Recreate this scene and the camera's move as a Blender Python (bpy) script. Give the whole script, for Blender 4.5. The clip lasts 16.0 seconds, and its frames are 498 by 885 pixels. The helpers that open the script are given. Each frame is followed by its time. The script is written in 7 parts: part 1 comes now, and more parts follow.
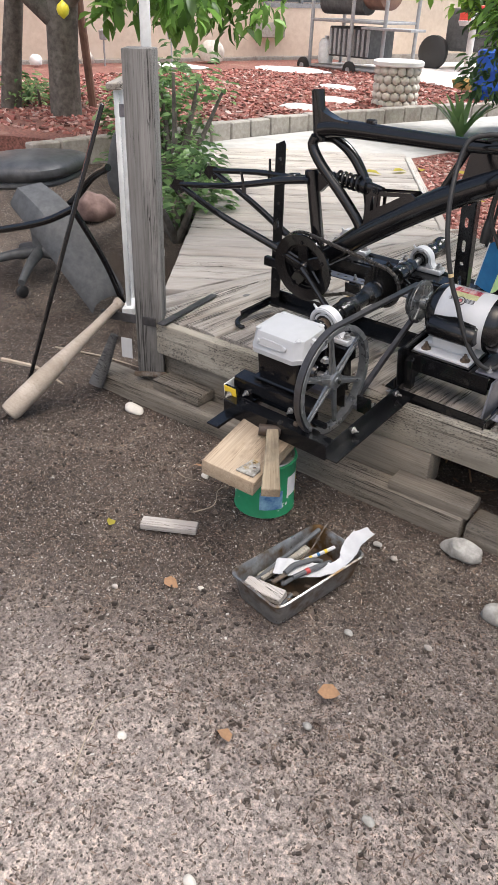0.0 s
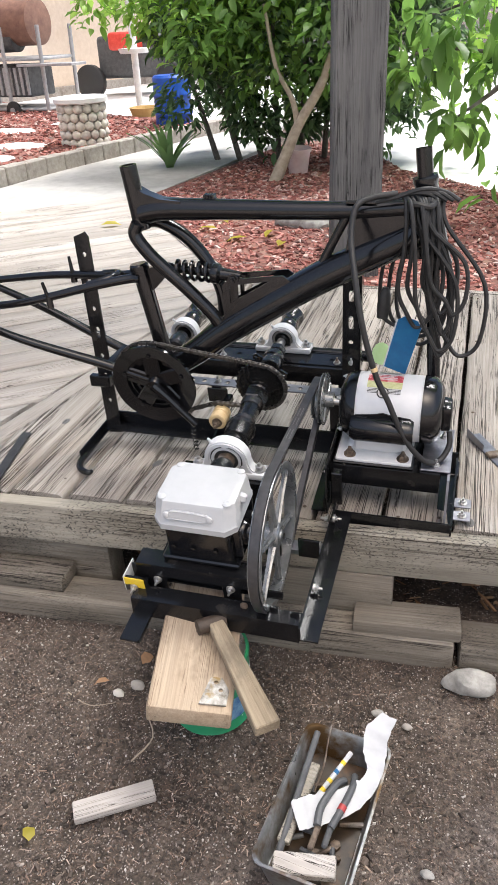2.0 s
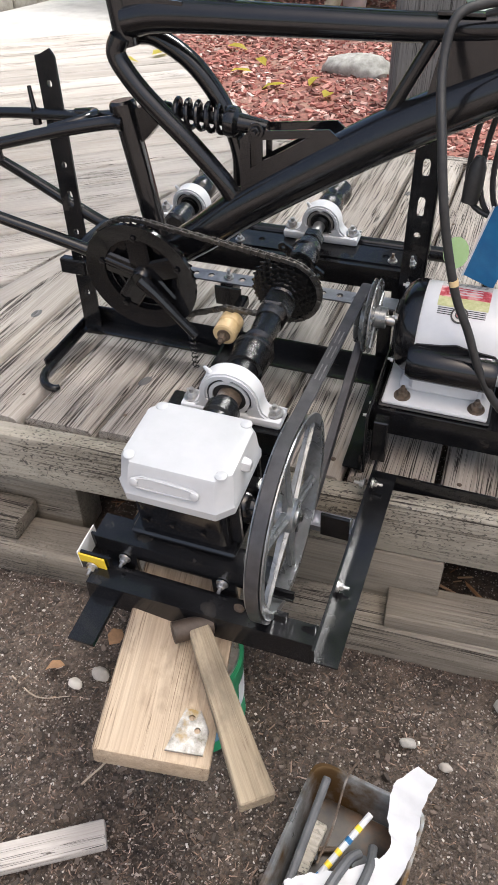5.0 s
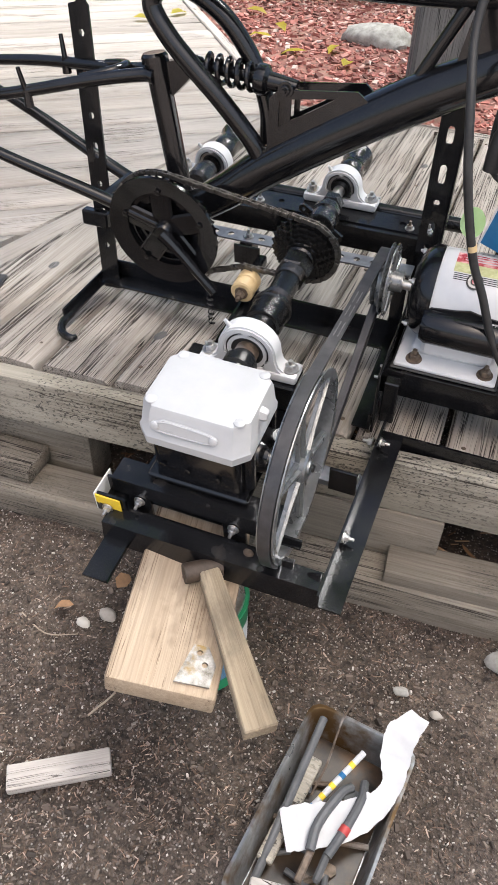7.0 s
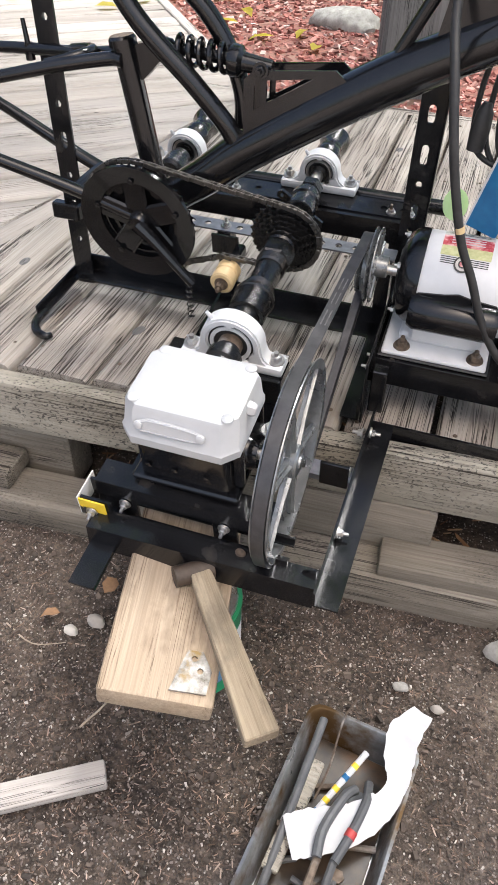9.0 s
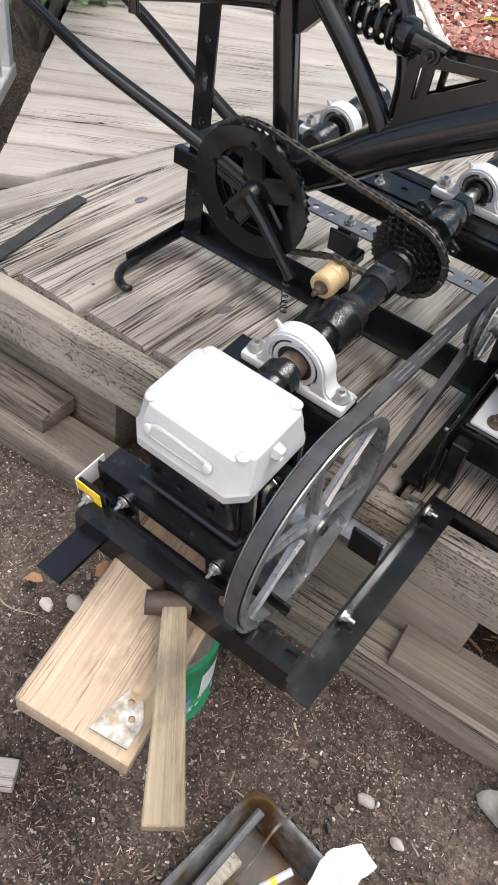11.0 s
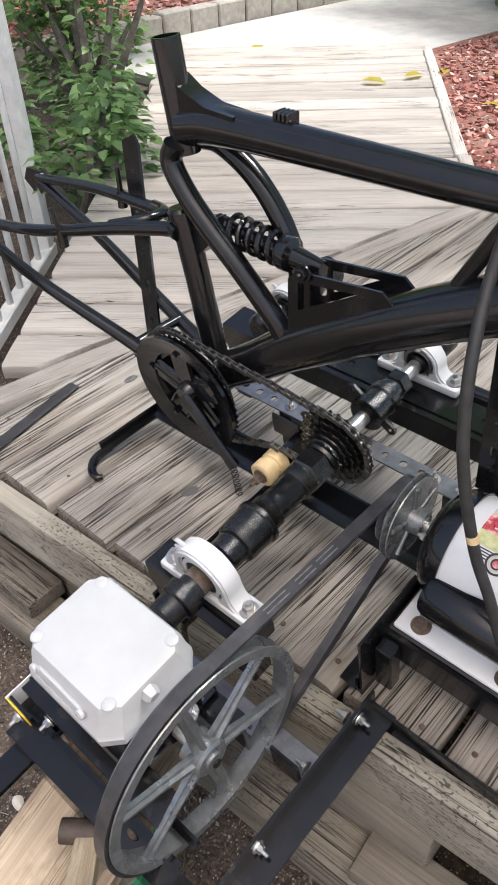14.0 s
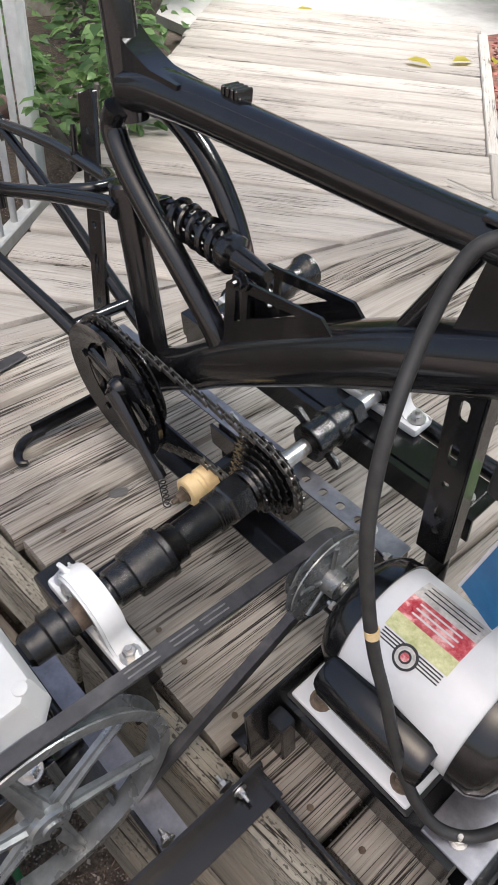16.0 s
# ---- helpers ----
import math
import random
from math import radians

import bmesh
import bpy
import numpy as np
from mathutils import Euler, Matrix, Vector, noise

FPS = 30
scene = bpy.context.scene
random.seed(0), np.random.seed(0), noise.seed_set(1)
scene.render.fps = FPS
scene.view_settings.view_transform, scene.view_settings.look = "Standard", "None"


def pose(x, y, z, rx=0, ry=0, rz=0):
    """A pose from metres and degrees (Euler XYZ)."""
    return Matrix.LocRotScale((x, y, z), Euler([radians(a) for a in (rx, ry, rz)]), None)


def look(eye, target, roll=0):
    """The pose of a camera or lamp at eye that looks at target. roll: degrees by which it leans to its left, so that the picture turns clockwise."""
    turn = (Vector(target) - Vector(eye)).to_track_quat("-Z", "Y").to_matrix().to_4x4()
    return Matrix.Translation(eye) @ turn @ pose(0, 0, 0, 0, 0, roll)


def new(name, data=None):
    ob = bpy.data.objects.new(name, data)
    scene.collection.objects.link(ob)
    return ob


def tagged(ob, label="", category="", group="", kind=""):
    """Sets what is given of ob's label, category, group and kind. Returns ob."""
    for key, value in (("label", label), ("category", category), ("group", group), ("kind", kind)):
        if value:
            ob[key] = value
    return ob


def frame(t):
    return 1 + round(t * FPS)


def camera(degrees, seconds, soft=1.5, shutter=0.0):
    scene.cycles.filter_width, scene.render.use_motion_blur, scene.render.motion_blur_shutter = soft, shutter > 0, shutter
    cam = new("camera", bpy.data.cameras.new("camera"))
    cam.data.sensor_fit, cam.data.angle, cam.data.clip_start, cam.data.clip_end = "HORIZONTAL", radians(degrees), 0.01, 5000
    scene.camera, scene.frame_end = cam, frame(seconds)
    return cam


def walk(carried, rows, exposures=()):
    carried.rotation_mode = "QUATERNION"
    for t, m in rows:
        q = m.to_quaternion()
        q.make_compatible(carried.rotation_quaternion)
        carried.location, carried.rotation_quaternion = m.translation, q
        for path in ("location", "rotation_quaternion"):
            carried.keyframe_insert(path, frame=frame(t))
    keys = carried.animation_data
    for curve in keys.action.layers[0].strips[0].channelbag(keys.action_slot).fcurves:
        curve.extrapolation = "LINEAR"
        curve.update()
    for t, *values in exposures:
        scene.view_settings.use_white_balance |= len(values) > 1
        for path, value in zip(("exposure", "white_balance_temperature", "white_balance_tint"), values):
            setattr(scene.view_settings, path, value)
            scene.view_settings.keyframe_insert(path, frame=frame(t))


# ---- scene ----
cam = camera(37.4, 16.0, 0.7)
PATH = [
    (0, (1.357, -1.524, 1.177), (0.244, -0.226, 0.14), 1.8),
    (0.5, (1.09, -1.466, 1.148), (0.153, -0.06, 0.078), -2.4),
    (0.9, (0.998, -1.37, 1.178), (0.141, 0.112, 0.145), -1.1),
    (1, (0.957, -1.348, 1.172), (0.088, 0.152, 0.176), -4.4),
    (1.5, (0.851, -1.232, 1.198), (0.137, 0.353, 0.21), -3.4),
    (1.7, (0.715, -1.307, 1.211), (0.188, 0.356, 0.232), -2.3),
    (2, (0.747, -1.223, 1.216), (0.218, 0.43, 0.221), -3.0),
    (2.5, (0.694, -1.164, 1.202), (0.273, 0.51, 0.192), -2.9),
    (3, (0.69, -1.118, 1.176), (0.299, 0.546, 0.138), -2.2),
    (3.5, (0.68, -1.117, 1.16), (0.258, 0.512, 0.078), -1.0),
    (4, (0.659, -0.974, 1.119), (0.174, 0.592, -0.027), -0.4),
    (4.1, (0.65, -0.948, 1.12), (0.16, 0.605, -0.041), -0.2),
    (4.5, (0.647, -0.85, 1.082), (0.121, 0.644, -0.138), -0.5),
    (5, (0.638, -0.816, 1.072), (0.1, 0.629, -0.202), -0.8),
    (5.2, (0.637, -0.817, 1.075), (0.101, 0.613, -0.217), -0.7),
    (7.5, (0.625, -0.878, 1.069), (0.137, 0.531, -0.264), 3.2),
    (8, (0.633, -0.869, 1.073), (0.16, 0.54, -0.266), 3.6),
    (8.2, (0.645, -0.876, 1.045), (0.152, 0.563, -0.254), 3.2),
    (10.3, (0.482, -0.754, 1.057), (0.209, 0.61, -0.38), 3.4),
    (10.5, (0.474, -0.741, 1.052), (0.246, 0.632, -0.384), 6.5),
    (11, (0.626, -0.648, 1.015), (-0.059, 0.569, -0.417), 11.5),
    (11.5, (0.779, -0.535, 1.031), (-0.219, 0.42, -0.416), 3.9),
    (12, (0.845, -0.498, 1.05), (-0.226, 0.375, -0.397), -2.7),
    (12.5, (0.866, -0.47, 1.068), (-0.203, 0.428, -0.364), -3.6),
    (13, (0.841, -0.45, 1.097), (-0.236, 0.507, -0.289), -3.5),
    (13.5, (0.798, -0.422, 1.153), (-0.292, 0.618, -0.163), -3.2),
    (14, (0.768, -0.39, 1.154), (-0.295, 0.709, -0.135), -2.6),
    (14.5, (0.745, -0.369, 1.128), (-0.272, 0.764, -0.169), -1.5),
    (15, (0.735, -0.363, 1.141), (-0.236, 0.79, -0.173), -0.1),
    (15.5, (0.709, -0.347, 1.155), (-0.22, 0.824, -0.174), 2.2),
    (16, (0.75, -0.216, 1.127), (-0.293, 0.822, -0.227), 4.5),
]
walk(cam, [(t, look(eye, target, roll)) for t, eye, target, roll in PATH], exposures=[(0, 0.8), (1, 0.94), (3, 0.98), (5, 0.98), (8, 1.1), (10.5, 1.14), (13, 1.1), (14.5, 0.94), (16, 0.93)])

# ---- world and light ----
world = bpy.data.worlds.new("overcast_sky")
scene.world = world
world.use_nodes = True
wn = world.node_tree
sky = wn.nodes.new("ShaderNodeTexSky")
sky.sky_type, sky.sun_disc = "NISHITA", False
sky.sun_elevation, sky.sun_rotation = radians(62), radians(150)
sky.air_density, sky.dust_density, sky.ozone_density = 1.0, 4.0, 0.6
wn.links.new(sky.outputs[0], wn.nodes["Background"].inputs[0])
wn.nodes["Background"].inputs[1].default_value = 0.12
sun_data = bpy.data.lights.new("sun", "SUN")
sun_data.energy, sun_data.angle, sun_data.color = 3.4, radians(20), (1.0, 0.975, 0.965)
sun = new("sun", sun_data)
sun.matrix_world = look((1.2, 2.1, 4.5), (0, 0, 0))

# ---- materials ----


def nodes_of(name):
    m = bpy.data.materials.new(name)
    m.use_nodes = True
    nt = m.node_tree
    return m, nt, nt.nodes["Principled BSDF"]


def add(nt, kind, **inputs):
    n = nt.nodes.new(kind)
    for k, v in inputs.items():
        n.inputs[k.replace("_", " ")].default_value = v
    return n


def ramp(nt, source, stops):
    r = nt.nodes.new("ShaderNodeValToRGB")
    els = r.color_ramp.elements
    while len(els) < len(stops):
        els.new(0.5)
    for e, (p, c) in zip(els, stops):
        e.position, e.color = p, (*c, 1)
    nt.links.new(source, r.inputs[0])
    return r.outputs[0]


def mixed(nt, factor, a, b, mode="MIX"):
    x = nt.nodes.new("ShaderNodeMix")
    x.data_type, x.blend_type = "RGBA", mode
    for sock, v in ((x.inputs[0], factor), (x.inputs[6], a), (x.inputs[7], b)):
        if isinstance(v, (int, float)):
            sock.default_value = v
        elif isinstance(v, tuple):
            sock.default_value = (*v, 1)
        else:
            nt.links.new(v, sock)
    return x.outputs[2]


def coords(nt, scale=(1, 1, 1), shift=True):
    tc = nt.nodes.new("ShaderNodeTexCoord")
    mp = nt.nodes.new("ShaderNodeMapping")
    mp.inputs["Scale"].default_value = scale
    nt.links.new(tc.outputs["Object"], mp.inputs["Vector"])
    if shift:
        info = nt.nodes.new("ShaderNodeObjectInfo")
        mul = nt.nodes.new("ShaderNodeVectorMath")
        mul.operation = "SCALE"
        mul.inputs["Scale"].default_value = 37.0
        cmb = nt.nodes.new("ShaderNodeCombineXYZ")
        for i in range(3):
            nt.links.new(info.outputs["Random"], cmb.inputs[i])
        nt.links.new(cmb.outputs[0], mul.inputs[0])
        nt.links.new(mul.outputs[0], mp.inputs["Location"])
    return mp.outputs[0]


def noise_tex(nt, vec, scale, detail=6.0, rough=0.6, distortion=0.0):
    n = add(nt, "ShaderNodeTexNoise", Scale=scale, Detail=detail, Roughness=rough, Distortion=distortion)
    nt.links.new(vec, n.inputs["Vector"])
    return n.outputs["Fac"]


def bumped(nt, bsdf, height, strength, distance=0.002):
    b = add(nt, "ShaderNodeBump", Strength=strength, Distance=distance)
    nt.links.new(height, b.inputs["Height"])
    nt.links.new(b.outputs[0], bsdf.inputs["Normal"])


def surface(name, dark, light, scale, rough=0.6, metal=0.0, bump=0.2, stain=None, stain_scale=4.0, stain_at=(0.55, 0.7), shift=True, rough_var=0.1, coat=0.0, spec=0.5):
    """Two tones of fine grain, larger stains, and relief."""
    m, nt, bsdf = nodes_of(name)
    vec = coords(nt, shift=shift)
    fine = noise_tex(nt, vec, scale, 8, 0.65)
    col = ramp(nt, fine, [(0.32, dark), (0.68, light)])
    big = noise_tex(nt, vec, stain_scale, 5, 0.6)
    if stain:
        col = mixed(nt, ramp(nt, big, [(stain_at[0], (0, 0, 0)), (stain_at[1], (1, 1, 1))]), col, stain)
    nt.links.new(col, bsdf.inputs["Base Color"])
    lo, hi = max(rough - rough_var, 0.03), min(rough + rough_var, 1.0)
    nt.links.new(ramp(nt, big, [(0.3, (lo,) * 3), (0.7, (hi,) * 3)]), bsdf.inputs["Roughness"])
    bsdf.inputs["Metallic"].default_value = metal
    bsdf.inputs["Coat Weight"].default_value = coat
    bsdf.inputs["Specular IOR Level"].default_value = spec
    bumped(nt, bsdf, fine, bump)
    return m


def timber(name, dark, mid, light, groove=(0.035, 0.028, 0.022), cracks=0.5, rough=0.85, stain=None, bump=0.6, grain=0.5, speckle=0.0):
    """Sawn wood: the grain runs along the local x axis; checks open in patches."""
    m, nt, bsdf = nodes_of(name)
    g1 = noise_tex(nt, coords(nt, (1.3, 11, 11)), 1.0, 5, 0.6, 0.5)
    g2 = noise_tex(nt, coords(nt, (3.5, 200, 200)), 1.0, 6, 0.7)
    g3 = noise_tex(nt, coords(nt, (1.3, 62, 62)), 1.0, 3, 0.5, 0.4)
    g4 = noise_tex(nt, coords(nt, (1.1, 150, 150)), 1.0, 2, 0.5, 0.3)
    where = noise_tex(nt, coords(nt, (2.2, 9, 9)), 1.0, 4, 0.6)
    col = ramp(nt, g1, [(0.25, dark), (0.5, mid), (0.75, light)])
    col = mixed(nt, grain, col, ramp(nt, g2, [(0.3, (0.42, 0.39, 0.36)), (0.58, (1.0, 1.0, 1.0))]), "MULTIPLY")

    def checks(source, half, open_at):
        line = ramp(nt, source, [(0.5 - 2 * half, (0, 0, 0)), (0.5 - half, (1, 1, 1)), (0.5 + half, (1, 1, 1)), (0.5 + 2 * half, (0, 0, 0))])
        return mixed(nt, 1.0, line, ramp(nt, where, [(open_at, (0, 0, 0)), (open_at + 0.1, (1, 1, 1))]), "MULTIPLY")
    crack = mixed(nt, 1.0, checks(g3, 0.003 + 0.003 * cracks, 0.53 - 0.16 * cracks), checks(g4, 0.007 + 0.009 * cracks, 0.6 - 0.2 * cracks), "LIGHTEN")
    if stain:
        blot = noise_tex(nt, coords(nt, (3, 6, 6)), 1.0, 6, 0.75)
        col = mixed(nt, ramp(nt, blot, [(0.5, (0, 0, 0)), (0.66, (0.8,) * 3)]), col, stain)
    if speckle:
        dots = noise_tex(nt, coords(nt, (150, 260, 260)), 1.0, 2, 0.5)
        patch = noise_tex(nt, coords(nt, (2.5, 7, 7)), 1.0, 3, 0.6)
        spots = mixed(nt, 1.0, ramp(nt, dots, [(0.57, (0, 0, 0)), (0.63, (speckle,) * 3)]), ramp(nt, patch, [(0.45, (0, 0, 0)), (0.56, (1, 1, 1))]), "MULTIPLY")
        col = mixed(nt, spots, col, (0.035, 0.034, 0.03))
    col = mixed(nt, crack, col, groove)
    tone = nt.nodes.new("ShaderNodeObjectInfo")
    col = mixed(nt, 1.0, col, ramp(nt, tone.outputs["Random"], [(0.0, (0.8, 0.78, 0.76)), (0.5, (0.98, 0.95, 0.92)), (1.0, (1.06, 1.05, 1.04))]), "MULTIPLY")
    nt.links.new(col, bsdf.inputs["Base Color"])
    bsdf.inputs["Roughness"].default_value = rough
    h = mixed(nt, crack, mixed(nt, 0.35, g2, g1), (0.0, 0.0, 0.0))
    bumped(nt, bsdf, h, bump, 0.004)
    return m


def leafy(name, dark, light, rough=0.45):
    m, nt, bsdf = nodes_of(name)
    geo = nt.nodes.new("ShaderNodeNewGeometry")
    col = ramp(nt, geo.outputs["Random Per Island"], [(0.0, dark), (0.7, light), (1.0, tuple(min(1, c * 1.5) for c in light))])
    nt.links.new(col, bsdf.inputs["Base Color"])
    bsdf.inputs["Roughness"].default_value = rough
    tr = nt.nodes.new("ShaderNodeBsdfTranslucent")
    nt.links.new(col, tr.inputs["Color"])
    mx = nt.nodes.new("ShaderNodeMixShader")
    mx.inputs[0].default_value = 0.52
    nt.links.new(bsdf.outputs[0], mx.inputs[1])
    nt.links.new(tr.outputs[0], mx.inputs[2])
    nt.links.new(mx.outputs[0], nt.nodes["Material Output"].inputs[0])
    return m


def islands(name, stops, rough=0.9):
    """Loose bits, each with a tone of its own."""
    m, nt, bsdf = nodes_of(name)
    geo = nt.nodes.new("ShaderNodeNewGeometry")
    col = ramp(nt, geo.outputs["Random Per Island"], stops)
    vec = coords(nt, shift=False)
    col = mixed(nt, 0.5, col, ramp(nt, noise_tex(nt, vec, 160.0), [(0.3, (0.5,) * 3), (0.7, (1.0,) * 3)]), "MULTIPLY")
    nt.links.new(col, bsdf.inputs["Base Color"])
    bsdf.inputs["Roughness"].default_value = rough
    return m


black_paint = surface("gloss_black_paint", (0.004, 0.004, 0.0045), (0.008, 0.008, 0.009), 60, 0.17, bump=0.06, spec=0.4, coat=0.2, stain=(0.018, 0.017, 0.016), stain_scale=14, stain_at=(0.62, 0.8))
black_steel = surface("black_painted_steel", (0.004, 0.004, 0.0045), (0.011, 0.011, 0.012), 45, 0.17, bump=0.2, spec=0.4, coat=0.15, stain=(0.045, 0.04, 0.035), stain_scale=16, stain_at=(0.6, 0.8))
black_iron = surface("black_pipe_iron", (0.004, 0.004, 0.004), (0.01, 0.0095, 0.009), 75, 0.13, bump=0.75, spec=0.7, stain=(0.05, 0.03, 0.018), stain_scale=20, stain_at=(0.64, 0.8))
black_rubber = surface("black_rubber", (0.012, 0.012, 0.012), (0.028, 0.027, 0.026), 80, 0.55, bump=0.1)
belt_rubber = surface("worn_belt_rubber", (0.022, 0.021, 0.022), (0.05, 0.048, 0.05), 55, 0.42, bump=0.1, stain=(0.09, 0.085, 0.085), stain_scale=22, stain_at=(0.55, 0.8))
belt_side = surface("belt_side_rubber", (0.018, 0.016, 0.015), (0.04, 0.036, 0.033), 70, 0.7, bump=0.1)
# one white enamel: lid dimmed against skylight, shell and bearings brightened, in colour
white_paint = surface("white_enamel_sky_dimmed", (0.42, 0.428, 0.432), (0.475, 0.48, 0.484), 14, 0.34, bump=0.3, stain=(0.43, 0.43, 0.42), stain_scale=9, stain_at=(0.6, 0.85))
shell_white = surface("white_enamel_light_lifted", (0.56, 0.57, 0.575), (0.63, 0.635, 0.64), 18, 0.36, bump=0.25, stain=(0.5, 0.5, 0.49), stain_scale=8, stain_at=(0.6, 0.85))
cream_paint = surface("white_gate_paint", (0.6, 0.6, 0.58), (0.8, 0.8, 0.78), 18, 0.55, bump=0.2, stain=(0.4, 0.36, 0.3), stain_scale=9, stain_at=(0.62, 0.8))
grey_cast = surface("cast_aluminium_grey", (0.15, 0.157, 0.16), (0.27, 0.28, 0.283), 60, 0.3, metal=0.6, bump=0.18, stain=(0.1, 0.1, 0.1), stain_scale=12, stain_at=(0.58, 0.8))
bright_steel = surface("bare_steel", (0.4, 0.39, 0.37), (0.62, 0.6, 0.58), 70, 0.33, metal=0.9, bump=0.1, stain=(0.2, 0.13, 0.08), stain_scale=30, stain_at=(0.58, 0.75))
rusty_steel = surface("rusty_steel", (0.07, 0.05, 0.035), (0.2, 0.15, 0.11), 70, 0.6, metal=0.4, bump=0.4, stain=(0.34, 0.31, 0.28), stain_scale=20)
galvanised = surface("galvanised_bar", (0.17, 0.17, 0.19), (0.3, 0.3, 0.33), 40, 0.35, metal=0.8, bump=0.1)
nylon = surface("yellowed_nylon", (0.55, 0.4, 0.2), (0.68, 0.52, 0.29), 40, 0.5, bump=0.1, stain=(0.16, 0.1, 0.05), stain_scale=18, stain_at=(0.55, 0.72))
yellow_paint = surface("yellow_label", (0.75, 0.52, 0.03), (0.85, 0.6, 0.05), 60, 0.5, bump=0.05, stain=(0.03, 0.03, 0.03), stain_scale=45, stain_at=(0.55, 0.6))
blue_card = surface("blue_tag_card", (0.01, 0.1, 0.24), (0.014, 0.14, 0.3), 40, 0.3, bump=0.02)
lime_card = surface("lime_paper", (0.5, 0.72, 0.3), (0.58, 0.78, 0.4), 40, 0.5, bump=0.02)
paper = surface("white_paper", (0.5, 0.5, 0.5), (0.58, 0.58, 0.58), 20, 0.7, bump=0.1)
grey_wood = timber("weathered_grey_timber", (0.35, 0.32, 0.285), (0.43, 0.4, 0.36), (0.52, 0.49, 0.445), cracks=0.95, bump=0.9, grain=0.62, stain=(0.33, 0.29, 0.25))
beam_wood = timber("weathered_beam_timber", (0.21, 0.192, 0.155), (0.36, 0.335, 0.28), (0.52, 0.49, 0.415), stain=(0.2, 0.182, 0.145), cracks=0.3, bump=0.9, speckle=0.8)
walk_wood = timber("boardwalk_timber", (0.34, 0.31, 0.28), (0.46, 0.43, 0.395), (0.56, 0.53, 0.49), cracks=0.35, grain=0.4, stain=(0.36, 0.33, 0.3))
# sleepers and packing blocks: a darker tone than the beam timber
sleeper_wood = timber("dark_sleeper_timber", (0.15, 0.133, 0.11), (0.26, 0.235, 0.195), (0.4, 0.37, 0.315), stain=(0.13, 0.115, 0.092), cracks=0.55, bump=1.0, grain=0.7, speckle=0.5)
# corner post's grey is darkened to hold the shade on its near face
post_wood = timber("shade_greyed_corner_timber", (0.13, 0.127, 0.12), (0.21, 0.205, 0.195), (0.31, 0.3, 0.285), cracks=0.7, groove=(0.03, 0.028, 0.026), grain=0.7, stain=(0.11, 0.107, 0.1))
dark_post = timber("charred_grey_post", (0.085, 0.085, 0.088), (0.15, 0.15, 0.152), (0.225, 0.222, 0.218), cracks=0.7, groove=(0.014, 0.014, 0.014), stain=(0.1, 0.1, 0.1))
fresh_wood = timber("fresh_cut_pine", (0.35, 0.265, 0.175), (0.46, 0.365, 0.26), (0.54, 0.445, 0.33), groove=(0.16, 0.11, 0.07), cracks=0.45, stain=(0.15, 0.11, 0.072), bump=0.6, grain=0.5)
handle_wood = timber("dirty_pine_handle", (0.2, 0.155, 0.1), (0.31, 0.25, 0.17), (0.42, 0.35, 0.25), groove=(0.12, 0.08, 0.05), cracks=0.15, bump=0.4, grain=0.6, stain=(0.1, 0.082, 0.058))
bat_wood = timber("bleached_bat_wood", (0.42, 0.36, 0.29), (0.55, 0.48, 0.4), (0.66, 0.6, 0.52), groove=(0.25, 0.2, 0.15), cracks=0.1, bump=0.25, grain=0.35, stain=(0.36, 0.3, 0.24))
bark = surface("grey_bark", (0.07, 0.06, 0.05), (0.19, 0.17, 0.145), 22, 0.9, bump=0.8, stain=(0.25, 0.23, 0.2), stain_scale=6)
pale_bark = surface("pale_bark", (0.3, 0.24, 0.18), (0.48, 0.4, 0.31), 26, 0.85, bump=0.5)
concrete = surface("pale_concrete", (0.66, 0.65, 0.63), (0.8, 0.79, 0.77), 7, 0.85, bump=0.2, stain=(0.62, 0.6, 0.57), stain_scale=1.3, shift=False)
path_concrete = surface("worn_path_concrete", (0.4, 0.385, 0.36), (0.54, 0.52, 0.49), 9, 0.88, bump=0.25, stain=(0.36, 0.345, 0.32), stain_scale=1.6, shift=False)
kerb_stone = surface("kerb_block_concrete", (0.3, 0.27, 0.235), (0.46, 0.42, 0.37), 30, 0.9, bump=0.4, stain=(0.24, 0.2, 0.17), stain_scale=6)
stucco = surface("beige_stucco", (0.68, 0.55, 0.42), (0.78, 0.65, 0.52), 14, 0.9, bump=0.3, stain=(0.78, 0.67, 0.55), stain_scale=0.8)
cobble = surface("pale_cobble", (0.5, 0.46, 0.4), (0.68, 0.64, 0.57), 26, 0.8, bump=0.2)
rock_mat = surface("grey_rock", (0.2, 0.19, 0.17), (0.45, 0.43, 0.39), 35, 0.85, bump=0.5, stain=(0.3, 0.29, 0.25), stain_scale=14)
zinc = surface("grey_zinc_tray", (0.2, 0.203, 0.2), (0.4, 0.402, 0.395), 30, 0.34, metal=0.7, bump=0.15, stain=(0.13, 0.075, 0.03), stain_scale=11, stain_at=(0.5, 0.64))
# rusty stains over a base darkened to hold the tray's inner shade
tray_inside = surface("shaded_stained_tray_floor", (0.02, 0.014, 0.009), (0.07, 0.045, 0.024), 30, 0.4, bump=0.2, stain=(0.13, 0.065, 0.025), stain_scale=14)
green_label = surface("green_can_label", (0.02, 0.22, 0.09), (0.03, 0.3, 0.13), 20, 0.45, bump=0.03, stain=(0.75, 0.75, 0.72), stain_scale=26, stain_at=(0.66, 0.69))
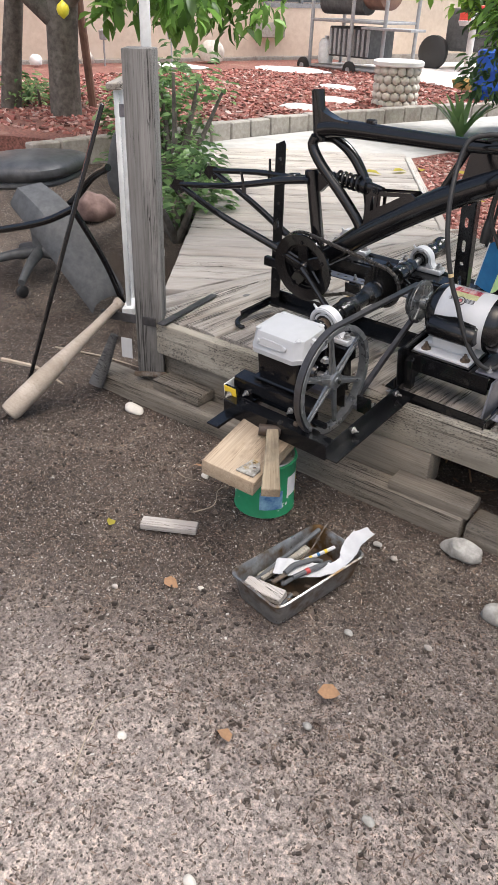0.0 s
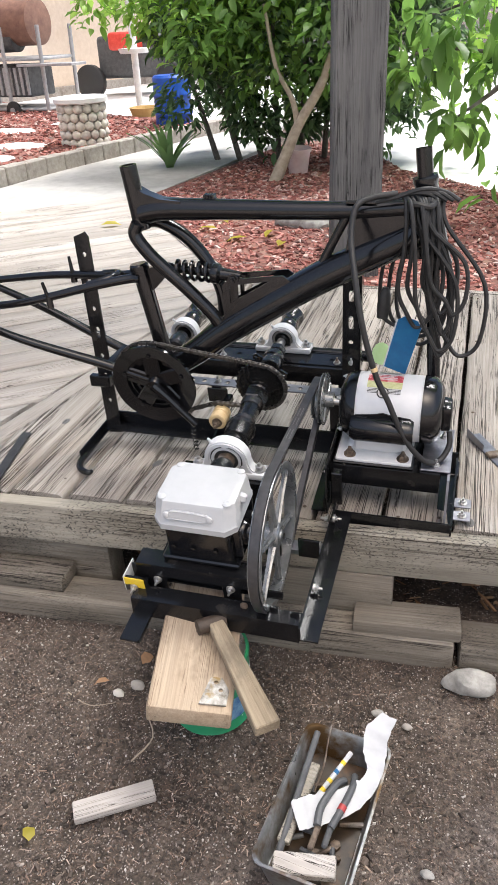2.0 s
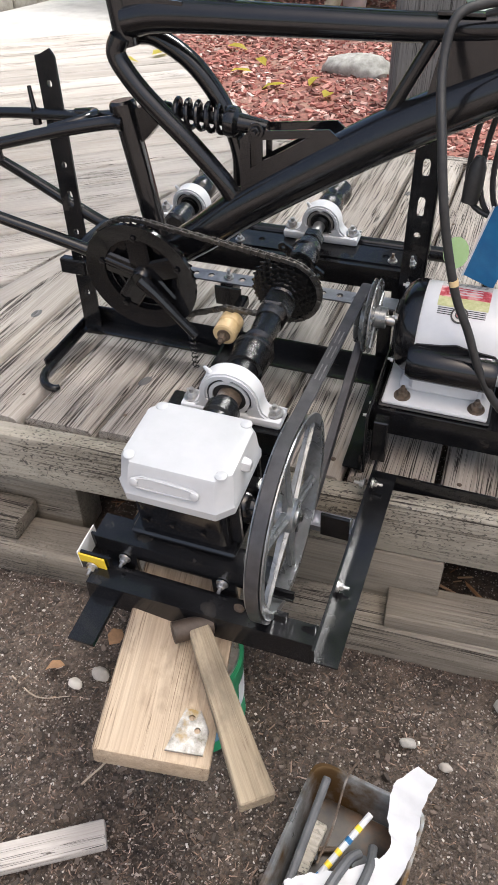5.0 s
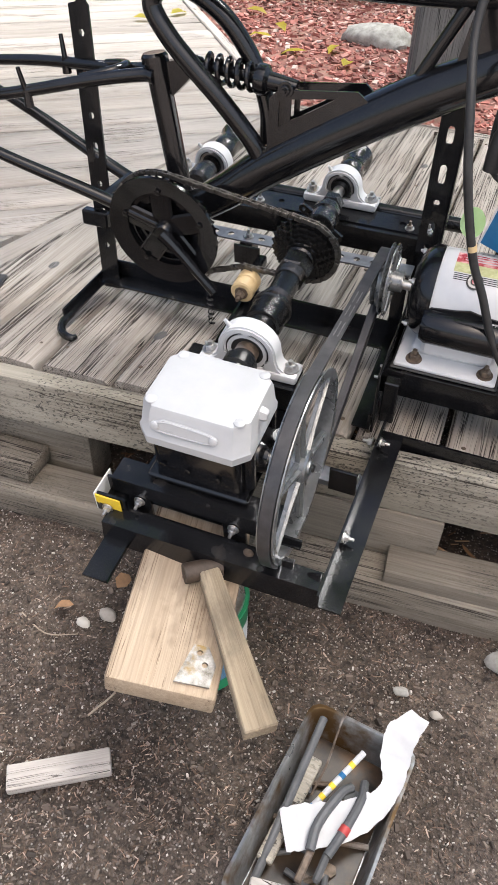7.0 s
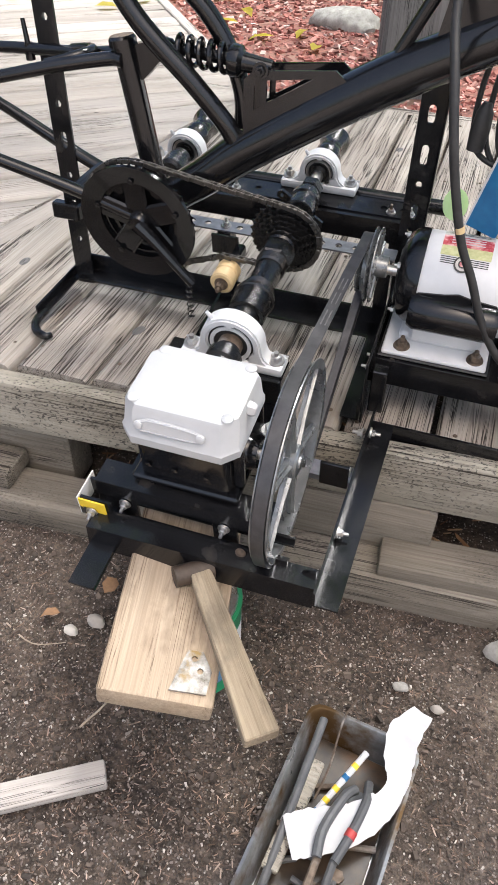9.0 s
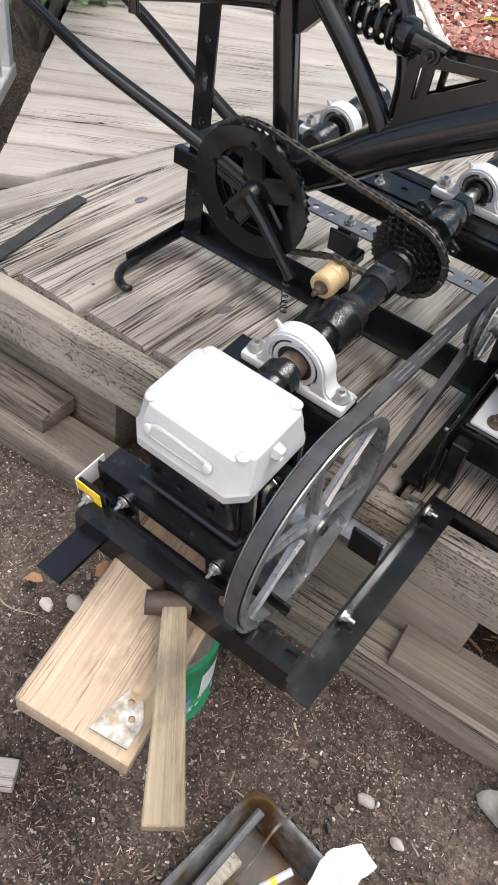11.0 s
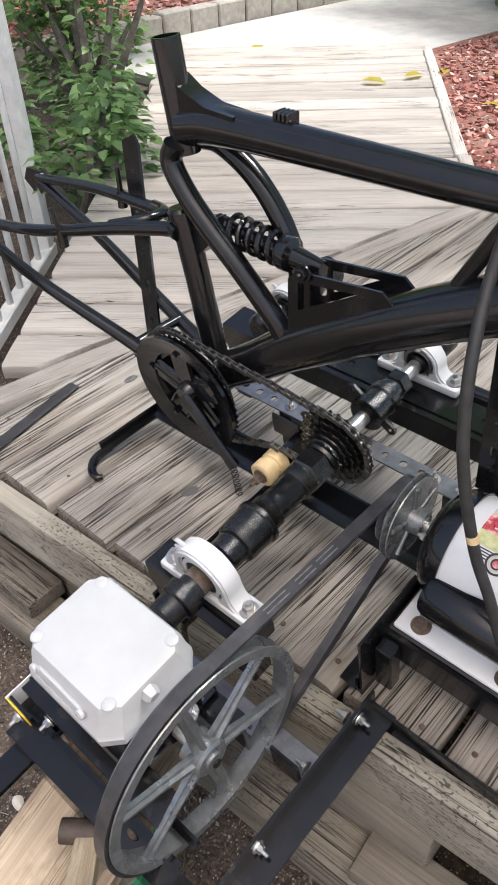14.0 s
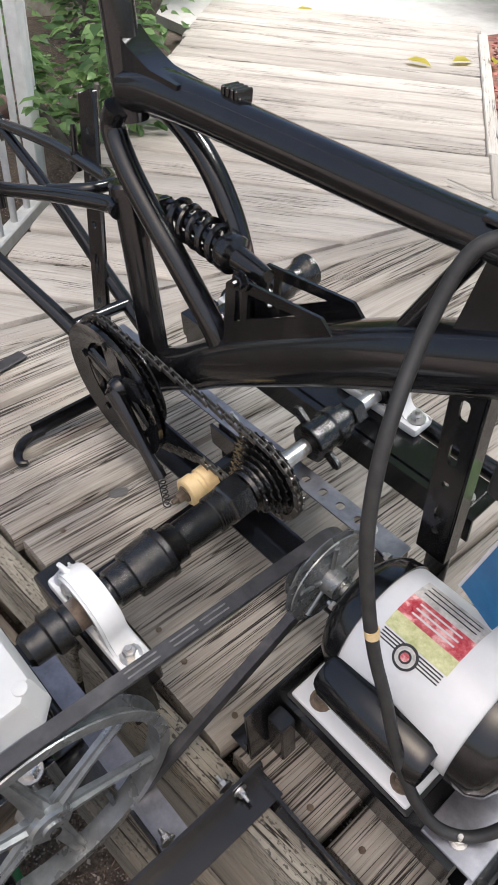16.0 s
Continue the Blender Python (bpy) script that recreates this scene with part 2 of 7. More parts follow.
grey_vinyl = surface("worn_black_vinyl", (0.03, 0.031, 0.033), (0.07, 0.071, 0.074), 30, 0.4, bump=0.1, stain=(0.1, 0.1, 0.1), stain_scale=6)
grey_plastic = surface("dusty_grey_plastic", (0.06, 0.062, 0.064), (0.11, 0.112, 0.114), 30, 0.55, bump=0.1)
blue_plastic = surface("blue_plastic_drum", (0.005, 0.055, 0.33), (0.012, 0.09, 0.42), 12, 0.4, bump=0.05)
pink_pot = surface("faded_pink_plastic", (0.58, 0.42, 0.4), (0.66, 0.52, 0.5), 20, 0.5, bump=0.05)
clay_pot = surface("ochre_clay", (0.45, 0.3, 0.1), (0.55, 0.38, 0.15), 20, 0.7, bump=0.1)
rust_cart = surface("rust_brown_steel", (0.14, 0.07, 0.05), (0.24, 0.13, 0.09), 14, 0.6, bump=0.1)
cart_dark = surface("dark_cart_steel", (0.05, 0.05, 0.05), (0.1, 0.1, 0.1), 20, 0.6, bump=0.1)
cart_grey = surface("grey_cart_steel", (0.28, 0.28, 0.28), (0.4, 0.4, 0.4), 20, 0.55, metal=0.3, bump=0.1)
dark_glass = surface("window_glass", (0.08, 0.09, 0.1), (0.13, 0.14, 0.15), 4, 0.1, bump=0.0)
lemon_skin = surface("lemon_skin", (0.75, 0.62, 0.03), (0.85, 0.72, 0.06), 60, 0.4, bump=0.15)
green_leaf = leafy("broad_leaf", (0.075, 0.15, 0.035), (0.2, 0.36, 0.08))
# bright_leaf and dark_leaf carry sun and shade in their leaf colour
bright_leaf = leafy("sun_tinted_leaf", (0.16, 0.32, 0.05), (0.36, 0.56, 0.11))
dark_leaf = leafy("shade_tinted_leaf", (0.04, 0.085, 0.035), (0.13, 0.22, 0.09))
jade_leaf = leafy("jade_leaf", (0.07, 0.14, 0.05), (0.21, 0.33, 0.13), 0.3)
yellow_leaf = leafy("fallen_yellow_leaf", (0.35, 0.3, 0.04), (0.5, 0.42, 0.06))
dry_leaf = islands("dry_leaf", [(0.0, (0.16, 0.08, 0.04)), (0.5, (0.33, 0.18, 0.09)), (1.0, (0.5, 0.33, 0.2))])
mulch_bits = islands("red_mulch_chips", [(0.0, (0.09, 0.04, 0.03)), (0.35, (0.3, 0.1, 0.08)), (0.7, (0.48, 0.2, 0.16)), (0.88, (0.55, 0.33, 0.28)), (1.0, (0.62, 0.5, 0.44))])
soil_bits = islands("soil_crumbs", [(0.0, (0.07, 0.057, 0.048)), (0.55, (0.14, 0.112, 0.092)), (0.85, (0.2, 0.155, 0.125)), (0.96, (0.42, 0.37, 0.32)), (1.0, (0.75, 0.7, 0.64))])
clod_bits = islands("soil_clod_crumbs", [(0.0, (0.045, 0.035, 0.028)), (0.6, (0.1, 0.076, 0.06)), (1.0, (0.2, 0.155, 0.125))])
twig_mat = islands("dry_twig", [(0.0, (0.07, 0.048, 0.034)), (0.5, (0.18, 0.12, 0.086)), (0.85, (0.34, 0.235, 0.175)), (1.0, (0.54, 0.43, 0.35))])


def ground_material():
    m, nt, bsdf = nodes_of("dry_soil")
    vec = coords(nt, shift=False)
    a = noise_tex(nt, vec, 1.7, 6, 0.65)
    b = noise_tex(nt, vec, 95.0, 9, 0.8)
    d = noise_tex(nt, vec, 14.0, 6, 0.7)
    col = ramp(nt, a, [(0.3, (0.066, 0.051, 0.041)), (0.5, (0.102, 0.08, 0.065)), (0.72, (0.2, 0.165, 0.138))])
    # soil paled towards the front: brighter light past the tree's shade, put into colour
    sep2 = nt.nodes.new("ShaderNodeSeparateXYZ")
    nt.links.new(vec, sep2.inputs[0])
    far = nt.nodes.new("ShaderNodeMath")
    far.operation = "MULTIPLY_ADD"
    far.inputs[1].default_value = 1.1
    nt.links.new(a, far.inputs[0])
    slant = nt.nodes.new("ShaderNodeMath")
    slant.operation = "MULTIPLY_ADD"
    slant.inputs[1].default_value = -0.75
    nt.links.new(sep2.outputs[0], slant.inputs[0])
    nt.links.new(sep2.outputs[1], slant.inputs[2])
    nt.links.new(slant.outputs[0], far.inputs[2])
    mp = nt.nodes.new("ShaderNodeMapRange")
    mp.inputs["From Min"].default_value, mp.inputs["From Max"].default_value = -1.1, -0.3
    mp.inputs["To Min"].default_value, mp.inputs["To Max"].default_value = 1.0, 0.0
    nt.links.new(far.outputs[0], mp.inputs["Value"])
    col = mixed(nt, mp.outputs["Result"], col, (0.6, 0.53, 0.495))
    col = mixed(nt, 0.8, col, ramp(nt, d, [(0.35, (0.55, 0.52, 0.5)), (0.65, (1.2, 1.17, 1.12))]), "MULTIPLY")
    col = mixed(nt, 1.0, col, ramp(nt, b, [(0.36, (0.22, 0.2, 0.18)), (0.5, (0.8, 0.78, 0.76)), (0.66, (1.7, 1.62, 1.54))]), "MULTIPLY")
    grit = add(nt, "ShaderNodeTexVoronoi", Scale=210.0)
    nt.links.new(vec, grit.inputs["Vector"])
    sep = nt.nodes.new("ShaderNodeSeparateColor")
    nt.links.new(grit.outputs["Color"], sep.inputs[0])
    few = ramp(nt, sep.outputs[0], [(0.62, (0, 0, 0)), (0.64, (1, 1, 1))])
    spot = ramp(nt, grit.outputs["Distance"], [(0.3, (1, 1, 1)), (0.42, (0, 0, 0))])
    both = mixed(nt, 1.0, few, spot, "MULTIPLY")
    tone = ramp(nt, sep.outputs[1], [(0.0, (0.24, 0.2, 0.17)), (0.7, (0.36, 0.31, 0.27)), (1.0, (0.66, 0.61, 0.56))])
    col = mixed(nt, both, col, tone)
    nt.links.new(col, bsdf.inputs["Base Color"])
    bsdf.inputs["Roughness"].default_value = 0.95
    h = mixed(nt, 0.4, b, both)
    bumped(nt, bsdf, h, 1.0, 0.015)
    return m


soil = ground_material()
mulch_floor = surface("mulch_floor", (0.06, 0.028, 0.02), (0.32, 0.13, 0.1), 55, 0.95, bump=0.9, stain=(0.3, 0.2, 0.15), stain_scale=3, shift=False)

# ---- building blocks ----
WORLD = Matrix()
TIMBERS = (post_wood, sleeper_wood, grey_wood, beam_wood, walk_wood, dark_post, fresh_wood, bat_wood, handle_wood)
placed = {}


def thing(name, m, label, category, group="", kind=""):
    ob = new(name)
    ob.empty_display_size = 0.05
    ob.matrix_world = m
    placed[ob.name] = m
    return tagged(ob, label, category, group, kind)


def finish(bm, angle=35):
    bmesh.ops.recalc_face_normals(bm, faces=bm.faces)
    for f in bm.faces:
        f.smooth = True
    lim = radians(angle)
    for e in bm.edges:
        if len(e.link_faces) == 2 and e.calc_face_angle(0) > lim:
            e.smooth = False


def part(name, bm, material, parent, label="", at=WORLD):
    """One mesh under a thing or a part; bm is given in the frame 'at'."""
    home = placed[parent.name]
    keep = material in TIMBERS
    if not keep:
        bm.transform(home.inverted() @ at)
    finish(bm)
    me = bpy.data.meshes.new(name)
    bm.to_mesh(me)
    bm.free()
    me.materials.append(material)
    ob = new(name, me)
    ob.parent = parent
    placed[ob.name] = at if keep else home
    if keep:
        ob.matrix_parent_inverse = home.inverted()
        ob.matrix_basis = at
    return tagged(ob, label)


def single(name, bm, material, label, category, at=WORLD, base=None, group="", kind=""):
    """A thing that is one mesh; base is its local origin in the frame 'at'."""
    m = at @ Matrix.Translation(base or (0, 0, 0))
    bm.transform(m.inverted() @ at)
    finish(bm)
    me = bpy.data.meshes.new(name)
    bm.to_mesh(me)
    bm.free()
    me.materials.append(material)
    ob = new(name, me)
    ob.matrix_world = m
    placed[ob.name] = m
    return tagged(ob, label, category, group, kind)


def block(bm, lo, hi, bevel=0.002, m=WORLD, segments=1):
    """A box from corner lo to corner hi with eased edges."""
    c = [(a + b) / 2 for a, b in zip(lo, hi)]
    s = [abs(b - a) for a, b in zip(lo, hi)]
    r = bmesh.ops.create_cube(bm, size=1, matrix=Matrix.Translation(c) @ Matrix.Diagonal((*s, 1)))
    vs = r["verts"]
    if bevel:
        es = list({e for v in vs for e in v.link_edges})
        q = bmesh.ops.bevel(bm, geom=es, offset=min(bevel, min(s) * 0.45), segments=segments, affect="EDGES", profile=0.5)
        vs = q["verts"]
        vs = list({v for f in q["faces"] for v in f.verts} | {v for v in vs})
    bmesh.ops.transform(bm, matrix=m, verts=vs)
    return bm


def frame_between(a, b, up=(0, 0, 1)):
    z = (Vector(b) - Vector(a)).normalized()
    u = Vector(up)
    if abs(z.dot(u)) > 0.98:
        u = Vector((0, 1, 0))
    x = u.cross(z).normalized()
    y = z.cross(x)
    return Matrix(((x.x, y.x, z.x, a[0]), (x.y, y.y, z.y, a[1]), (x.z, y.z, z.z, a[2]), (0, 0, 0, 1)))


def lathe(bm, a, b, profile, n=20, cap=True):
    """Turned on the axis from a to b; profile: (fraction along, radius)."""
    m = frame_between(a, b)
    ln = (Vector(b) - Vector(a)).length
    rings = []
    for k, r in profile:
        rings.append([bm.verts.new(m @ Vector((r * math.cos(2 * math.pi * i / n), r * math.sin(2 * math.pi * i / n), k * ln))) for i in range(n)])
    for p, q in zip(rings, rings[1:]):
        for i in range(n):
            bm.faces.new((p[i], p[(i + 1) % n], q[(i + 1) % n], q[i]))
    if cap:
        bm.faces.new(rings[0][::-1])
        bm.faces.new(rings[-1])
    return bm


def rod(bm, a, b, r, n=16, r2=None):
    r2 = r if r2 is None else r2
    return lathe(bm, a, b, [(0, r * 0.85), (0.004, r), (0.996, r2), (1, r2 * 0.85)], n)


def smooth_line(pts, steps=6):
    """Catmull-Rom through pts."""
    p = [Vector(q) for q in pts]
    p = [p[0] * 2 - p[1]] + p + [p[-1] * 2 - p[-2]]
    out = []
    for i in range(1, len(p) - 2):
        for k in range(steps):
            t = k / steps
            out.append(0.5 * (2 * p[i] + (p[i + 1] - p[i - 1]) * t + (2 * p[i - 1] - 5 * p[i] + 4 * p[i + 1] - p[i + 2]) * t * t + (3 * p[i] - p[i - 1] - 3 * p[i + 1] + p[i + 2]) * t ** 3))
    out.append(p[-2])
    return out


def pipe(bm, pts, radii, n=12, steps=6, closed=False):
    """A bent tube through pts."""
    line = smooth_line(pts, steps) if steps > 1 else [Vector(q) for q in pts]
    m = len(line)
    if isinstance(radii, (int, float)):
        rad = [radii] * m
    else:
        rad = [float(np.interp(i / (m - 1) * (len(radii) - 1), range(len(radii)), radii)) for i in range(m)]
    x = Vector((0.13, 0.97, 0.21))
    rings = []
    for i, c in enumerate(line):
        d = (line[min(i + 1, m - 1)] - line[max(i - 1, 0)]).normalized()
        x = x - d * x.dot(d)
        x = x.normalized() if x.length > 1e-3 else d.orthogonal().normalized()
        y = d.cross(x)
        rings.append([bm.verts.new(c + rad[i] * (math.cos(2 * math.pi * k / n) * x + math.sin(2 * math.pi * k / n) * y)) for k in range(n)])
    for p, q in zip(rings, rings[1:]):
        for i in range(n):
            bm.faces.new((p[i], p[(i + 1) % n], q[(i + 1) % n], q[i]))
    bm.faces.new(rings[0][::-1])
    bm.faces.new(rings[-1])
    return bm


def plate(bm, outline, thick, m=WORLD, holes=()):
    """A flat plate: the outline in local x, z, thick along local y."""
    half = thick / 2
    loops = [outline, *holes]
    front, back = [], []
    for pts in loops:
        front.append([bm.verts.new(m @ Vector((x, -half, z))) for x, z in pts])
        back.append([bm.verts.new(m @ Vector((x, half, z))) for x, z in pts])
    for side in (front, back):
        es = [bm.edges.new((l[i], l[(i + 1) % len(l)])) for l in side for i in range(len(l))]
        bmesh.ops.triangle_fill(bm, edges=es, use_beauty=True)
    for f, b in zip(front, back):
        for i in range(len(f)):
            j = (i + 1) % len(f)
            bm.faces.new((f[i], f[j], b[j], b[i]))
    return bm


def ring_pts(cx, cz, rx, rz=None, n=12, start=0.0):
    rz = rx if rz is None else rz
    return [(cx + rx * math.cos(start + 2 * math.pi * i / n), cz + rz * math.sin(start + 2 * math.pi * i / n)) for i in range(n)]


def slot_pts(cx, cz, w, h):
    a = [(cx + w / 2 * math.cos(t), cz + h / 2 - w / 2 + w / 2 * math.sin(t)) for t in (0, math.pi / 3, 2 * math.pi / 3, math.pi)]
    return a + [(2 * cx - x, 2 * cz - z) for x, z in a]


def bolt(bm, p, axis, r=0.008, h=0.008, washer=True, stud=0.006):
    p, d = Vector(p), Vector(axis).normalized()
    if washer:
        lathe(bm, p, p + d * 0.002, [(0, r * 1.55), (1, r * 1.5)], 14)
    lathe(bm, p + d * 0.002, p + d * (0.002 + h), [(0, r), (0.85, r), (1, r * 0.85)], 6)
    if stud:
        lathe(bm, p + d * (0.002 + h), p + d * (0.002 + h + stud), [(0, r * 0.5), (1, r * 0.42)], 10)
    return bm


def B():
    return bmesh.new()


# ---- the setting ----
DECK = 0.27
FAR = 0.22


def step(a, b, x):
    t = min(max((x - a) / (b - a), 0.0), 1.0)
    return t * t * (3 - 2 * t)


def ground_height(x, y):
    """Low in front of the deck, rising to the garden behind it."""
    h = (FAR - 0.02) * step(0.25, 1.5, y + 0.35 * min(x + 0.6, 0.0) * 0.0)
    n = noise.noise(Vector((x * 2.1, y * 2.1, 0.3))) * 0.014 + noise.noise(Vector((x * 9, y * 9, 1.7))) * 0.006
    near = 1.0 - step(3.0, 6.0, math.hypot(x, y))
    return h + n * near


def build_ground():
    bm = B()
    inner = [-3.0 + 0.06 * i for i in range(int(6.5 / 0.06) + 1)]
    xs = [-900, -300, -100, -40, -20, -12, -8, -6, -5, -4, -3.4] + inner + [3.9, 4.6, 6, 9, 15, 30, 80, 300, 900]
    ys = [-900, -300, -80, -30, -12, -6, -4, -3] + [-2.4 + 0.06 * i for i in range(84)] + [2.9, 3.4, 4, 5, 6, 8, 11, 15, 22, 40, 100, 300, 900]
    grid = [[bm.verts.new((x, y, ground_height(x, y))) for x in xs] for y in ys]
    for r0, r1 in zip(grid, grid[1:]):
        for i in range(len(xs) - 1):
            bm.faces.new((r0[i], r0[i + 1], r1[i + 1], r1[i]))
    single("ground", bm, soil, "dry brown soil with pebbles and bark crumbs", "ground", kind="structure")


def slab(name, outline, z, thick, material, label, bump=0.0, cell=0.25):
    """A flat bed or pavement with an uneven top."""
    bm = B()
    top = [bm.verts.new((x, y, z)) for x, y in outline]
    f = bm.faces.new(top)
    if f.normal.z < 0:
        f.normal_flip()
    r = bmesh.ops.extrude_face_region(bm, geom=[f])
    bmesh.ops.translate(bm, verts=[v for v in r["geom"] if isinstance(v, bmesh.types.BMVert)], vec=(0, 0, -thick))
    return single(name, bm, material, label, "ground" if "mulch" in name else "pavement", kind="structure")


build_ground()
slab("pavement_concrete", [(-1.36, 3.1), (-2.06, 2.05), (-2.75, 2.1), (-2.62, 3.1), (-2.45, 4.2), (-2.1, 5.4), (-1.72, 6.6), (-1.35, 7.2), (-1.05, 5.6), (-1.2, 4.3)], FAR + 0.03, 0.1, path_concrete, "worn pale concrete garden path")
slab("pavement_drive", [(0.2, 4.35), (0.75, 3.75), (1.5, 2.75), (4.0, 0.8), (14, -3), (30, 12), (14, 30), (-2.2, 24), (-1.2, 7.6), (-0.4, 5.9)], FAR + 0.012, 0.1, concrete, "bright pale concrete drive behind the garden")
slab("pavement_yard", [(-6.6, 9.6), (-3.9, 7.5), (-2.6, 6.9), (-1.3, 7.7), (-2.3, 24), (-14, 24), (-7.4, 10.0)], FAR + 0.02, 0.1, concrete, "pale concrete yard under the smoker cart")
slab("mulch_bed_house", [(-2.9, 1.6), (-2.75, 3.2), (-2.6, 4.2), (-2.25, 5.4), (-1.9, 6.5), (-2.6, 6.9), (-3.9, 7.5), (-6.6, 9.6), (-8.1, 4.6), (-8.0, 0.5), (-5.0, 0.6)], FAR + 0.11, 0.2, mulch_floor, "red bark mulch bed before the house wall")
slab("mulch_bed_tree", [(-0.42, 1.66), (1.9, 1.66), (1.5, 2.75), (0.75, 3.75), (0.2, 4.35), (-0.4, 5.9), (-0.95, 5.6), (-1.16, 4.3), (-1.36, 3.22), (-0.62, 2.2)], FAR + 0.028, 0.1, mulch_floor, "red bark mulch bed behind the deck")


def plank_mesh(ln, w, h, seed, slant=0.0):
    """A sawn plank along x with worn edges and a slight twist; slant skews its far end."""
    rnd = random.Random(seed)
    bm = B()
    n = max(int(ln / 0.12), 3)
    prof = [(-w / 2, -h), (-w / 2, -0.006), (-w / 2 + 0.006, 0), (-w * 0.18, 0.0012), (w * 0.2, 0.0008), (w / 2 - 0.006, 0), (w / 2, -0.006), (w / 2, -h)]
    rings = []
    for i in range(n + 1):
        x = -ln / 2 + ln * i / n
        dy, dz = rnd.uniform(-0.0015, 0.0015), rnd.uniform(-0.0012, 0.0012)
        rings.append([bm.verts.new((max(x + slant * y * i / n, -ln / 2 + 0.002 * i), y + dy + rnd.uniform(-0.0008, 0.0008), z + dz)) for y, z in prof])
    for p, q in zip(rings, rings[1:]):
        for i in range(len(prof)):
            j = (i + 1) % len(prof)
            bm.faces.new((p[i], p[j], q[j], q[i]))
    bm.faces.new(rings[0])
    bm.faces.new(rings[-1][::-1])
    finish(bm, 60)
    me = bpy.data.meshes.new("plank")
    bm.to_mesh(me)
    bm.free()
    return me


def lay(parent, me, material, centre, yaw, roll=0.0, pitch=0.0, name="plank"):
    me = me.copy() if me.materials and me.materials[0] is not material else me
    if not me.materials:
        me.materials.append(material)
    ob = new(name, me)
    ob.parent = parent
    ob.matrix_parent_inverse = placed[parent.name].inverted()
    ob.matrix_basis = pose(*centre, roll, pitch, yaw)
    placed[ob.name] = ob.matrix_basis.copy()
    return ob


def edge_y(x):
    return -0.02 + 0.07 * x


deck = thing("deck", Matrix.Translation((0.6, 0.8, DECK)), "weathered grey timber deck platform on low sleepers", "deck", kind="structure")


def left_side(y):
    """The slanting side of the platform, where the boardwalk meets it."""
    return -0.47 + 0.205 * y


def build_deck():
    w = 0.1345
    rnd = random.Random(5)
    for k in range(-5, 13):
        x0 = 0.69 + 0.146 * (k - 4)
        front = edge_y(x0) + 0.051
        back = 1.625
        slant = 0.0
        if x0 - 0.03 < left_side(back):
            back, slant = (x0 - 0.012 + 0.47) / 0.205, -1 / 0.205
        if back - front < 0.12:
            continue
        ln = back - front
        lay(deck, plank_mesh(ln, w, 0.036, 40 + k, slant), grey_wood, (x0 + rnd.uniform(-0.001, 0.001), (front + back) / 2, DECK + rnd.uniform(-0.0015, 0.0015)), 90)
    # rim boards along the front edge, in two lengths
    for xa, xb, s, dz in ((-0.335, 0.235, 1, 0.0), (0.245, 1.95, 2, 0.002)):
        xm = (xa + xb) / 2
        b = B()
        ln = xb - xa
        block(b, (-ln / 2, -0.019, -0.0525), (ln / 2, 0.019, 0.0525), 0.005, segments=2)
        part("rim_board", b, beam_wood, deck, at=pose(xm, edge_y(xm) + 0.02, DECK - 0.0525 + dz, 0, 0, 4.0))
    b = B()
    block(b, (-1.15, -0.02, -0.04), (1.15, 0.02, 0.04), 0.004)
    part("back_board", b, grey_wood, deck, at=pose(0.75, 1.645, DECK - 0.04))
    # joists behind the rim
    for x in (-0.25, 0.15, 0.55, 0.95, 1.35, 1.75):
        b = B()
        block(b, (-0.75, -0.02, -0.045), (0.75, 0.02, 0.045), 0.003)
        part("joist", b, beam_wood, deck, at=pose(x, 0.85, DECK - 0.083, 0, 0, 90))
    # stacked sleepers and packing blocks under the front
    for xa, xb, y, z, hh, s in ((-0.56, 0.795, -0.03, -0.02, 0.08, 1), (0.803, 2.0, -0.028, -0.02, 0.076, 2)):
        b = B()
        ln = xb - xa
        block(b, (-ln / 2, -0.045, 0), (ln / 2, 0.045, hh), 0.007, segments=2)
        part("sleeper", b, sleeper_wood, deck, at=pose((xa + xb) / 2, edge_y((xa + xb) / 2) + y, z, 0, 0, 4.0))
    for xa, xb, y, z0, z1, yaw in ((0.578, 0.805, -0.025, 0.0585, 0.09, 5), (0.3, 0.655, 0.038, 0.0595, 0.166, 3), (-0.3, -0.1, -0.012, 0.0605, 0.096, 3), (-0.36, -0.02, 0.075, 0.0, 0.166, 4), (1.05, 1.5, 0.06, 0.0, 0.166, 4), (1.6, 1.95, 0.05, 0.0, 0.166, 4)):
        b = B()
        ln = xb - xa
        block(b, (-ln / 2, -0.04, 0), (ln / 2, 0.04, z1 - z0), 0.005, segments=2)
        part("packing_block", b, sleeper_wood, deck, at=pose((xa + xb) / 2, edge_y((xa + xb) / 2) + y, z0, 0, 0, yaw))


build_deck()


def build_nails():
    bm = B()
    lathe(bm, (0, 0, -0.001), (0, 0, 0.0012), [(0, 0.0042), (0.6, 0.0042), (1, 0.003)], 10)
    finish(bm)
    me = bpy.data.meshes.new("nail_head")
    bm.to_mesh(me)
    bm.free()
    me.materials.append(rusty_steel)
    rnd = random.Random(19)
    for k in range(-3, 13):
        x0 = 0.69 + 0.146 * (k - 4)
        for y in (0.1, 0.62, 1.14, 1.57):
            if x0 - 0.06 < left_side(y) or y < edge_y(x0) + 0.06:
                continue
            for s in (-0.045, 0.045):
                lay(deck, me, rusty_steel, (x0 + s + rnd.uniform(-0.008, 0.008), y + rnd.uniform(-0.02, 0.02), DECK + 0.0012), 0, name="nail_head")
    knots = [(-0.289, 0.356), (0.8, 0.115), (0.13, 0.95), (0.58, 0.72), (1.02, 0.5), (0.35, 1.3), (-0.12, 0.6), (0.05, 0.2)]
    for x, y in knots:
        bm = B()
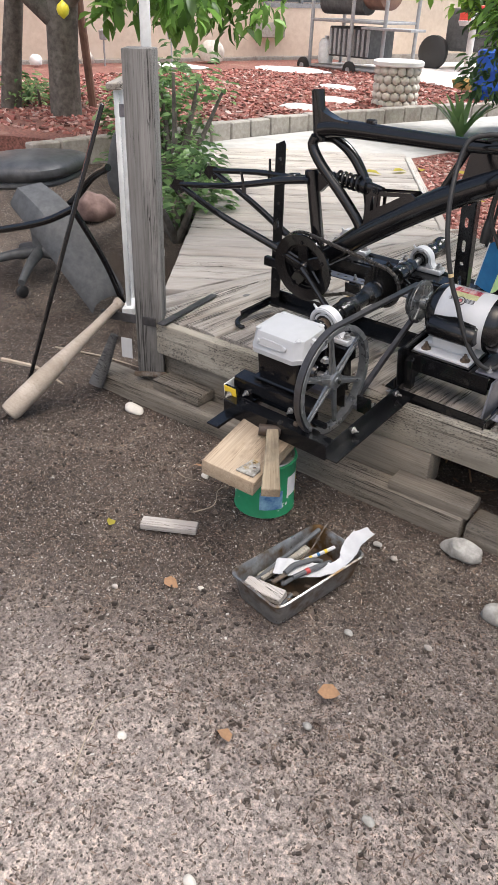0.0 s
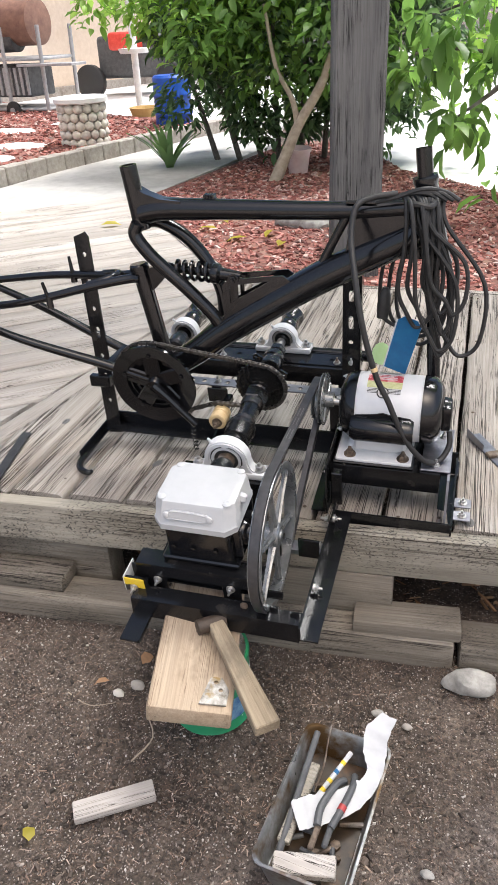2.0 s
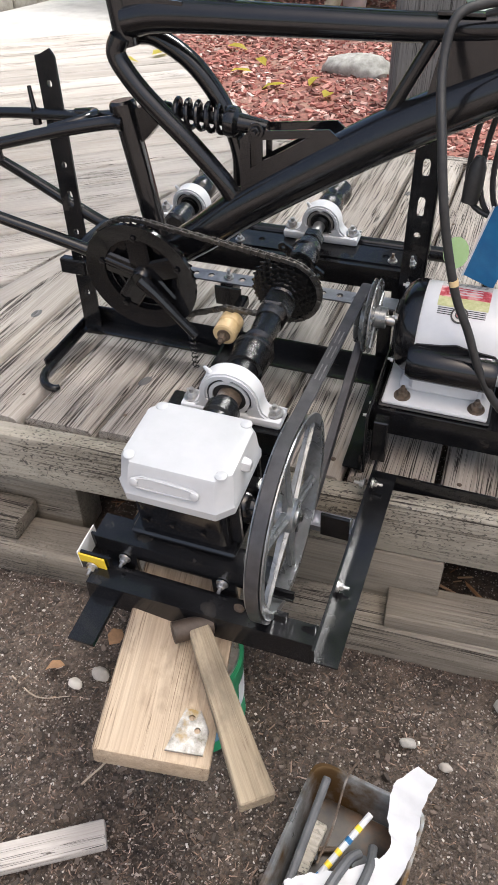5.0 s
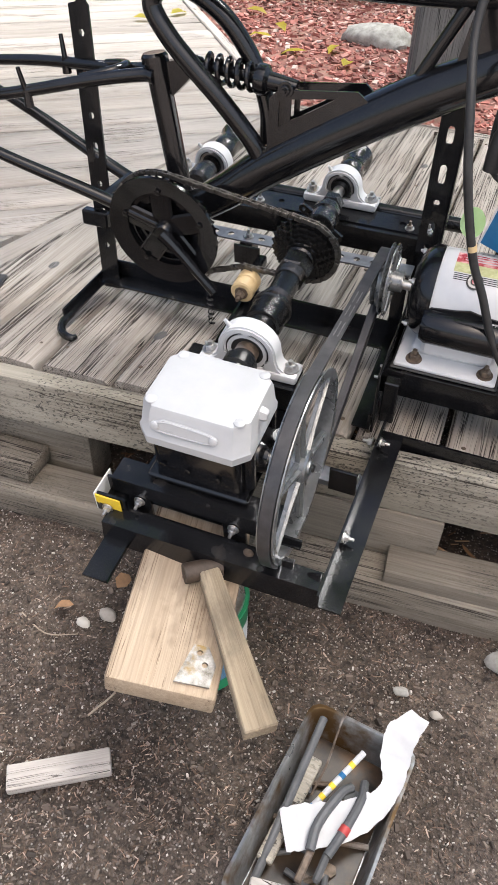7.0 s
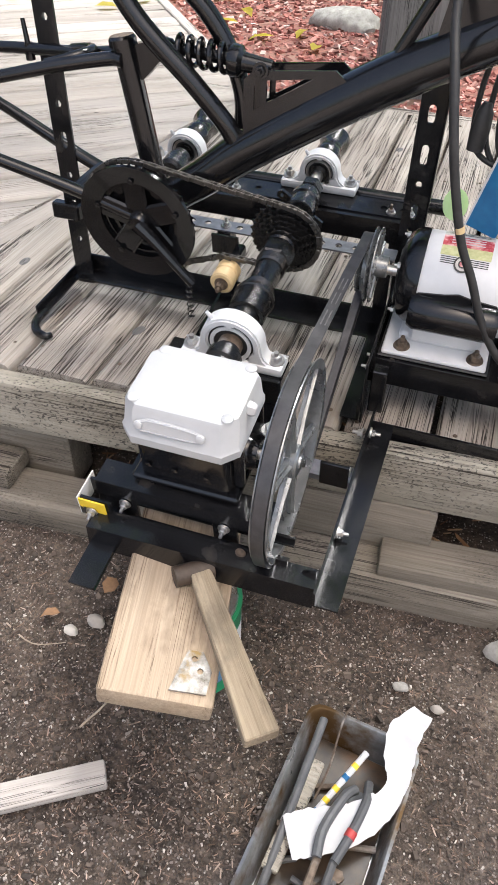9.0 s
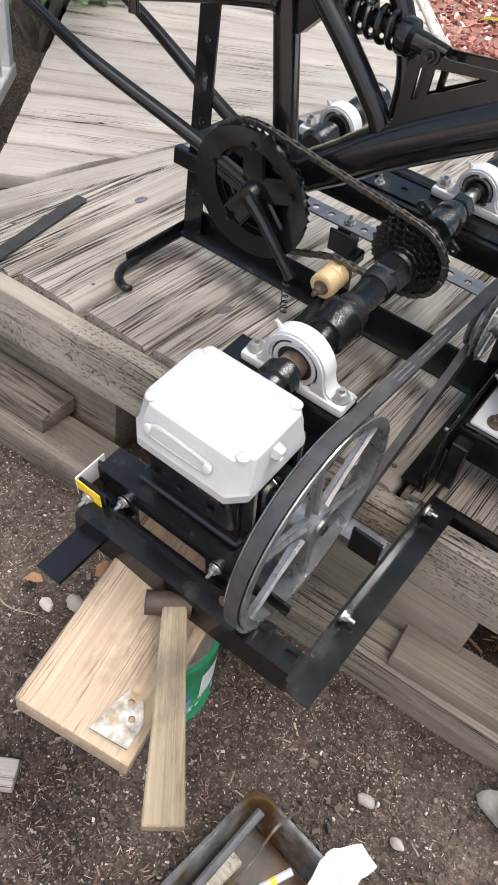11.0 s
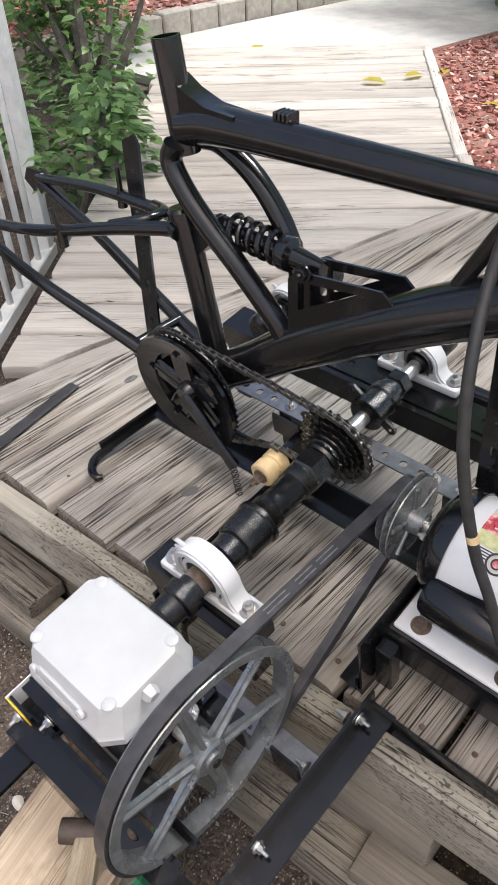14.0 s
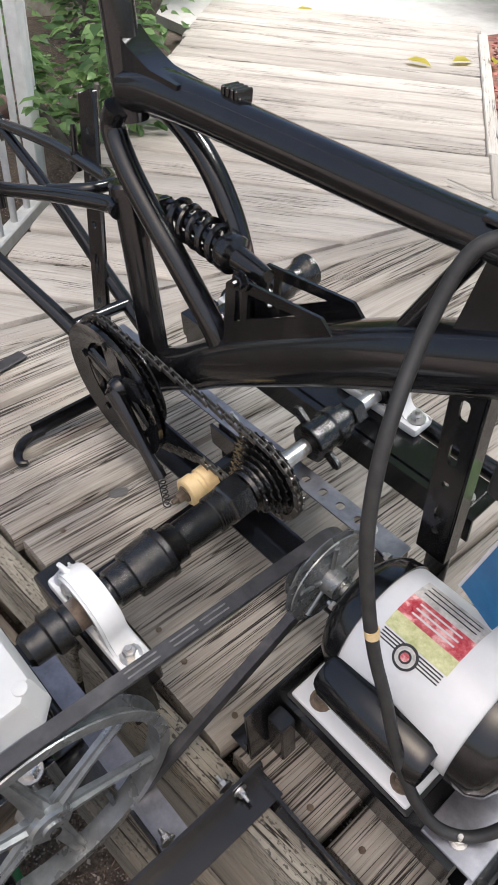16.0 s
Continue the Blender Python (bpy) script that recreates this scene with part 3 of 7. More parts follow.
        bmesh.ops.create_uvsphere(bm, u_segments=16, v_segments=6, radius=1, matrix=Matrix.Diagonal((0.017, 0.01, 0.0018, 1)))
        part("knot", bm, dark_post, deck, "dark raised knot", pose(x, y, DECK + 0.0012, 0, 0, 80 + rnd.uniform(-20, 20)))


build_nails()

boardwalk = thing("boardwalk", Matrix.Translation((-1.1, 1.7, DECK)), "weathered pale timber boardwalk leading to the garden path", "boardwalk", kind="structure")


def build_boardwalk():
    """Cross planks along a strip that narrows away from the deck."""
    d = Vector((-0.63, 0.777))
    c0 = Vector((-0.35, 0.72))
    across = Vector((0.777, 0.63))
    rnd = random.Random(9)
    wd, k, s = 0.14, 0, -0.76
    while s < 2.62:
        c = c0 + d * s
        # the strip's two sides, found along the cross direction
        lo, hi = -2.0, 2.5
        ts = [t for t in np.arange(lo, hi, 0.02) if inside_walk(c + across * float(t))]
        if len(ts) > 2:
            a, b = float(ts[0]), float(ts[-1])
            m = c + across * ((a + b) / 2)
            slant = 1.218 if (c + across * b).y < 1.66 else 0.0
            lay(boardwalk, plank_mesh(b - a, wd - 0.009, 0.034, 200 + k, slant), walk_wood, (m.x, m.y, DECK - 0.004 + rnd.uniform(-0.002, 0.002)), math.degrees(math.atan2(across.y, across.x)) + rnd.uniform(-0.25, 0.25))
        s += wd
        k += 1
    for a, b in (((-0.42, 1.93), (-1.3, 3.13)), ((-0.215, 1.66), (-0.41, 1.93))):
        mid = [(p + q) / 2 for p, q in zip(a, b)]
        ln = math.hypot(b[0] - a[0], b[1] - a[1])
        bm = B()
        block(bm, (-ln / 2, -0.022, -0.05), (ln / 2, 0.022, 0.006), 0.004)
        part("edge_board", bm, walk_wood, boardwalk, at=pose(*mid, DECK, 0, 0, math.degrees(math.atan2(b[1] - a[1], b[0] - a[0]))))
    # slanting strip between platform and boardwalk
    a, b = (left_side(0.06) - 0.02, 0.06), (left_side(1.62) - 0.035, 1.62)
    mid = [(p + q) / 2 for p, q in zip(a, b)]
    ln = math.hypot(b[0] - a[0], b[1] - a[1])
    lay(boardwalk, plank_mesh(ln, 0.062, 0.034, 300), walk_wood, (*mid, DECK), math.degrees(math.atan2(b[1] - a[1], b[0] - a[0])))


def inside_walk(p):
    x, y = p.x, p.y
    right = (x - left_side(y) + 0.07 < 0) if y < 1.66 else (x < -0.215 - (y - 1.66) * 0.733)
    # left side from (-0.55, 0.2) to (-2.1, 2.0)
    leftward = (x + 0.55) * 1.79 + (y - 0.2) * 1.5 > 0
    return right and leftward and y > 0.03


build_boardwalk()


def build_kerb():
    line = [(-2.85, 1.2), (-2.75, 2.1), (-2.68, 3.1), (-2.5, 4.15), (-2.15, 5.4), (-1.78, 6.55)]
    kerb = thing("kerb", Matrix.Translation((-2.5, 3.5, FAR)), "low kerb of upright weathered concrete blocks", "kerb", kind="structure")
    pts = [Vector((x, y, 0)) for x, y in line]
    total = smooth_line(pts, 40)
    run, last, k = 0.0, total[0], 0
    rnd = random.Random(3)
    for a, b in zip(total, total[1:]):
        run += (b - a).length
        if run >= 0.2:
            d = (b - last)
            c = (b + last) / 2
            bm = B()
            block(bm, (-run / 2 + 0.004, -0.05, -0.05), (run / 2 - 0.004, 0.05, 0.15 + rnd.uniform(-0.006, 0.006)), 0.008)
            part("kerb_block", bm, kerb_stone, kerb, at=pose(c.x, c.y, FAR, 0, 0, math.degrees(math.atan2(d.y, d.x))))
            last, run = b, 0.0
            k += 1


build_kerb()


def scatter_bits(name, area, count, size, material, label, seed, height, flat=0.35, category="mulch"):
    """Loose chips lying at random: one mesh."""
    rnd = random.Random(seed)
    verts, faces = [], []
    while len(faces) < count * 6:
        x, y = area(rnd)
        s = size * rnd.uniform(0.4, 1.6)
        lx, ly, lz = s, s * (rnd.uniform(0.25, 0.7) if flat > 0.1 else rnd.uniform(0.06, 0.14)), s * flat * rnd.uniform(0.4, 1.1)
        m = pose(x, y, height(x, y) + lz * 0.3, rnd.uniform(-25, 25), rnd.uniform(-25, 25), rnd.uniform(0, 360))
        n = len(verts)
        for dz in (-1, 1):
            for dx, dy in ((-1, -0.7), (0.9, -1), (1, 0.8), (-0.8, 1)):
                verts.append(m @ Vector((dx * lx * rnd.uniform(0.35, 0.55), dy * ly * rnd.uniform(0.35, 0.55), dz * lz / 2)))
        faces += [(n, n + 3, n + 2, n + 1), (n + 4, n + 5, n + 6, n + 7)] + [(n + i, n + (i + 1) % 4, n + 4 + (i + 1) % 4, n + 4 + i) for i in range(4)]
    me = bpy.data.meshes.new(name)
    me.from_pydata([tuple(v) for v in verts], [], faces)
    me.materials.append(material)
    return tagged(new(name, me), label, category, kind="stuff")


def in_polygon(x, y, pts):
    hit, j = False, len(pts) - 1
    for i in range(len(pts)):
        (xi, yi), (xj, yj) = pts[i], pts[j]
        if (yi > y) != (yj > y) and x < (xj - xi) * (y - yi) / (yj - yi) + xi:
            hit = not hit
        j = i
    return hit


def pick(pts):
    xa, xb = min(p[0] for p in pts), max(p[0] for p in pts)
    ya, yb = min(p[1] for p in pts), max(p[1] for p in pts)

    def f(rnd):
        while True:
            x, y = rnd.uniform(xa, xb), rnd.uniform(ya, yb)
            if in_polygon(x, y, pts):
                return x, y
    return f


scatter_bits("mulch_chips", pick([(-0.42, 1.7), (1.9, 1.7), (1.5, 2.75), (0.75, 3.75), (0.2, 4.35), (-0.4, 5.7), (-0.95, 5.4), (-1.1, 4.3), (-1.3, 3.22), (-0.58, 2.2)]), 12000, 0.024, mulch_bits, "loose red bark chips covering the tree bed", 11, lambda x, y: FAR + 0.028)
scatter_bits("mulch_chips", pick([(-2.8, 1.8), (-2.62, 3.9), (-2.0, 6.3), (-3.6, 7.4), (-5.6, 8.2), (-6.5, 5), (-6.0, 1.0)]), 9000, 0.04, mulch_bits, "loose red bark chips before the house", 12, lambda x, y: FAR + 0.11)
NEAR = [(-1.6, -2.0), (2.2, -2.0), (2.2, 0.0), (-0.6, -0.1), (-1.5, 0.5)]
scatter_bits("soil_pebbles", pick(NEAR), 16000, 0.005, soil_bits, "fine stones and crumbs lying on the soil", 13, ground_height, 0.7, "pebbles")
scatter_bits("soil_clods", pick([(-0.6, -0.95), (1.5, -0.95), (1.4, -0.08), (-0.6, -0.16)]), 2600, 0.0085, clod_bits, "larger crumbs and clods lying on the soil", 14, ground_height, 0.8, "clods")
scatter_bits("bark_needles", pick(NEAR), 16000, 0.014, twig_mat, "dry needles and bark shreds on the soil", 15, ground_height, 0.08, "litter")
scatter_bits("soil_pebbles", pick([(-0.5, -1.35), (1.35, -1.35), (1.35, 0.0), (-0.5, -0.08)]), 24000, 0.0042, soil_bits, "fine gritty crumbs over the soil", 16, ground_height, 0.7, "pebbles")
scatter_bits("dry_leaves", pick([(-0.3, 0.02), (1.6, 0.12), (1.6, 0.4), (-0.3, 0.35)]), 260, 0.045, dry_leaf, "dry leaves blown under the deck edge", 17, lambda x, y: ground_height(x, y) + 0.01, 0.1, "leaves")
scatter_bits("soil_pebbles", pick([(-0.1, -0.8), (1.1, -0.8), (1.2, 0.0), (-0.2, -0.08)]), 26000, 0.003, soil_bits, "fine pale and dark grit over the soil", 18, ground_height, 0.7, "pebbles")
scatter_bits("bark_needles", pick([(-0.3, -0.9), (1.2, -0.9), (1.25, 0.0), (-0.3, -0.08)]), 20000, 0.0085, twig_mat, "short dry needles over the soil", 20, ground_height, 0.08, "litter")
# ---- the machine: its own frame tips forward over the deck's edge ----
TIP = pose(0, 0, DECK, 8.5)


def angle_iron(bm, a, b, leg1, leg2, t=0.004):
    """An L profile from a to b; leg1 and leg2 are the two flanges' directions with their lengths."""
    a, b, p, q = Vector(a), Vector(b), Vector(leg1), Vector(leg2)
    pn, qn = p.normalized() * t, q.normalized() * t
    prof = [Vector(), p, p + qn, pn + qn, pn + q, q]
    r0 = [bm.verts.new(a + v) for v in prof]
    r1 = [bm.verts.new(b + v) for v in prof]
    for i in range(6):
        j = (i + 1) % 6
        bm.faces.new((r0[i], r0[j], r1[j], r1[i]))
    for r in (r0, r1):
        bm.faces.new((r[0], r[1], r[2], r[3]))
        bm.faces.new((r[0], r[3], r[4], r[5]))
    return bm


def build_base():
    base = thing("machine_base", TIP @ Matrix.Translation((0.3, 0.0, 0.0)), "black painted angle-iron machine frame hanging over the deck edge", "machine frame")
    P = lambda n, b, m=black_steel, lab="", par=base: part(n, b, m, par, lab, TIP)
    right = P("side_rail", angle_iron(B(), (0.514, -0.262, -0.008), (0.52, 0.075, 0.0), (0.036, 0, 0), (0, 0, 0.034)))
    P("side_rail", angle_iron(B(), (0.228, -0.335, 0.0), (0.228, 0.0, 0.0), (-0.04, 0, 0), (0, 0, 0.008)))
    P("front_rail", angle_iron(B(), (0.185, -0.262, 0.034), (0.514, -0.255, 0.026), (0, -0.006, -0.042), (0, 0.03, 0)))
    P("channel", angle_iron(angle_iron(B(), (0.205, -0.232, 0.022), (0.47, -0.232, 0.022), (0, 0, 0.014), (0, 0.013, 0)), (0.205, -0.19, 0.022), (0.47, -0.19, 0.022), (0, 0, 0.012), (0, -0.01, 0)))
    P("channel_box", angle_iron(angle_iron(B(), (0.165, -0.232, 0.022), (0.212, -0.232, 0.022), (0, 0, 0.036), (0, 0.035, 0)), (0.165, -0.195, 0.022), (0.212, -0.195, 0.022), (0, 0, 0.036), (0, -0.03, 0)), black_steel)
    P("channel_end", block(B(), (0.163, -0.236, 0.022), (0.205, -0.2335, 0.058), 0.001), yellow_paint, "yellow painted end with black marks")
    P("channel_end", block(B(), (0.1615, -0.236, 0.022), (0.1635, -0.185, 0.06), 0.0008), cream_paint, "pale edge of the open channel")
    P("mount_rail", angle_iron(B(), (0.185, -0.215, 0.083), (0.44, -0.215, 0.083), (0, 0.04, 0), (0, 0, -0.03)))
    P("mount_rail", angle_iron(B(), (0.185, -0.06, 0.083), (0.44, -0.06, 0.083), (0, -0.035, 0), (0, 0, -0.03)))
    for u, v in ((0.225, -0.21), (0.375, -0.21), (0.225, -0.07), (0.42, -0.07)):
        P("upright_lug", block(B(), (u - 0.018, v - 0.004, 0.0), (u + 0.018, v + 0.002, 0.082), 0.001))
    P("stop_plate", block(B(), (0.47, -0.065, 0.0), (0.513, -0.06, 0.05), 0.001))
    P("tie_bar", angle_iron(B(), (0.23, -0.06, 0.0), (0.515, -0.06, 0.0), (0, 0.035, 0), (0, 0, 0.012)), galvanised)
    P("tab", plate(B(), [(0.46, 0.0), (0.512, -0.004), (0.512, 0.036), (0.495, 0.03), (0.48, 0.012)], 0.004, Matrix.Translation((0, -0.235, 0))), black_steel)
    # bearing beam at the front, with its legs
    P("bearing_beam", block(B(), (0.2, 0.0, 0.075), (0.388, 0.05, 0.127), 0.003), black_steel)
    for u in (0.225, 0.365):
        P("beam_leg", block(B(), (u - 0.018, 0.0, 0.0), (u + 0.018, 0.035, 0.076), 0.002))
    # rear rail on the deck, hook bar and cross pieces
    P("rear_rail", angle_iron(B(), (-0.115, 0.315, 0.0), (0.5, 0.315, 0.0), (0, -0.042, 0), (0, 0, 0.035)))
    P("cross_rail", angle_iron(B(), (0.185, 0.0, 0.0), (0.185, 0.29, 0.0), (0.035, 0, 0), (0, 0, 0.03)))
    P("cross_rail", angle_iron(B(), (0.497, 0.075, 0.0), (0.497, 0.32, 0.0), (-0.03, 0, 0), (0, 0, 0.035)))
    # beam under the far bearings: two bars with a slit between
    P("far_beam", angle_iron(B(), (-0.06, 0.435, 0.133), (0.515, 0.435, 0.133), (0, 0.06, 0), (0, 0, -0.045)))
    P("far_beam", rod(B(), (-0.06, 0.53, 0.118), (0.56, 0.53, 0.118), 0.014), black_steel)
    P("far_plate", plate(B(), [(0.1, 0.447), (0.5, 0.447), (0.5, 0.497), (0.1, 0.497)], 0.003, Matrix.Translation((0, 0, 0.1345)) @ Matrix(((1, 0, 0, 0), (0, 0, 1, 0), (0, -1, 0, 0), (0, 0, 0, 1))), [ring_pts(u, 0.472, 0.006, n=10) for u in (0.15, 0.2, 0.44, 0.475)]), black_steel)
    for u in (-0.04, 0.48):
        P("beam_leg", block(B(), (u - 0.018, 0.437, -0.035), (u + 0.018, 0.442, 0.13), 0.001))
    # punched strap between the posts
    hole = [ring_pts(0.06 + 0.03 * i, 0.335, 0.006, n=12) for i in range(13)]
    turn = Matrix(((1, 0, 0, 0), (0, 0, 1, 0), (0, -1, 0, 0), (0, 0, 0, 1)))
    P("punched_strap", plate(B(), [(-0.1, 0.32), (0.49, 0.32), (0.49, 0.35), (-0.1, 0.35)], 0.003, Matrix.Translation((0, 0, 0.136)) @ turn, hole), galvanised, "galvanised strap with round holes")
    for u in (0.185, 0.475):
        P("strap_leg", block(B(), (u - 0.012, 0.318, 0.0), (u + 0.012, 0.352, 0.134), 0.001))
    P("strap_bracket", angle_iron(B(), (0.165, 0.31, 0.095), (0.215, 0.31, 0.095), (0, 0.03, 0), (0, 0, 0.038)))
    # slotted posts carrying the bicycle frame
    slots = lambda zs: [slot_pts(0, z, 0.011, h) for z, h in zs]
    part("slotted_post", plate(B(), [(-0.018, 0.0), (0.018, 0.0), (0.018, 0.5), (0.01, 0.512), (-0.018, 0.5)], 0.004, pose(-0.098, 0.283, 0.3, -3, -3), slots([(0.09, 0.012), (0.15, 0.03), (0.21, 0.012), (0.27, 0.03), (0.33, 0.012), (0.40, 0.03), (0.46, 0.012)])), black_steel, base)
    part("post_flange", block(B(), (-0.0035, -0.014, 0), (0.0, 0.014, 0.5), 0.001, pose(-0.116, 0.297, 0.3, -3, -3)), black_steel, base)
    part("slotted_post", plate(B(), [(-0.019, 0.0), (0.019, 0.0), (0.019, 0.33), (-0.019, 0.33)], 0.004, pose(0.502, 0.352, 0.44, 9, 1), slots([(0.05, 0.012), (0.085, 0.03), (0.135, 0.012), (0.185, 0.035), (0.25, 0.03), (0.3, 0.012)])), black_steel, base)
    part("post_flange", block(B(), (0.0, -0.012, 0), (0.0035, 0.012, 0.33), 0.001, pose(0.521, 0.362, 0.44, 9, 1)), black_steel, base)
    # prop under the head tube
    part("head_prop", rod(B(), (0.712, 0.3, 0.29), (0.672, 0.278, 0.8), 0.014), black_paint, base)
    part("prop_foot", block(B(), (0.66, 0.27, 0.272), (0.77, 0.33, 0.29), 0.002), black_steel, base)
    # hook bar beside the rear post
    hook = pipe(B(), [(-0.129, 0.175, 0.29), (-0.132, 0.15, 0.287), (-0.126, 0.13, 0.284), (-0.112, 0.116, 0.281), (-0.094, 0.112, 0.28), (-0.086, 0.119, 0.281)], [0.007, 0.008, 0.0085, 0.008, 0.007, 0.005], 10, 5)
    part("hook_bar", hook, black_steel, base, "black bar bent into a hook")
    P("side_rail", angle_iron(B(), (-0.128, 0.31, -0.008), (-0.138, 0.16, -0.004), (0.016, 0, 0), (0, 0, 0.018), 0.003))
    # motor bed
    P("motor_bed", angle_iron(B(), (0.503, 0.124, 0.096), (0.73, 0.124, 0.096), (0, 0.04, 0), (0, 0, -0.05)))
    P("motor_bed", block(B(), (0.503, 0.15, 0.086), (0.715, 0.3, 0.0935), 0.002))
    P("bed_leg", block(B(), (0.499, 0.075, -0.005), (0.503, 0.3, 0.125), 0.001))
    P("bed_leg", plate(B(), [(0.07, 0.0), (0.27, 0.0), (0.27, 0.096), (0.11, 0.096)], 0.005, Matrix.Translation((0.748, 0, 0)) @ Matrix(((0, 1, 0, 0), (1, 0, 0, 0), (0, 0, 1, 0), (0, 0, 0, 1)))), galvanised, "bare grey steel side plate")
    P("bed_front", angle_iron(B(), (0.52, 0.068, -0.022), (0.765, 0.068, -0.022), (0, 0, 0.038), (0, -0.03, 0)))
    P("bed_rear", angle_iron(B(), (0.5, 0.31, -0.03), (0.765, 0.31, -0.03), (0, 0, 0.04), (0, 0.03, 0)))
    P("bed_side", angle_iron(B(), (0.765, 0.055, -0.022), (0.765, 0.3, -0.03), (-0.035, 0, 0), (0, 0, 0.035)))
    P("bed_post", block(B(), (0.506, 0.1, 0.0), (0.53, 0.122, 0.09), 0.002))
    P("bed_plate", block(B(), (0.69, 0.132, 0.0965), (0.7505, 0.28, 0.101), 0.001), galvanised, "bare rust-stained steel strap")
    for q in (0.115, 0.155):
        P("side_tab", block(B(), (0.765, q - 0.014, -0.004), (0.8, q + 0.014, 0.0), 0.001), galvanised)
        P("tab_bolt", bolt(B(), (0.783, q, 0.0), (0, 0, 1), 0.006, 0.006), bright_steel)
    for p, d in (((0.511, -0.225, 0.01), (-1, 0, 0)), ((0.5135, -0.05, 0.026), (-1, 0, 0)), ((0.5135, 0.03, 0.024), (-1, 0, 0)), ((0.524, 0.04, 0.018), (1, 0, 0)), ((0.52, -0.15, 0.012), (1, 0, 0)), ((0.226, -0.216, 0.045), (0, -1, 0)), ((0.375, -0.216, 0.05), (0, -1, 0)), ((0.183, -0.2375, 0.036), (0, -1, 0)), ((0.185, 0.335, 0.138), (0, 0, 1)), ((0.44, 0.335, 0.138), (0, 0, 1)), ((0.16, 0.46, 0.136), (0, 0, 1)), ((0.455, 0.46, 0.136), (0, 0, 1)), ((0.49, 0.46, 0.136), (0, 0, 1)), ((0.497, 0.15, 0.05), (-1, 0, 0)), ((0.497, 0.2, 0.03), (-1, 0, 0)), ((0.497, 0.12, 0.0), (-1, 0, 0)), ((0.72, 0.15, 0.101), (0, 0, 1)), ((0.73, 0.25, 0.101), (0, 0, 1))):
        P("bolt", bolt(B(), p, d, 0.0058, 0.006, True, 0.008), bright_steel, "zinc bolt")
    P("rivet", lathe(B(), (0.405, -0.235, 0.032), (0.405, -0.239, 0.033), [(0, 0.008), (0.6, 0.007), (1, 0.004)], 12), rusty_steel, "rusty round bolt head")


build_base()


def build_gearbox():
    g = thing("gear_reducer", TIP @ Matrix.Translation((0.31, -0.13, 0.087)), "gear reducer with white painted lid and black housing", "gearbox")
    P = lambda n, b, m, lab="", par=g: part(n, b, m, par, lab, TIP)
    # housing
    bm = B()
    block(bm, (0.245, -0.19, 0.087), (0.378, -0.07, 0.185), 0.012, segments=3)
    block(bm, (0.236, -0.198, 0.086), (0.39, -0.06, 0.096), 0.003)
    P("housing", bm, black_paint)
    for v in (-0.17, -0.09):
        P("housing_rib", block(B(), (0.376, v - 0.006, 0.095), (0.392, v + 0.006, 0.18), 0.003), black_paint)

    # lid: chamfered corners, the walls flare towards the skirt
    bm = B()
    rings = []
    for z, x0, x1, y0, y1, k in ((0.170, 0.238, 0.385, -0.197, -0.07, 0.016), (0.174, 0.231, 0.392, -0.203, -0.064, 0.019), (0.186, 0.2305, 0.3925, -0.2025, -0.064, 0.019), (0.19, 0.233, 0.39, -0.199, -0.066, 0.018), (0.222, 0.235, 0.3885, -0.188, -0.07, 0.018), (0.2275, 0.2375, 0.386, -0.184, -0.073, 0.017), (0.2295, 0.243, 0.381, -0.178, -0.078, 0.016), (0.2305, 0.252, 0.372, -0.168, -0.087, 0.014)):
        rings.append([bm.verts.new((x, y, z)) for x, y in ((x0 + k, y0), (x1 - k, y0), (x1, y0 + k), (x1, y1 - k), (x1 - k, y1), (x0 + k, y1), (x0, y1 - k), (x0, y0 + k))])
    for p, q in zip(rings, rings[1:]):
        for i in range(8):
            bm.faces.new((p[i], p[(i + 1) % 8], q[(i + 1) % 8], q[i]))
    bm.faces.new(rings[0][::-1])
    bm.faces.new(rings[-1])
    P("lid", bm, white_paint, "thickly painted white lid")
    slope = Matrix.Translation((0.304, -0.1945, 0.2065)) @ pose(0, 0, 0, -19)
    plate_ring = [(-0.046, -0.006), (-0.04, -0.0095), (0.03, -0.0095), (0.046, -0.004), (0.045, 0.003), (0.036, 0.007), (0.0, 0.0095), (-0.03, 0.0095), (-0.046, 0.003)]
    P("name_plate", plate(B(), plate_ring, 0.006, slope), white_paint, "raised name plate under thick paint")
    P("plate_border", pipe(B(), [slope @ Vector((x * 0.9, -0.0032, z * 0.8)) for x, z in plate_ring + plate_ring[:1]], 0.0011, 6, 3), white_paint)
    for u, v in ((0.249, -0.174), (0.374, -0.174), (0.254, -0.083), (0.374, -0.083)):
        P("lid_bolt", lathe(B(), (u, v, 0.2292), (u, v, 0.2318), [(0, 0.0082), (0.5, 0.0075), (1, 0.0045)], 14), white_paint)
    P("drain_plug", lathe(B(), (0.3865, -0.136, 0.214), (0.3985, -0.136, 0.2125), [(0, 0.0105), (0.7, 0.0095), (1, 0.007)], 6), white_paint)
    for u in (0.257, 0.34):
        P("plate_bolt", lathe(B(), slope @ Vector((u - 0.298, -0.002, 0)), slope @ Vector((u - 0.298, -0.007, 0)), [(0, 0.0062), (0.8, 0.0058), (1, 0.004)], 10), white_paint)
    for u in (0.262, 0.3, 0.345):
        P("housing_bolt", bolt(B(), (u, -0.1895, 0.12), (0, -1, 0), 0.005, 0.003, False, 0), black_paint)
    P("input_shaft", rod(B(), (0.376, -0.129, 0.121), (0.452, -0.129, 0.121), 0.01), bright_steel)
    P("input_boss", lathe(B(), (0.374, -0.129, 0.121), (0.4, -0.129, 0.121), [(0, 0.03), (0.5, 0.028), (1, 0.022)], 20), black_paint, "black seal housing")
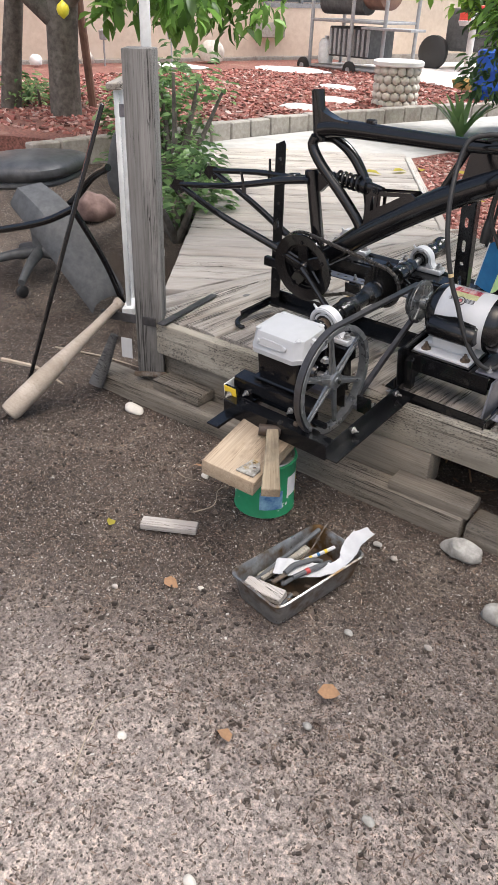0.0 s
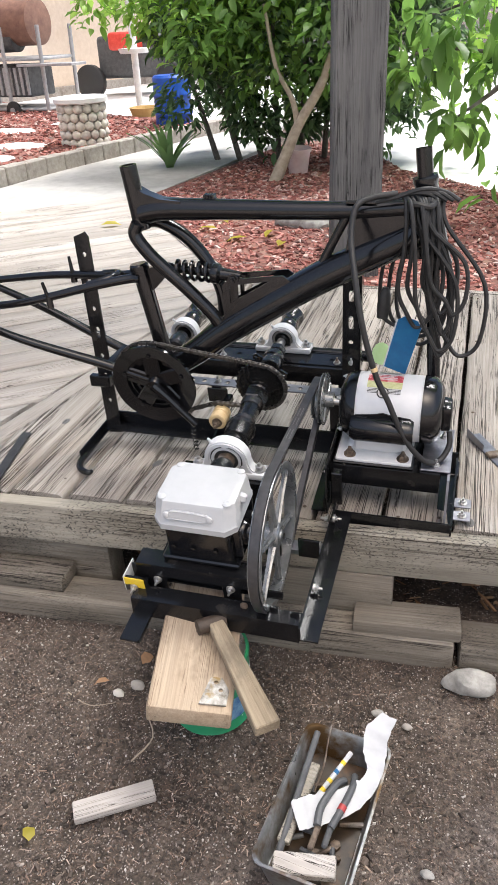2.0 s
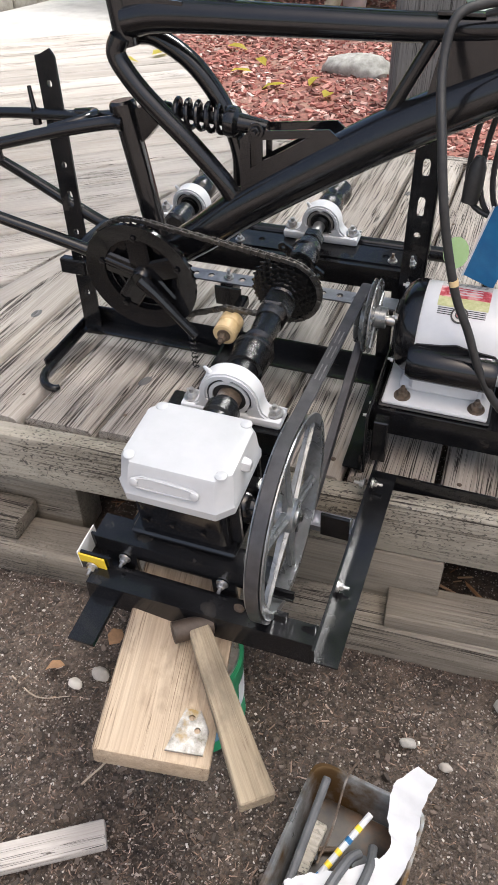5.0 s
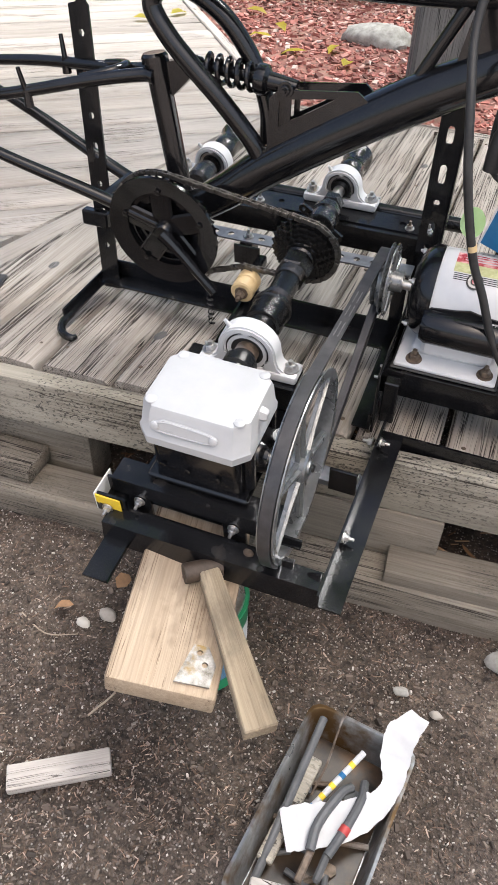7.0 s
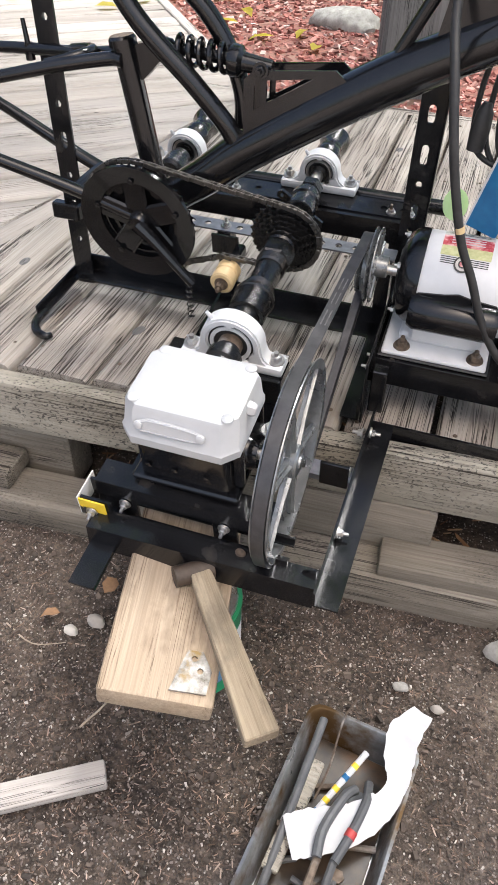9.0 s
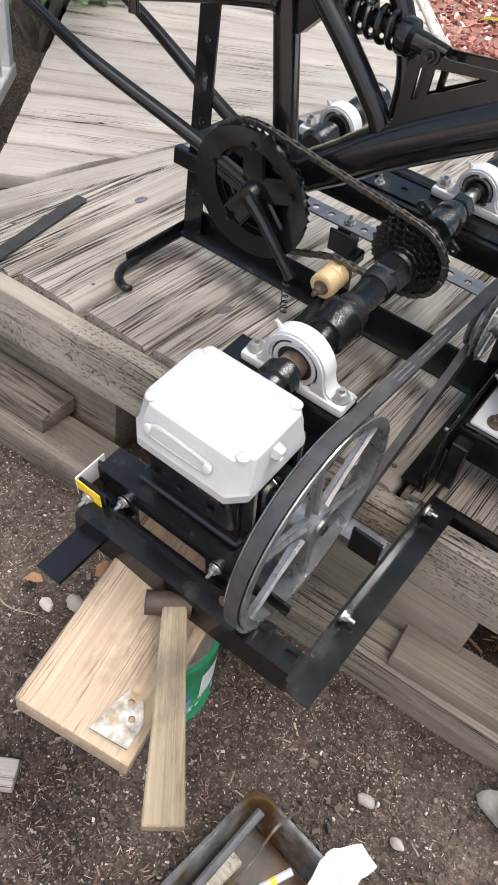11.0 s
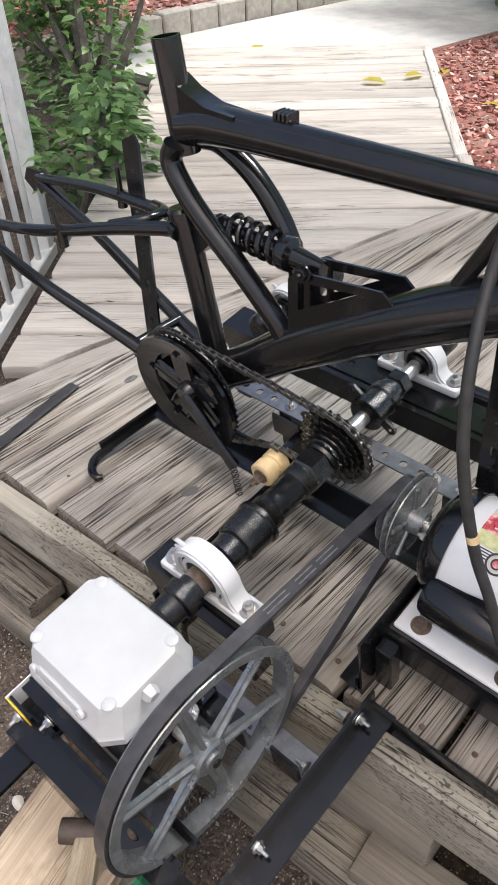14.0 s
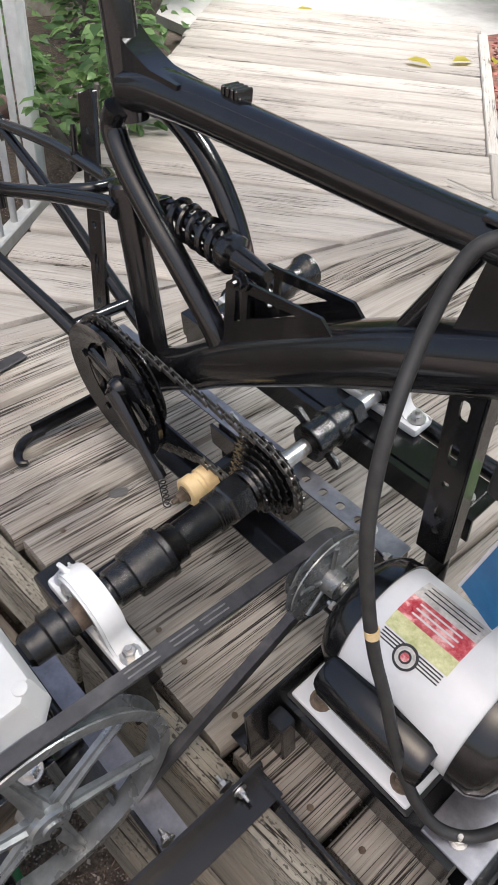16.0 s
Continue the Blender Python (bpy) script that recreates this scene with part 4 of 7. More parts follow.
    P("grease_nipple", bolt(B(), (0.412, -0.117, 0.158), (0, 0, 1), 0.009, 0.008, True, 0), bright_steel)
    P("nipple_arm", block(B(), (0.37, -0.125, 0.145), (0.42, -0.105, 0.157), 0.002), black_paint)
    # large pulley, spoked
    hubc = Vector((0.442, -0.129, 0.121))
    R = 0.1435

    def wheel(c, R, w, groove):
        bm = B()
        prof = [(-w / 2, R - 0.012), (-w / 2, R), (-w * 0.42, R + 0.0005), (-w * 0.15, R - groove), (w * 0.15, R - groove), (w * 0.42, R + 0.0005), (w / 2, R), (w / 2, R - 0.0125)]
        n = 56
        rg = [[bm.verts.new(c + Vector((du, r * math.cos(2 * math.pi * i / n), r * math.sin(2 * math.pi * i / n)))) for i in range(n)] for du, r in prof]
        for j in range(len(rg)):
            p, q = rg[j], rg[(j + 1) % len(rg)]
            for i in range(n):
                bm.faces.new((p[i], p[(i + 1) % n], q[(i + 1) % n], q[i]))
        return bm
    pulley = P("pulley_rim", wheel(hubc, R - 0.0025, 0.023, 0.008), grey_cast, "grey cast pulley rim")
    P("pulley_hub", lathe(B(), hubc - Vector((0.016, 0, 0)), hubc + Vector((0.016, 0, 0)), [(0, 0.024), (0.8, 0.024), (0.9, 0.021), (0.9, 0.011), (1.0, 0.0105)], 24), grey_cast, "", pulley)
    for k in range(6):
        a = math.radians(33 + 60 * k)
        d = Vector((0, math.cos(a), math.sin(a)))
        e = Vector((0, -math.sin(a), math.cos(a)))
        bm = B()
        r0, r1 = 0.02, R - 0.013
        for sx, wid in ((0.0035, 1.0),):
            vs = []
            for r, hw, ht in ((r0, 0.0115, 0.006), (r1 * 0.5, 0.0085, 0.0045), (r1, 0.0065, 0.0045)):
                vs.append([bm.verts.new(hubc + d * r + e * a1 * hw + Vector((a2 * ht, 0, 0))) for a1, a2 in ((-1, -0.6), (-1, 0.6), (-0.35, 0.6), (-0.25, 1.5), (0.25, 1.5), (0.35, 0.6), (1, 0.6), (1, -0.6))])
            for p, q in zip(vs, vs[1:]):
                for i in range(8):
                    bm.faces.new((p[i], p[(i + 1) % 8], q[(i + 1) % 8], q[i]))
        P("spoke", bm, grey_cast, "", pulley)
    P("set_screw", bolt(B(), hubc + Vector((0.016, 0.0, 0.0)), (1, 0, 0), 0.006, 0.003, False, 0), black_iron, "", pulley)


build_gearbox()


def build_motor():
    c = Vector((0.62, 0.232, 0.183))
    mo = thing("electric_motor", TIP @ Matrix.Translation((0.6, 0.2, 0.083)), "electric motor with white shell, black end caps and red label", "motor")
    P = lambda n, b, m, lab="", par=mo: part(n, b, m, par, lab, TIP)
    ux = Vector((1, 0, 0))
    shell = P("shell", lathe(B(), c - ux * 0.075, c + ux * 0.062, [(0, 0.0695), (0.02, 0.071), (0.98, 0.071), (1, 0.0695)], 40), shell_white, "white painted steel shell")
    P("end_cap", lathe(B(), c - ux * 0.112, c - ux * 0.0745, [(0, 0.03), (0.05, 0.05), (0.3, 0.064), (0.6, 0.0715), (1, 0.073)], 36), black_paint, "black cast end cap")
    P("end_cap", lathe(B(), c + ux * 0.0615, c + ux * 0.105, [(0, 0.073), (0.5, 0.0715), (0.8, 0.062), (0.97, 0.045), (1, 0.028)], 36), black_paint, "black cast end cap")
    P("end_boss", lathe(B(), c + ux * 0.1, c + ux * 0.118, [(0, 0.032), (1, 0.028)], 20), black_paint)
    P("motor_shaft", rod(B(), c - ux * 0.16, c - ux * 0.1, 0.008), bright_steel)
    for k in range(4):
        a = math.radians(45 + 90 * k)
        P("through_bolt", bolt(B(), c + Vector((-0.104, 0.058 * math.cos(a), 0.058 * math.sin(a))), (-1, 0, 0), 0.005, 0.005, False, 0.004), bright_steel)
    # foot
    bm = B()
    block(bm, (0.51, 0.133, 0.1), (0.67, 0.31, 0.1075), 0.005, segments=2)
    block(bm, (0.53, 0.165, 0.105), (0.648, 0.29, 0.122), 0.009, segments=3)
    P("foot", bm, shell_white, "white painted foot plate")
    P("foot_pad", block(B(), (0.506, 0.13, 0.0965), (0.674, 0.315, 0.101), 0.002), black_rubber)
    P("saddle", block(B(), (0.545, 0.16, 0.112), (0.655, 0.27, 0.15), 0.006), shell_white)
    for u in (0.533, 0.645):
        P("foot_bolt", bolt(B(), (u + 0.006, 0.151, 0.1075), (0, 0, 1), 0.0085, 0.009, True, 0.008), rusty_steel, "rusty hex bolt")
    # capacitor housing on the front
    bm = B()
    prof = [(0.168, 0.134), (0.142, 0.134), (0.13, 0.138), (0.124, 0.146), (0.122, 0.158), (0.123, 0.173), (0.128, 0.184), (0.137, 0.191), (0.15, 0.195), (0.17, 0.194)]
    r = [[bm.verts.new((u, v + 0.01, 0.15 + (w - 0.134) * 0.87)) for v, w in prof] for u in (0.54, 0.549, 0.66, 0.669)]
    for row, k in ((r[0], 0.82), (r[3], 0.82)):
        for vt in row:
            vt.co = Vector((vt.co.x, 0.155 + (vt.co.y - 0.155) * k, 0.177 + (vt.co.z - 0.177) * k))
    for p, q in zip(r, r[1:]):
        for i in range(len(prof)):
            j = (i + 1) % len(prof)
            bm.faces.new((p[i], p[j], q[j], q[i]))
    bm.faces.new(r[0])
    bm.faces.new(r[3][::-1])
    cap = P("capacitor_cover", bm, black_paint, "glossy black capacitor cover")
    P("cover_flange", plate(B(), [(0.544, 0.198), (0.666, 0.198), (0.661, 0.204), (0.625, 0.208), (0.605, 0.213), (0.585, 0.208), (0.548, 0.204)], 0.003, Matrix.Translation((0, 0.163, 0))), black_paint, "", cap)
    P("capacitor_box_side", block(B(), (0.716, 0.2, 0.15), (0.742, 0.25, 0.21), 0.008, segments=2), black_paint)

    # label wrapped on the shell
    def wrap(u0, u1, a0, a1, lift, n=10):
        bm = B()
        rows = []
        for i in range(n + 1):
            a = math.radians(a0 + (a1 - a0) * i / n)
            rows.append([bm.verts.new((u, c.y - (0.071 + lift) * math.cos(a), c.z + (0.071 + lift) * math.sin(a))) for u in (u0, u1)])
        for p, q in zip(rows, rows[1:]):
            bm.faces.new((p[0], p[1], q[1], q[0]))
        return bm
    red = surface("label_red", (0.3, 0.015, 0.03), (0.55, 0.12, 0.13), 140, 0.3, bump=0.02, stain=(0.72, 0.42, 0.4), stain_scale=75, stain_at=(0.5, 0.62))
    lime = surface("label_green", (0.36, 0.38, 0.16), (0.6, 0.6, 0.34), 160, 0.3, bump=0.02)
    grey = surface("label_silver", (0.3, 0.29, 0.27), (0.6, 0.58, 0.55), 120, 0.35, bump=0.02)
    ink = surface("label_ink", (0.01, 0.01, 0.01), (0.02, 0.02, 0.02), 50, 0.4, bump=0.0)
    u0, u1 = 0.566, 0.638
    P("label_band", wrap(u0, u1, 100, 122, 0.0004), grey, "silver printed band", shell)
    P("label_band", wrap(u0, u1, 80, 100, 0.0004), red, "red printed band", shell)
    P("label_band", wrap(u0, u1, 66, 80, 0.0004), lime, "yellow-green printed band", shell)
    for a in (106, 111, 116):
        P("label_bar", wrap(u0 + 0.006, u1 - 0.006, a, a + 1.4, 0.0008, 2), ink, "", shell)
    for a in (85, 90, 95):
        P("label_bar", wrap(u0 + 0.012, u1 - 0.012, a, a + 1.6, 0.0008, 2), paper, "", shell)
    for a in (56, 58.5, 61, 63.5):
        P("label_bar", wrap(u0 + 0.002, u1 - 0.002, a, a + 1.1, 0.0006, 2), ink, "", shell)
    for rad, lift, mt in ((0.0125, 0.0012, ink), (0.010, 0.0016, grey), (0.0062, 0.002, ink), (0.0042, 0.0024, red)):
        a = math.radians(57)
        n = Vector((0, -math.cos(a), math.sin(a)))
        p = Vector((0.6, c.y, c.z)) + n * (0.071 + lift - 0.0008)
        P("label_seal", lathe(B(), p, p + n * 0.0012, [(0, rad), (1, rad)], 24), mt, "", shell)

    # stepped small pulley
    h = Vector((0.4655, 0.228, 0.19))
    bm = B()
    prof = [(-0.03, 0.018), (-0.03, 0.044), (-0.026, 0.045), (-0.02, 0.037), (-0.014, 0.045), (-0.004, 0.046), (-0.002, 0.0575), (0.001, 0.058), (0.007, 0.049), (0.013, 0.058), (0.016, 0.0575), (0.016, 0.02)]
    lathe(bm, h - ux, h + ux, [((1 + 0.55 * du) / 2, r) for du, r in prof], 40)
    sp = P("step_pulley", bm, grey_cast, "stepped grey cast pulley")
    P("pulley_hub", lathe(B(), h + ux * 0.006, h + ux * 0.026, [(0, 0.018), (1, 0.016)], 20), grey_cast, "", sp)
    for k in range(5):
        a = math.radians(72 * k + 10)
        d = Vector((0, math.cos(a), math.sin(a)))
        P("pulley_rib", rod(B(), h + ux * 0.0085 + d * 0.015, h + ux * 0.0085 + d * 0.05, 0.0035, 8), grey_cast, "", sp)
    # raised black disc paints the shade of the pulley's open face
    P("web_recess", lathe(B(), h - ux * 0.0185, h - ux * 0.016, [(0, 0.033), (1, 0.033)], 28), black_iron, "", sp)


build_motor()


def build_belt():
    a, b = Vector((0.443, -0.129, 0.121)), Vector((0.4545, 0.228, 0.19))
    R, r = 0.1438, 0.0445
    d = b - a
    L = math.hypot(d.y, d.z)
    base = math.atan2(d.z, d.y)
    off = math.acos((R - r) / L)
    pts = []
    for i in range(41):
        t = base + off + (2 * math.pi - 2 * off) * i / 40
        pts.append((a.x, a.y + R * math.cos(t), a.z + R * math.sin(t), t))
    for i in range(15):
        t = base - off + 2 * off * i / 14
        pts.append((b.x, b.y + r * math.cos(t), b.z + r * math.sin(t), t))
    w, h = 0.0165, 0.0095
    bm = B()
    rings = []
    for x, y, z, t in pts:
        n = Vector((0, math.cos(t), math.sin(t)))
        p = Vector((x, y, z))
        rings.append([bm.verts.new(p + Vector((du * w / 2 * k, 0, 0)) + n * dn * h) for du, dn, k in ((-1, 0.3, 1), (1, 0.3, 1), (1, -0.7, 0.7), (-1, -0.7, 0.7))])
    n = len(rings)
    for i in range(n):
        p, q = rings[i], rings[(i + 1) % n]
        for k in range(4):
            bm.faces.new((p[k], p[(k + 1) % 4], q[(k + 1) % 4], q[k]))
    belt = thing("drive_belt", TIP @ Matrix.Translation((0.445, 0.0, 0.1)), "worn dark rubber V-belt over both pulleys", "belt")
    belt_ob = part("belt", bm, belt_rubber, belt, at=TIP)
    # faded print on the upper run
    p0 = a + Vector((0, math.cos(base + off) * R, math.sin(base + off) * R))
    p1 = b + Vector((0, math.cos(base + off) * r, math.sin(base + off) * r))
    nn = Vector((0, math.cos(base + off), math.sin(base + off)))
    dd = (p1 - p0).normalized()
    ink = surface("faded_white_print", (0.07, 0.068, 0.068), (0.2, 0.19, 0.19), 120, 0.6, bump=0.0)
    for k, (s, ln) in enumerate(((0.11, 0.035), (0.16, 0.028), (0.195, 0.03))):
        for row in (-0.003, 0.003):
            x = dd.cross(nn)
            m = Matrix((( *x, 0), (*dd, 0), (*nn, 0), (0, 0, 0, 1))).transposed()
            c = p0 + dd * s + nn * (0.3 * h + 0.0006) + Vector((row, 0, 0))
            part("print_bar", block(B(), (-0.0008, 0, -0.0003), (0.0008, ln, 0.0003), 0, Matrix.Translation(c) @ m), ink, belt_ob, "", TIP)


build_belt()


def pillow_block(name, centre, at, grouped, foot_w=0.121, R=0.046, span=0.058):
    """A two-bolt pillow block; the shaft runs along local y."""
    cu, cv, cw = centre
    base_w = foot_w + 0.006
    t = thing(name, at @ Matrix.Translation((cu, cv, base_w)), "white painted two-bolt pillow block bearing", "bearing", grouped)
    P = lambda n, b, m, lab="", par=t: part(n, b, m, par, lab, at)
    h = cw - base_w
    e = span + 0.012
    out = [(-e, 0), (e, 0), (e, 0.014), (R + 0.012, 0.017), (R + 0.004, 0.024), (R, h * 0.9)]
    out += [(R * math.cos(math.radians(a)), h + R * math.sin(math.radians(a))) for a in range(0, 181, 15)]
    out += [(-R, h * 0.9), (-R - 0.004, 0.024), (-R - 0.012, 0.017), (-e, 0.014)]
    bm = B()
    plate(bm, out, 0.03, Matrix.Translation((cu, cv, base_w)), [ring_pts(0, h, R * 0.74, n=28)])
    es = [e for e in bm.edges if len(e.link_faces) == 2 and e.calc_face_angle(0) > 1.0]
    bmesh.ops.bevel(bm, geom=es, offset=0.003, segments=2, affect="EDGES")
    P("housing", bm, shell_white)
    P("foot", block(B(), (cu - span - 0.014, cv - 0.019, base_w), (cu + span + 0.014, cv + 0.019, base_w + 0.016), 0.005, segments=2), shell_white)
    bm = B()
    prof = [(-0.0125, R * 0.68), (-0.0125, R * 0.56), (-0.009, R * 0.54), (0.009, R * 0.54), (0.0125, R * 0.56), (0.0125, R * 0.68)]
    n = 28
    rg = [[bm.verts.new((cu + r * math.cos(2 * math.pi * i / n), cv + y, cw + r * math.sin(2 * math.pi * i / n))) for i in range(n)] for y, r in prof]
    for j in range(6):
        p, q = rg[j], rg[(j + 1) % 6]
        for i in range(n):
            bm.faces.new((p[i], p[(i + 1) % n], q[(i + 1) % n], q[i]))
    P("outer_race", bm, bright_steel if grouped == "far bearings" else shell_white)
    # black disc fills the housing bore to stand for the gap's shade
    P("seal_ring", lathe(B(), (cu, cv - 0.0105, cw), (cu, cv + 0.0105, cw), [(0, R * 0.76), (1, R * 0.76)], 28), black_rubber, "black disc painted as the shaded gap round the bearing insert")
    P("inner_race", lathe(B(), (cu, cv - 0.017, cw), (cu, cv + 0.017, cw), [(0, 0.0165), (1, 0.0165)], 24), black_iron)
    for s in (-1, 1):
        P("mounting_bolt", bolt(B(), (cu + s * span, cv, base_w + 0.016), (0, 0, 1), 0.0085, 0.009, True, 0.006), bright_steel)
    P("grease_nipple", rod(B(), (cu - R * 0.6, cv - 0.004, cw + R * 0.76), (cu - R * 0.74, cv - 0.008, cw + R * 1.05), 0.004, 10, 0.0025), shell_white)


pillow_block("bearing_block", (0.308, 0.026, 0.168), TIP, "near bearings", 0.121, 0.047, 0.066)
pillow_block("bearing_block", (0.31, 0.505, 0.172), TIP, "far bearings", 0.13, 0.036)
pillow_block("bearing_block", (0.045, 0.505, 0.172), TIP, "far bearings", 0.13, 0.036)


def build_shaft():
    u, w = 0.309, 0.169
    s = thing("drive_shaft", TIP @ Matrix.Translation((u, 0.25, w)), "black painted pipe drive shaft with reducers and sprockets", "shaft")
    A = lambda v: (u, v, w)
    P = lambda n, b, m=black_iron, lab="", par=s: part(n, b, m, par, lab, TIP)

    def turned(name, v0, v1, prof, m=black_iron, lab="", n=24):
        return P(name, lathe(B(), A(v0), A(v1), prof, n), m, lab)
    turned("coupling", -0.06, 0.0, [(0, 0.016), (0.08, 0.02), (0.45, 0.021), (0.5, 0.026), (0.8, 0.026), (0.85, 0.019), (1, 0.019)])
    turned("threaded_nipple", -0.002, 0.05, [(0, 0.0185), (1, 0.0185)], rusty_steel, "rust-tinged threaded nipple")
    turned("reducer", 0.042, 0.125, [(0, 0.019), (0.1, 0.019), (0.12, 0.023), (0.4, 0.0235), (0.42, 0.029), (0.5, 0.03), (0.9, 0.0305), (0.92, 0.033), (1, 0.0325)])
    turned("pipe_sleeve", 0.122, 0.215, [(0, 0.025), (0.1, 0.0215), (0.85, 0.0215), (0.87, 0.0235), (1, 0.0235)])
    for v0, r0 in ((0.122, 0.023), (0.196, 0.0225)):
        prof = [((k + 0.5 * j) / 7, r0 + 0.002 * j) for k in range(7) for j in (0, 1)] + [(1, r0)]
        P("pipe_thread", lathe(B(), A(v0), A(v0 + 0.025), prof, 22), black_iron, "cut pipe thread")
    turned("hex_bushing", 0.215, 0.25, [(0, 0.026), (0.1, 0.029), (0.9, 0.029), (1, 0.025)], n=6)
    turned("shaft_bar", 0.25, 0.62, [(0, 0.011), (1, 0.011)], bright_steel, "bare steel shaft")

    def sprocket(v, R, teeth, t=0.0025):
        out = []
        for k in range(teeth):
            for f, r in ((0.0, R - 0.0045), (0.3, R - 0.003), (0.42, R), (0.58, R), (0.7, R - 0.003)):
                a = 2 * math.pi * (k + f) / teeth
                out.append((r * math.cos(a), r * math.sin(a)))
        return plate(B(), out, t, Matrix.Translation((u, v, w)), [ring_pts(0, 0, R * 0.55, n=20)])
    cas = thing_part = P("cassette_core", lathe(B(), A(0.25), A(0.298), [(0, 0.025), (0.3, 0.032), (0.7, 0.04), (1, 0.046)], 28), black_iron)
    for k, (R, th) in enumerate(((0.036, 15), (0.041, 17), (0.046, 20), (0.052, 23), (0.058, 26), (0.063, 28))):
        P("sprocket", sprocket(0.256 + 0.0068 * k, R, th), black_iron, "black toothed sprocket", cas)
    turned("clamp_collar", 0.355, 0.425, [(0, 0.02), (0.06, 0.0275), (0.3, 0.0275), (0.34, 0.024), (0.55, 0.024), (0.6, 0.027), (0.8, 0.026), (0.84, 0.021), (1, 0.02)])
    for sgn in (-1, 1):
        bm = B()
        tilt = Matrix.Translation((u, 0.375, w)) @ pose(0, 0, 0, 0, 35, 0)
        plate(bm, [(sgn * 0.02, -0.008), (sgn * 0.045, -0.008), (sgn * 0.05, 0), (sgn * 0.045, 0.008), (sgn * 0.02, 0.008)], 0.006, tilt, [ring_pts(sgn * 0.04, 0, 0.0035, n=8)])
        P("collar_ear", bm)
    turned("lock_nut", 0.43, 0.452, [(0, 0.018), (0.1, 0.021), (0.9, 0.021), (1, 0.018)], n=6)
    turned("end_coupling", 0.54, 0.625, [(0, 0.018), (0.1, 0.024), (0.35, 0.025), (0.42, 0.0215), (0.7, 0.022), (0.8, 0.028), (0.97, 0.0285), (0.975, 0.022), (0.9, 0.02)])
    # second stub shaft behind the crank
    s2 = thing("drive_shaft", TIP @ Matrix.Translation((0.045, 0.5, w)), "black stub shaft in the rear bearing", "shaft")
    q = lambda n, v0, v1, prof, m=black_iron: part(n, lathe(B(), (0.045, v0, 0.172), (0.045, v1, 0.172), prof, 22), m, s2, at=TIP)
    q("shaft_bar", 0.43, 0.62, [(0, 0.012), (1, 0.012)], black_iron)
    q("end_coupling", 0.54, 0.625, [(0, 0.018), (0.1, 0.024), (0.35, 0.025), (0.42, 0.0215), (0.7, 0.022), (0.8, 0.028), (0.97, 0.0285), (0.975, 0.022), (0.9, 0.02)])
    q("clamp_collar", 0.42, 0.475, [(0, 0.018), (0.1, 0.024), (0.6, 0.024), (0.65, 0.019), (1, 0.019)])
    # chain tensioner roller under the chain
    r = thing("idler_roller", TIP @ Matrix.Translation((0.214, 0.25, 0.1)), "yellowed nylon idler roller on a bolt", "roller")
    part("roller", lathe(B(), (0.214, 0.222, 0.1), (0.214, 0.268, 0.1), [(0, 0.018), (0.05, 0.021), (0.4, 0.021), (0.45, 0.0185), (0.55, 0.0185), (0.6, 0.021), (0.95, 0.021), (1, 0.018)], 26), nylon, r, at=TIP)
    part("axle", bolt(B(), (0.214, 0.222, 0.1), (0, -1, 0), 0.008, 0.012, True, 0.008), rusty_steel, r, at=TIP)
    part("arm", block(B(), (0.205, 0.268, 0.09), (0.223, 0.33, 0.11), 0.003), black_steel, r, at=TIP)
    coil = [(0.15 + 0.0055 * math.cos(t * 0.9), 0.225 + 0.0055 * math.sin(t * 0.9), 0.1 - 0.0016 * t) for t in range(60)]
    part("spring", pipe(B(), coil, 0.0011, 5, 1), black_iron, r, "small coil spring", TIP)


build_shaft()


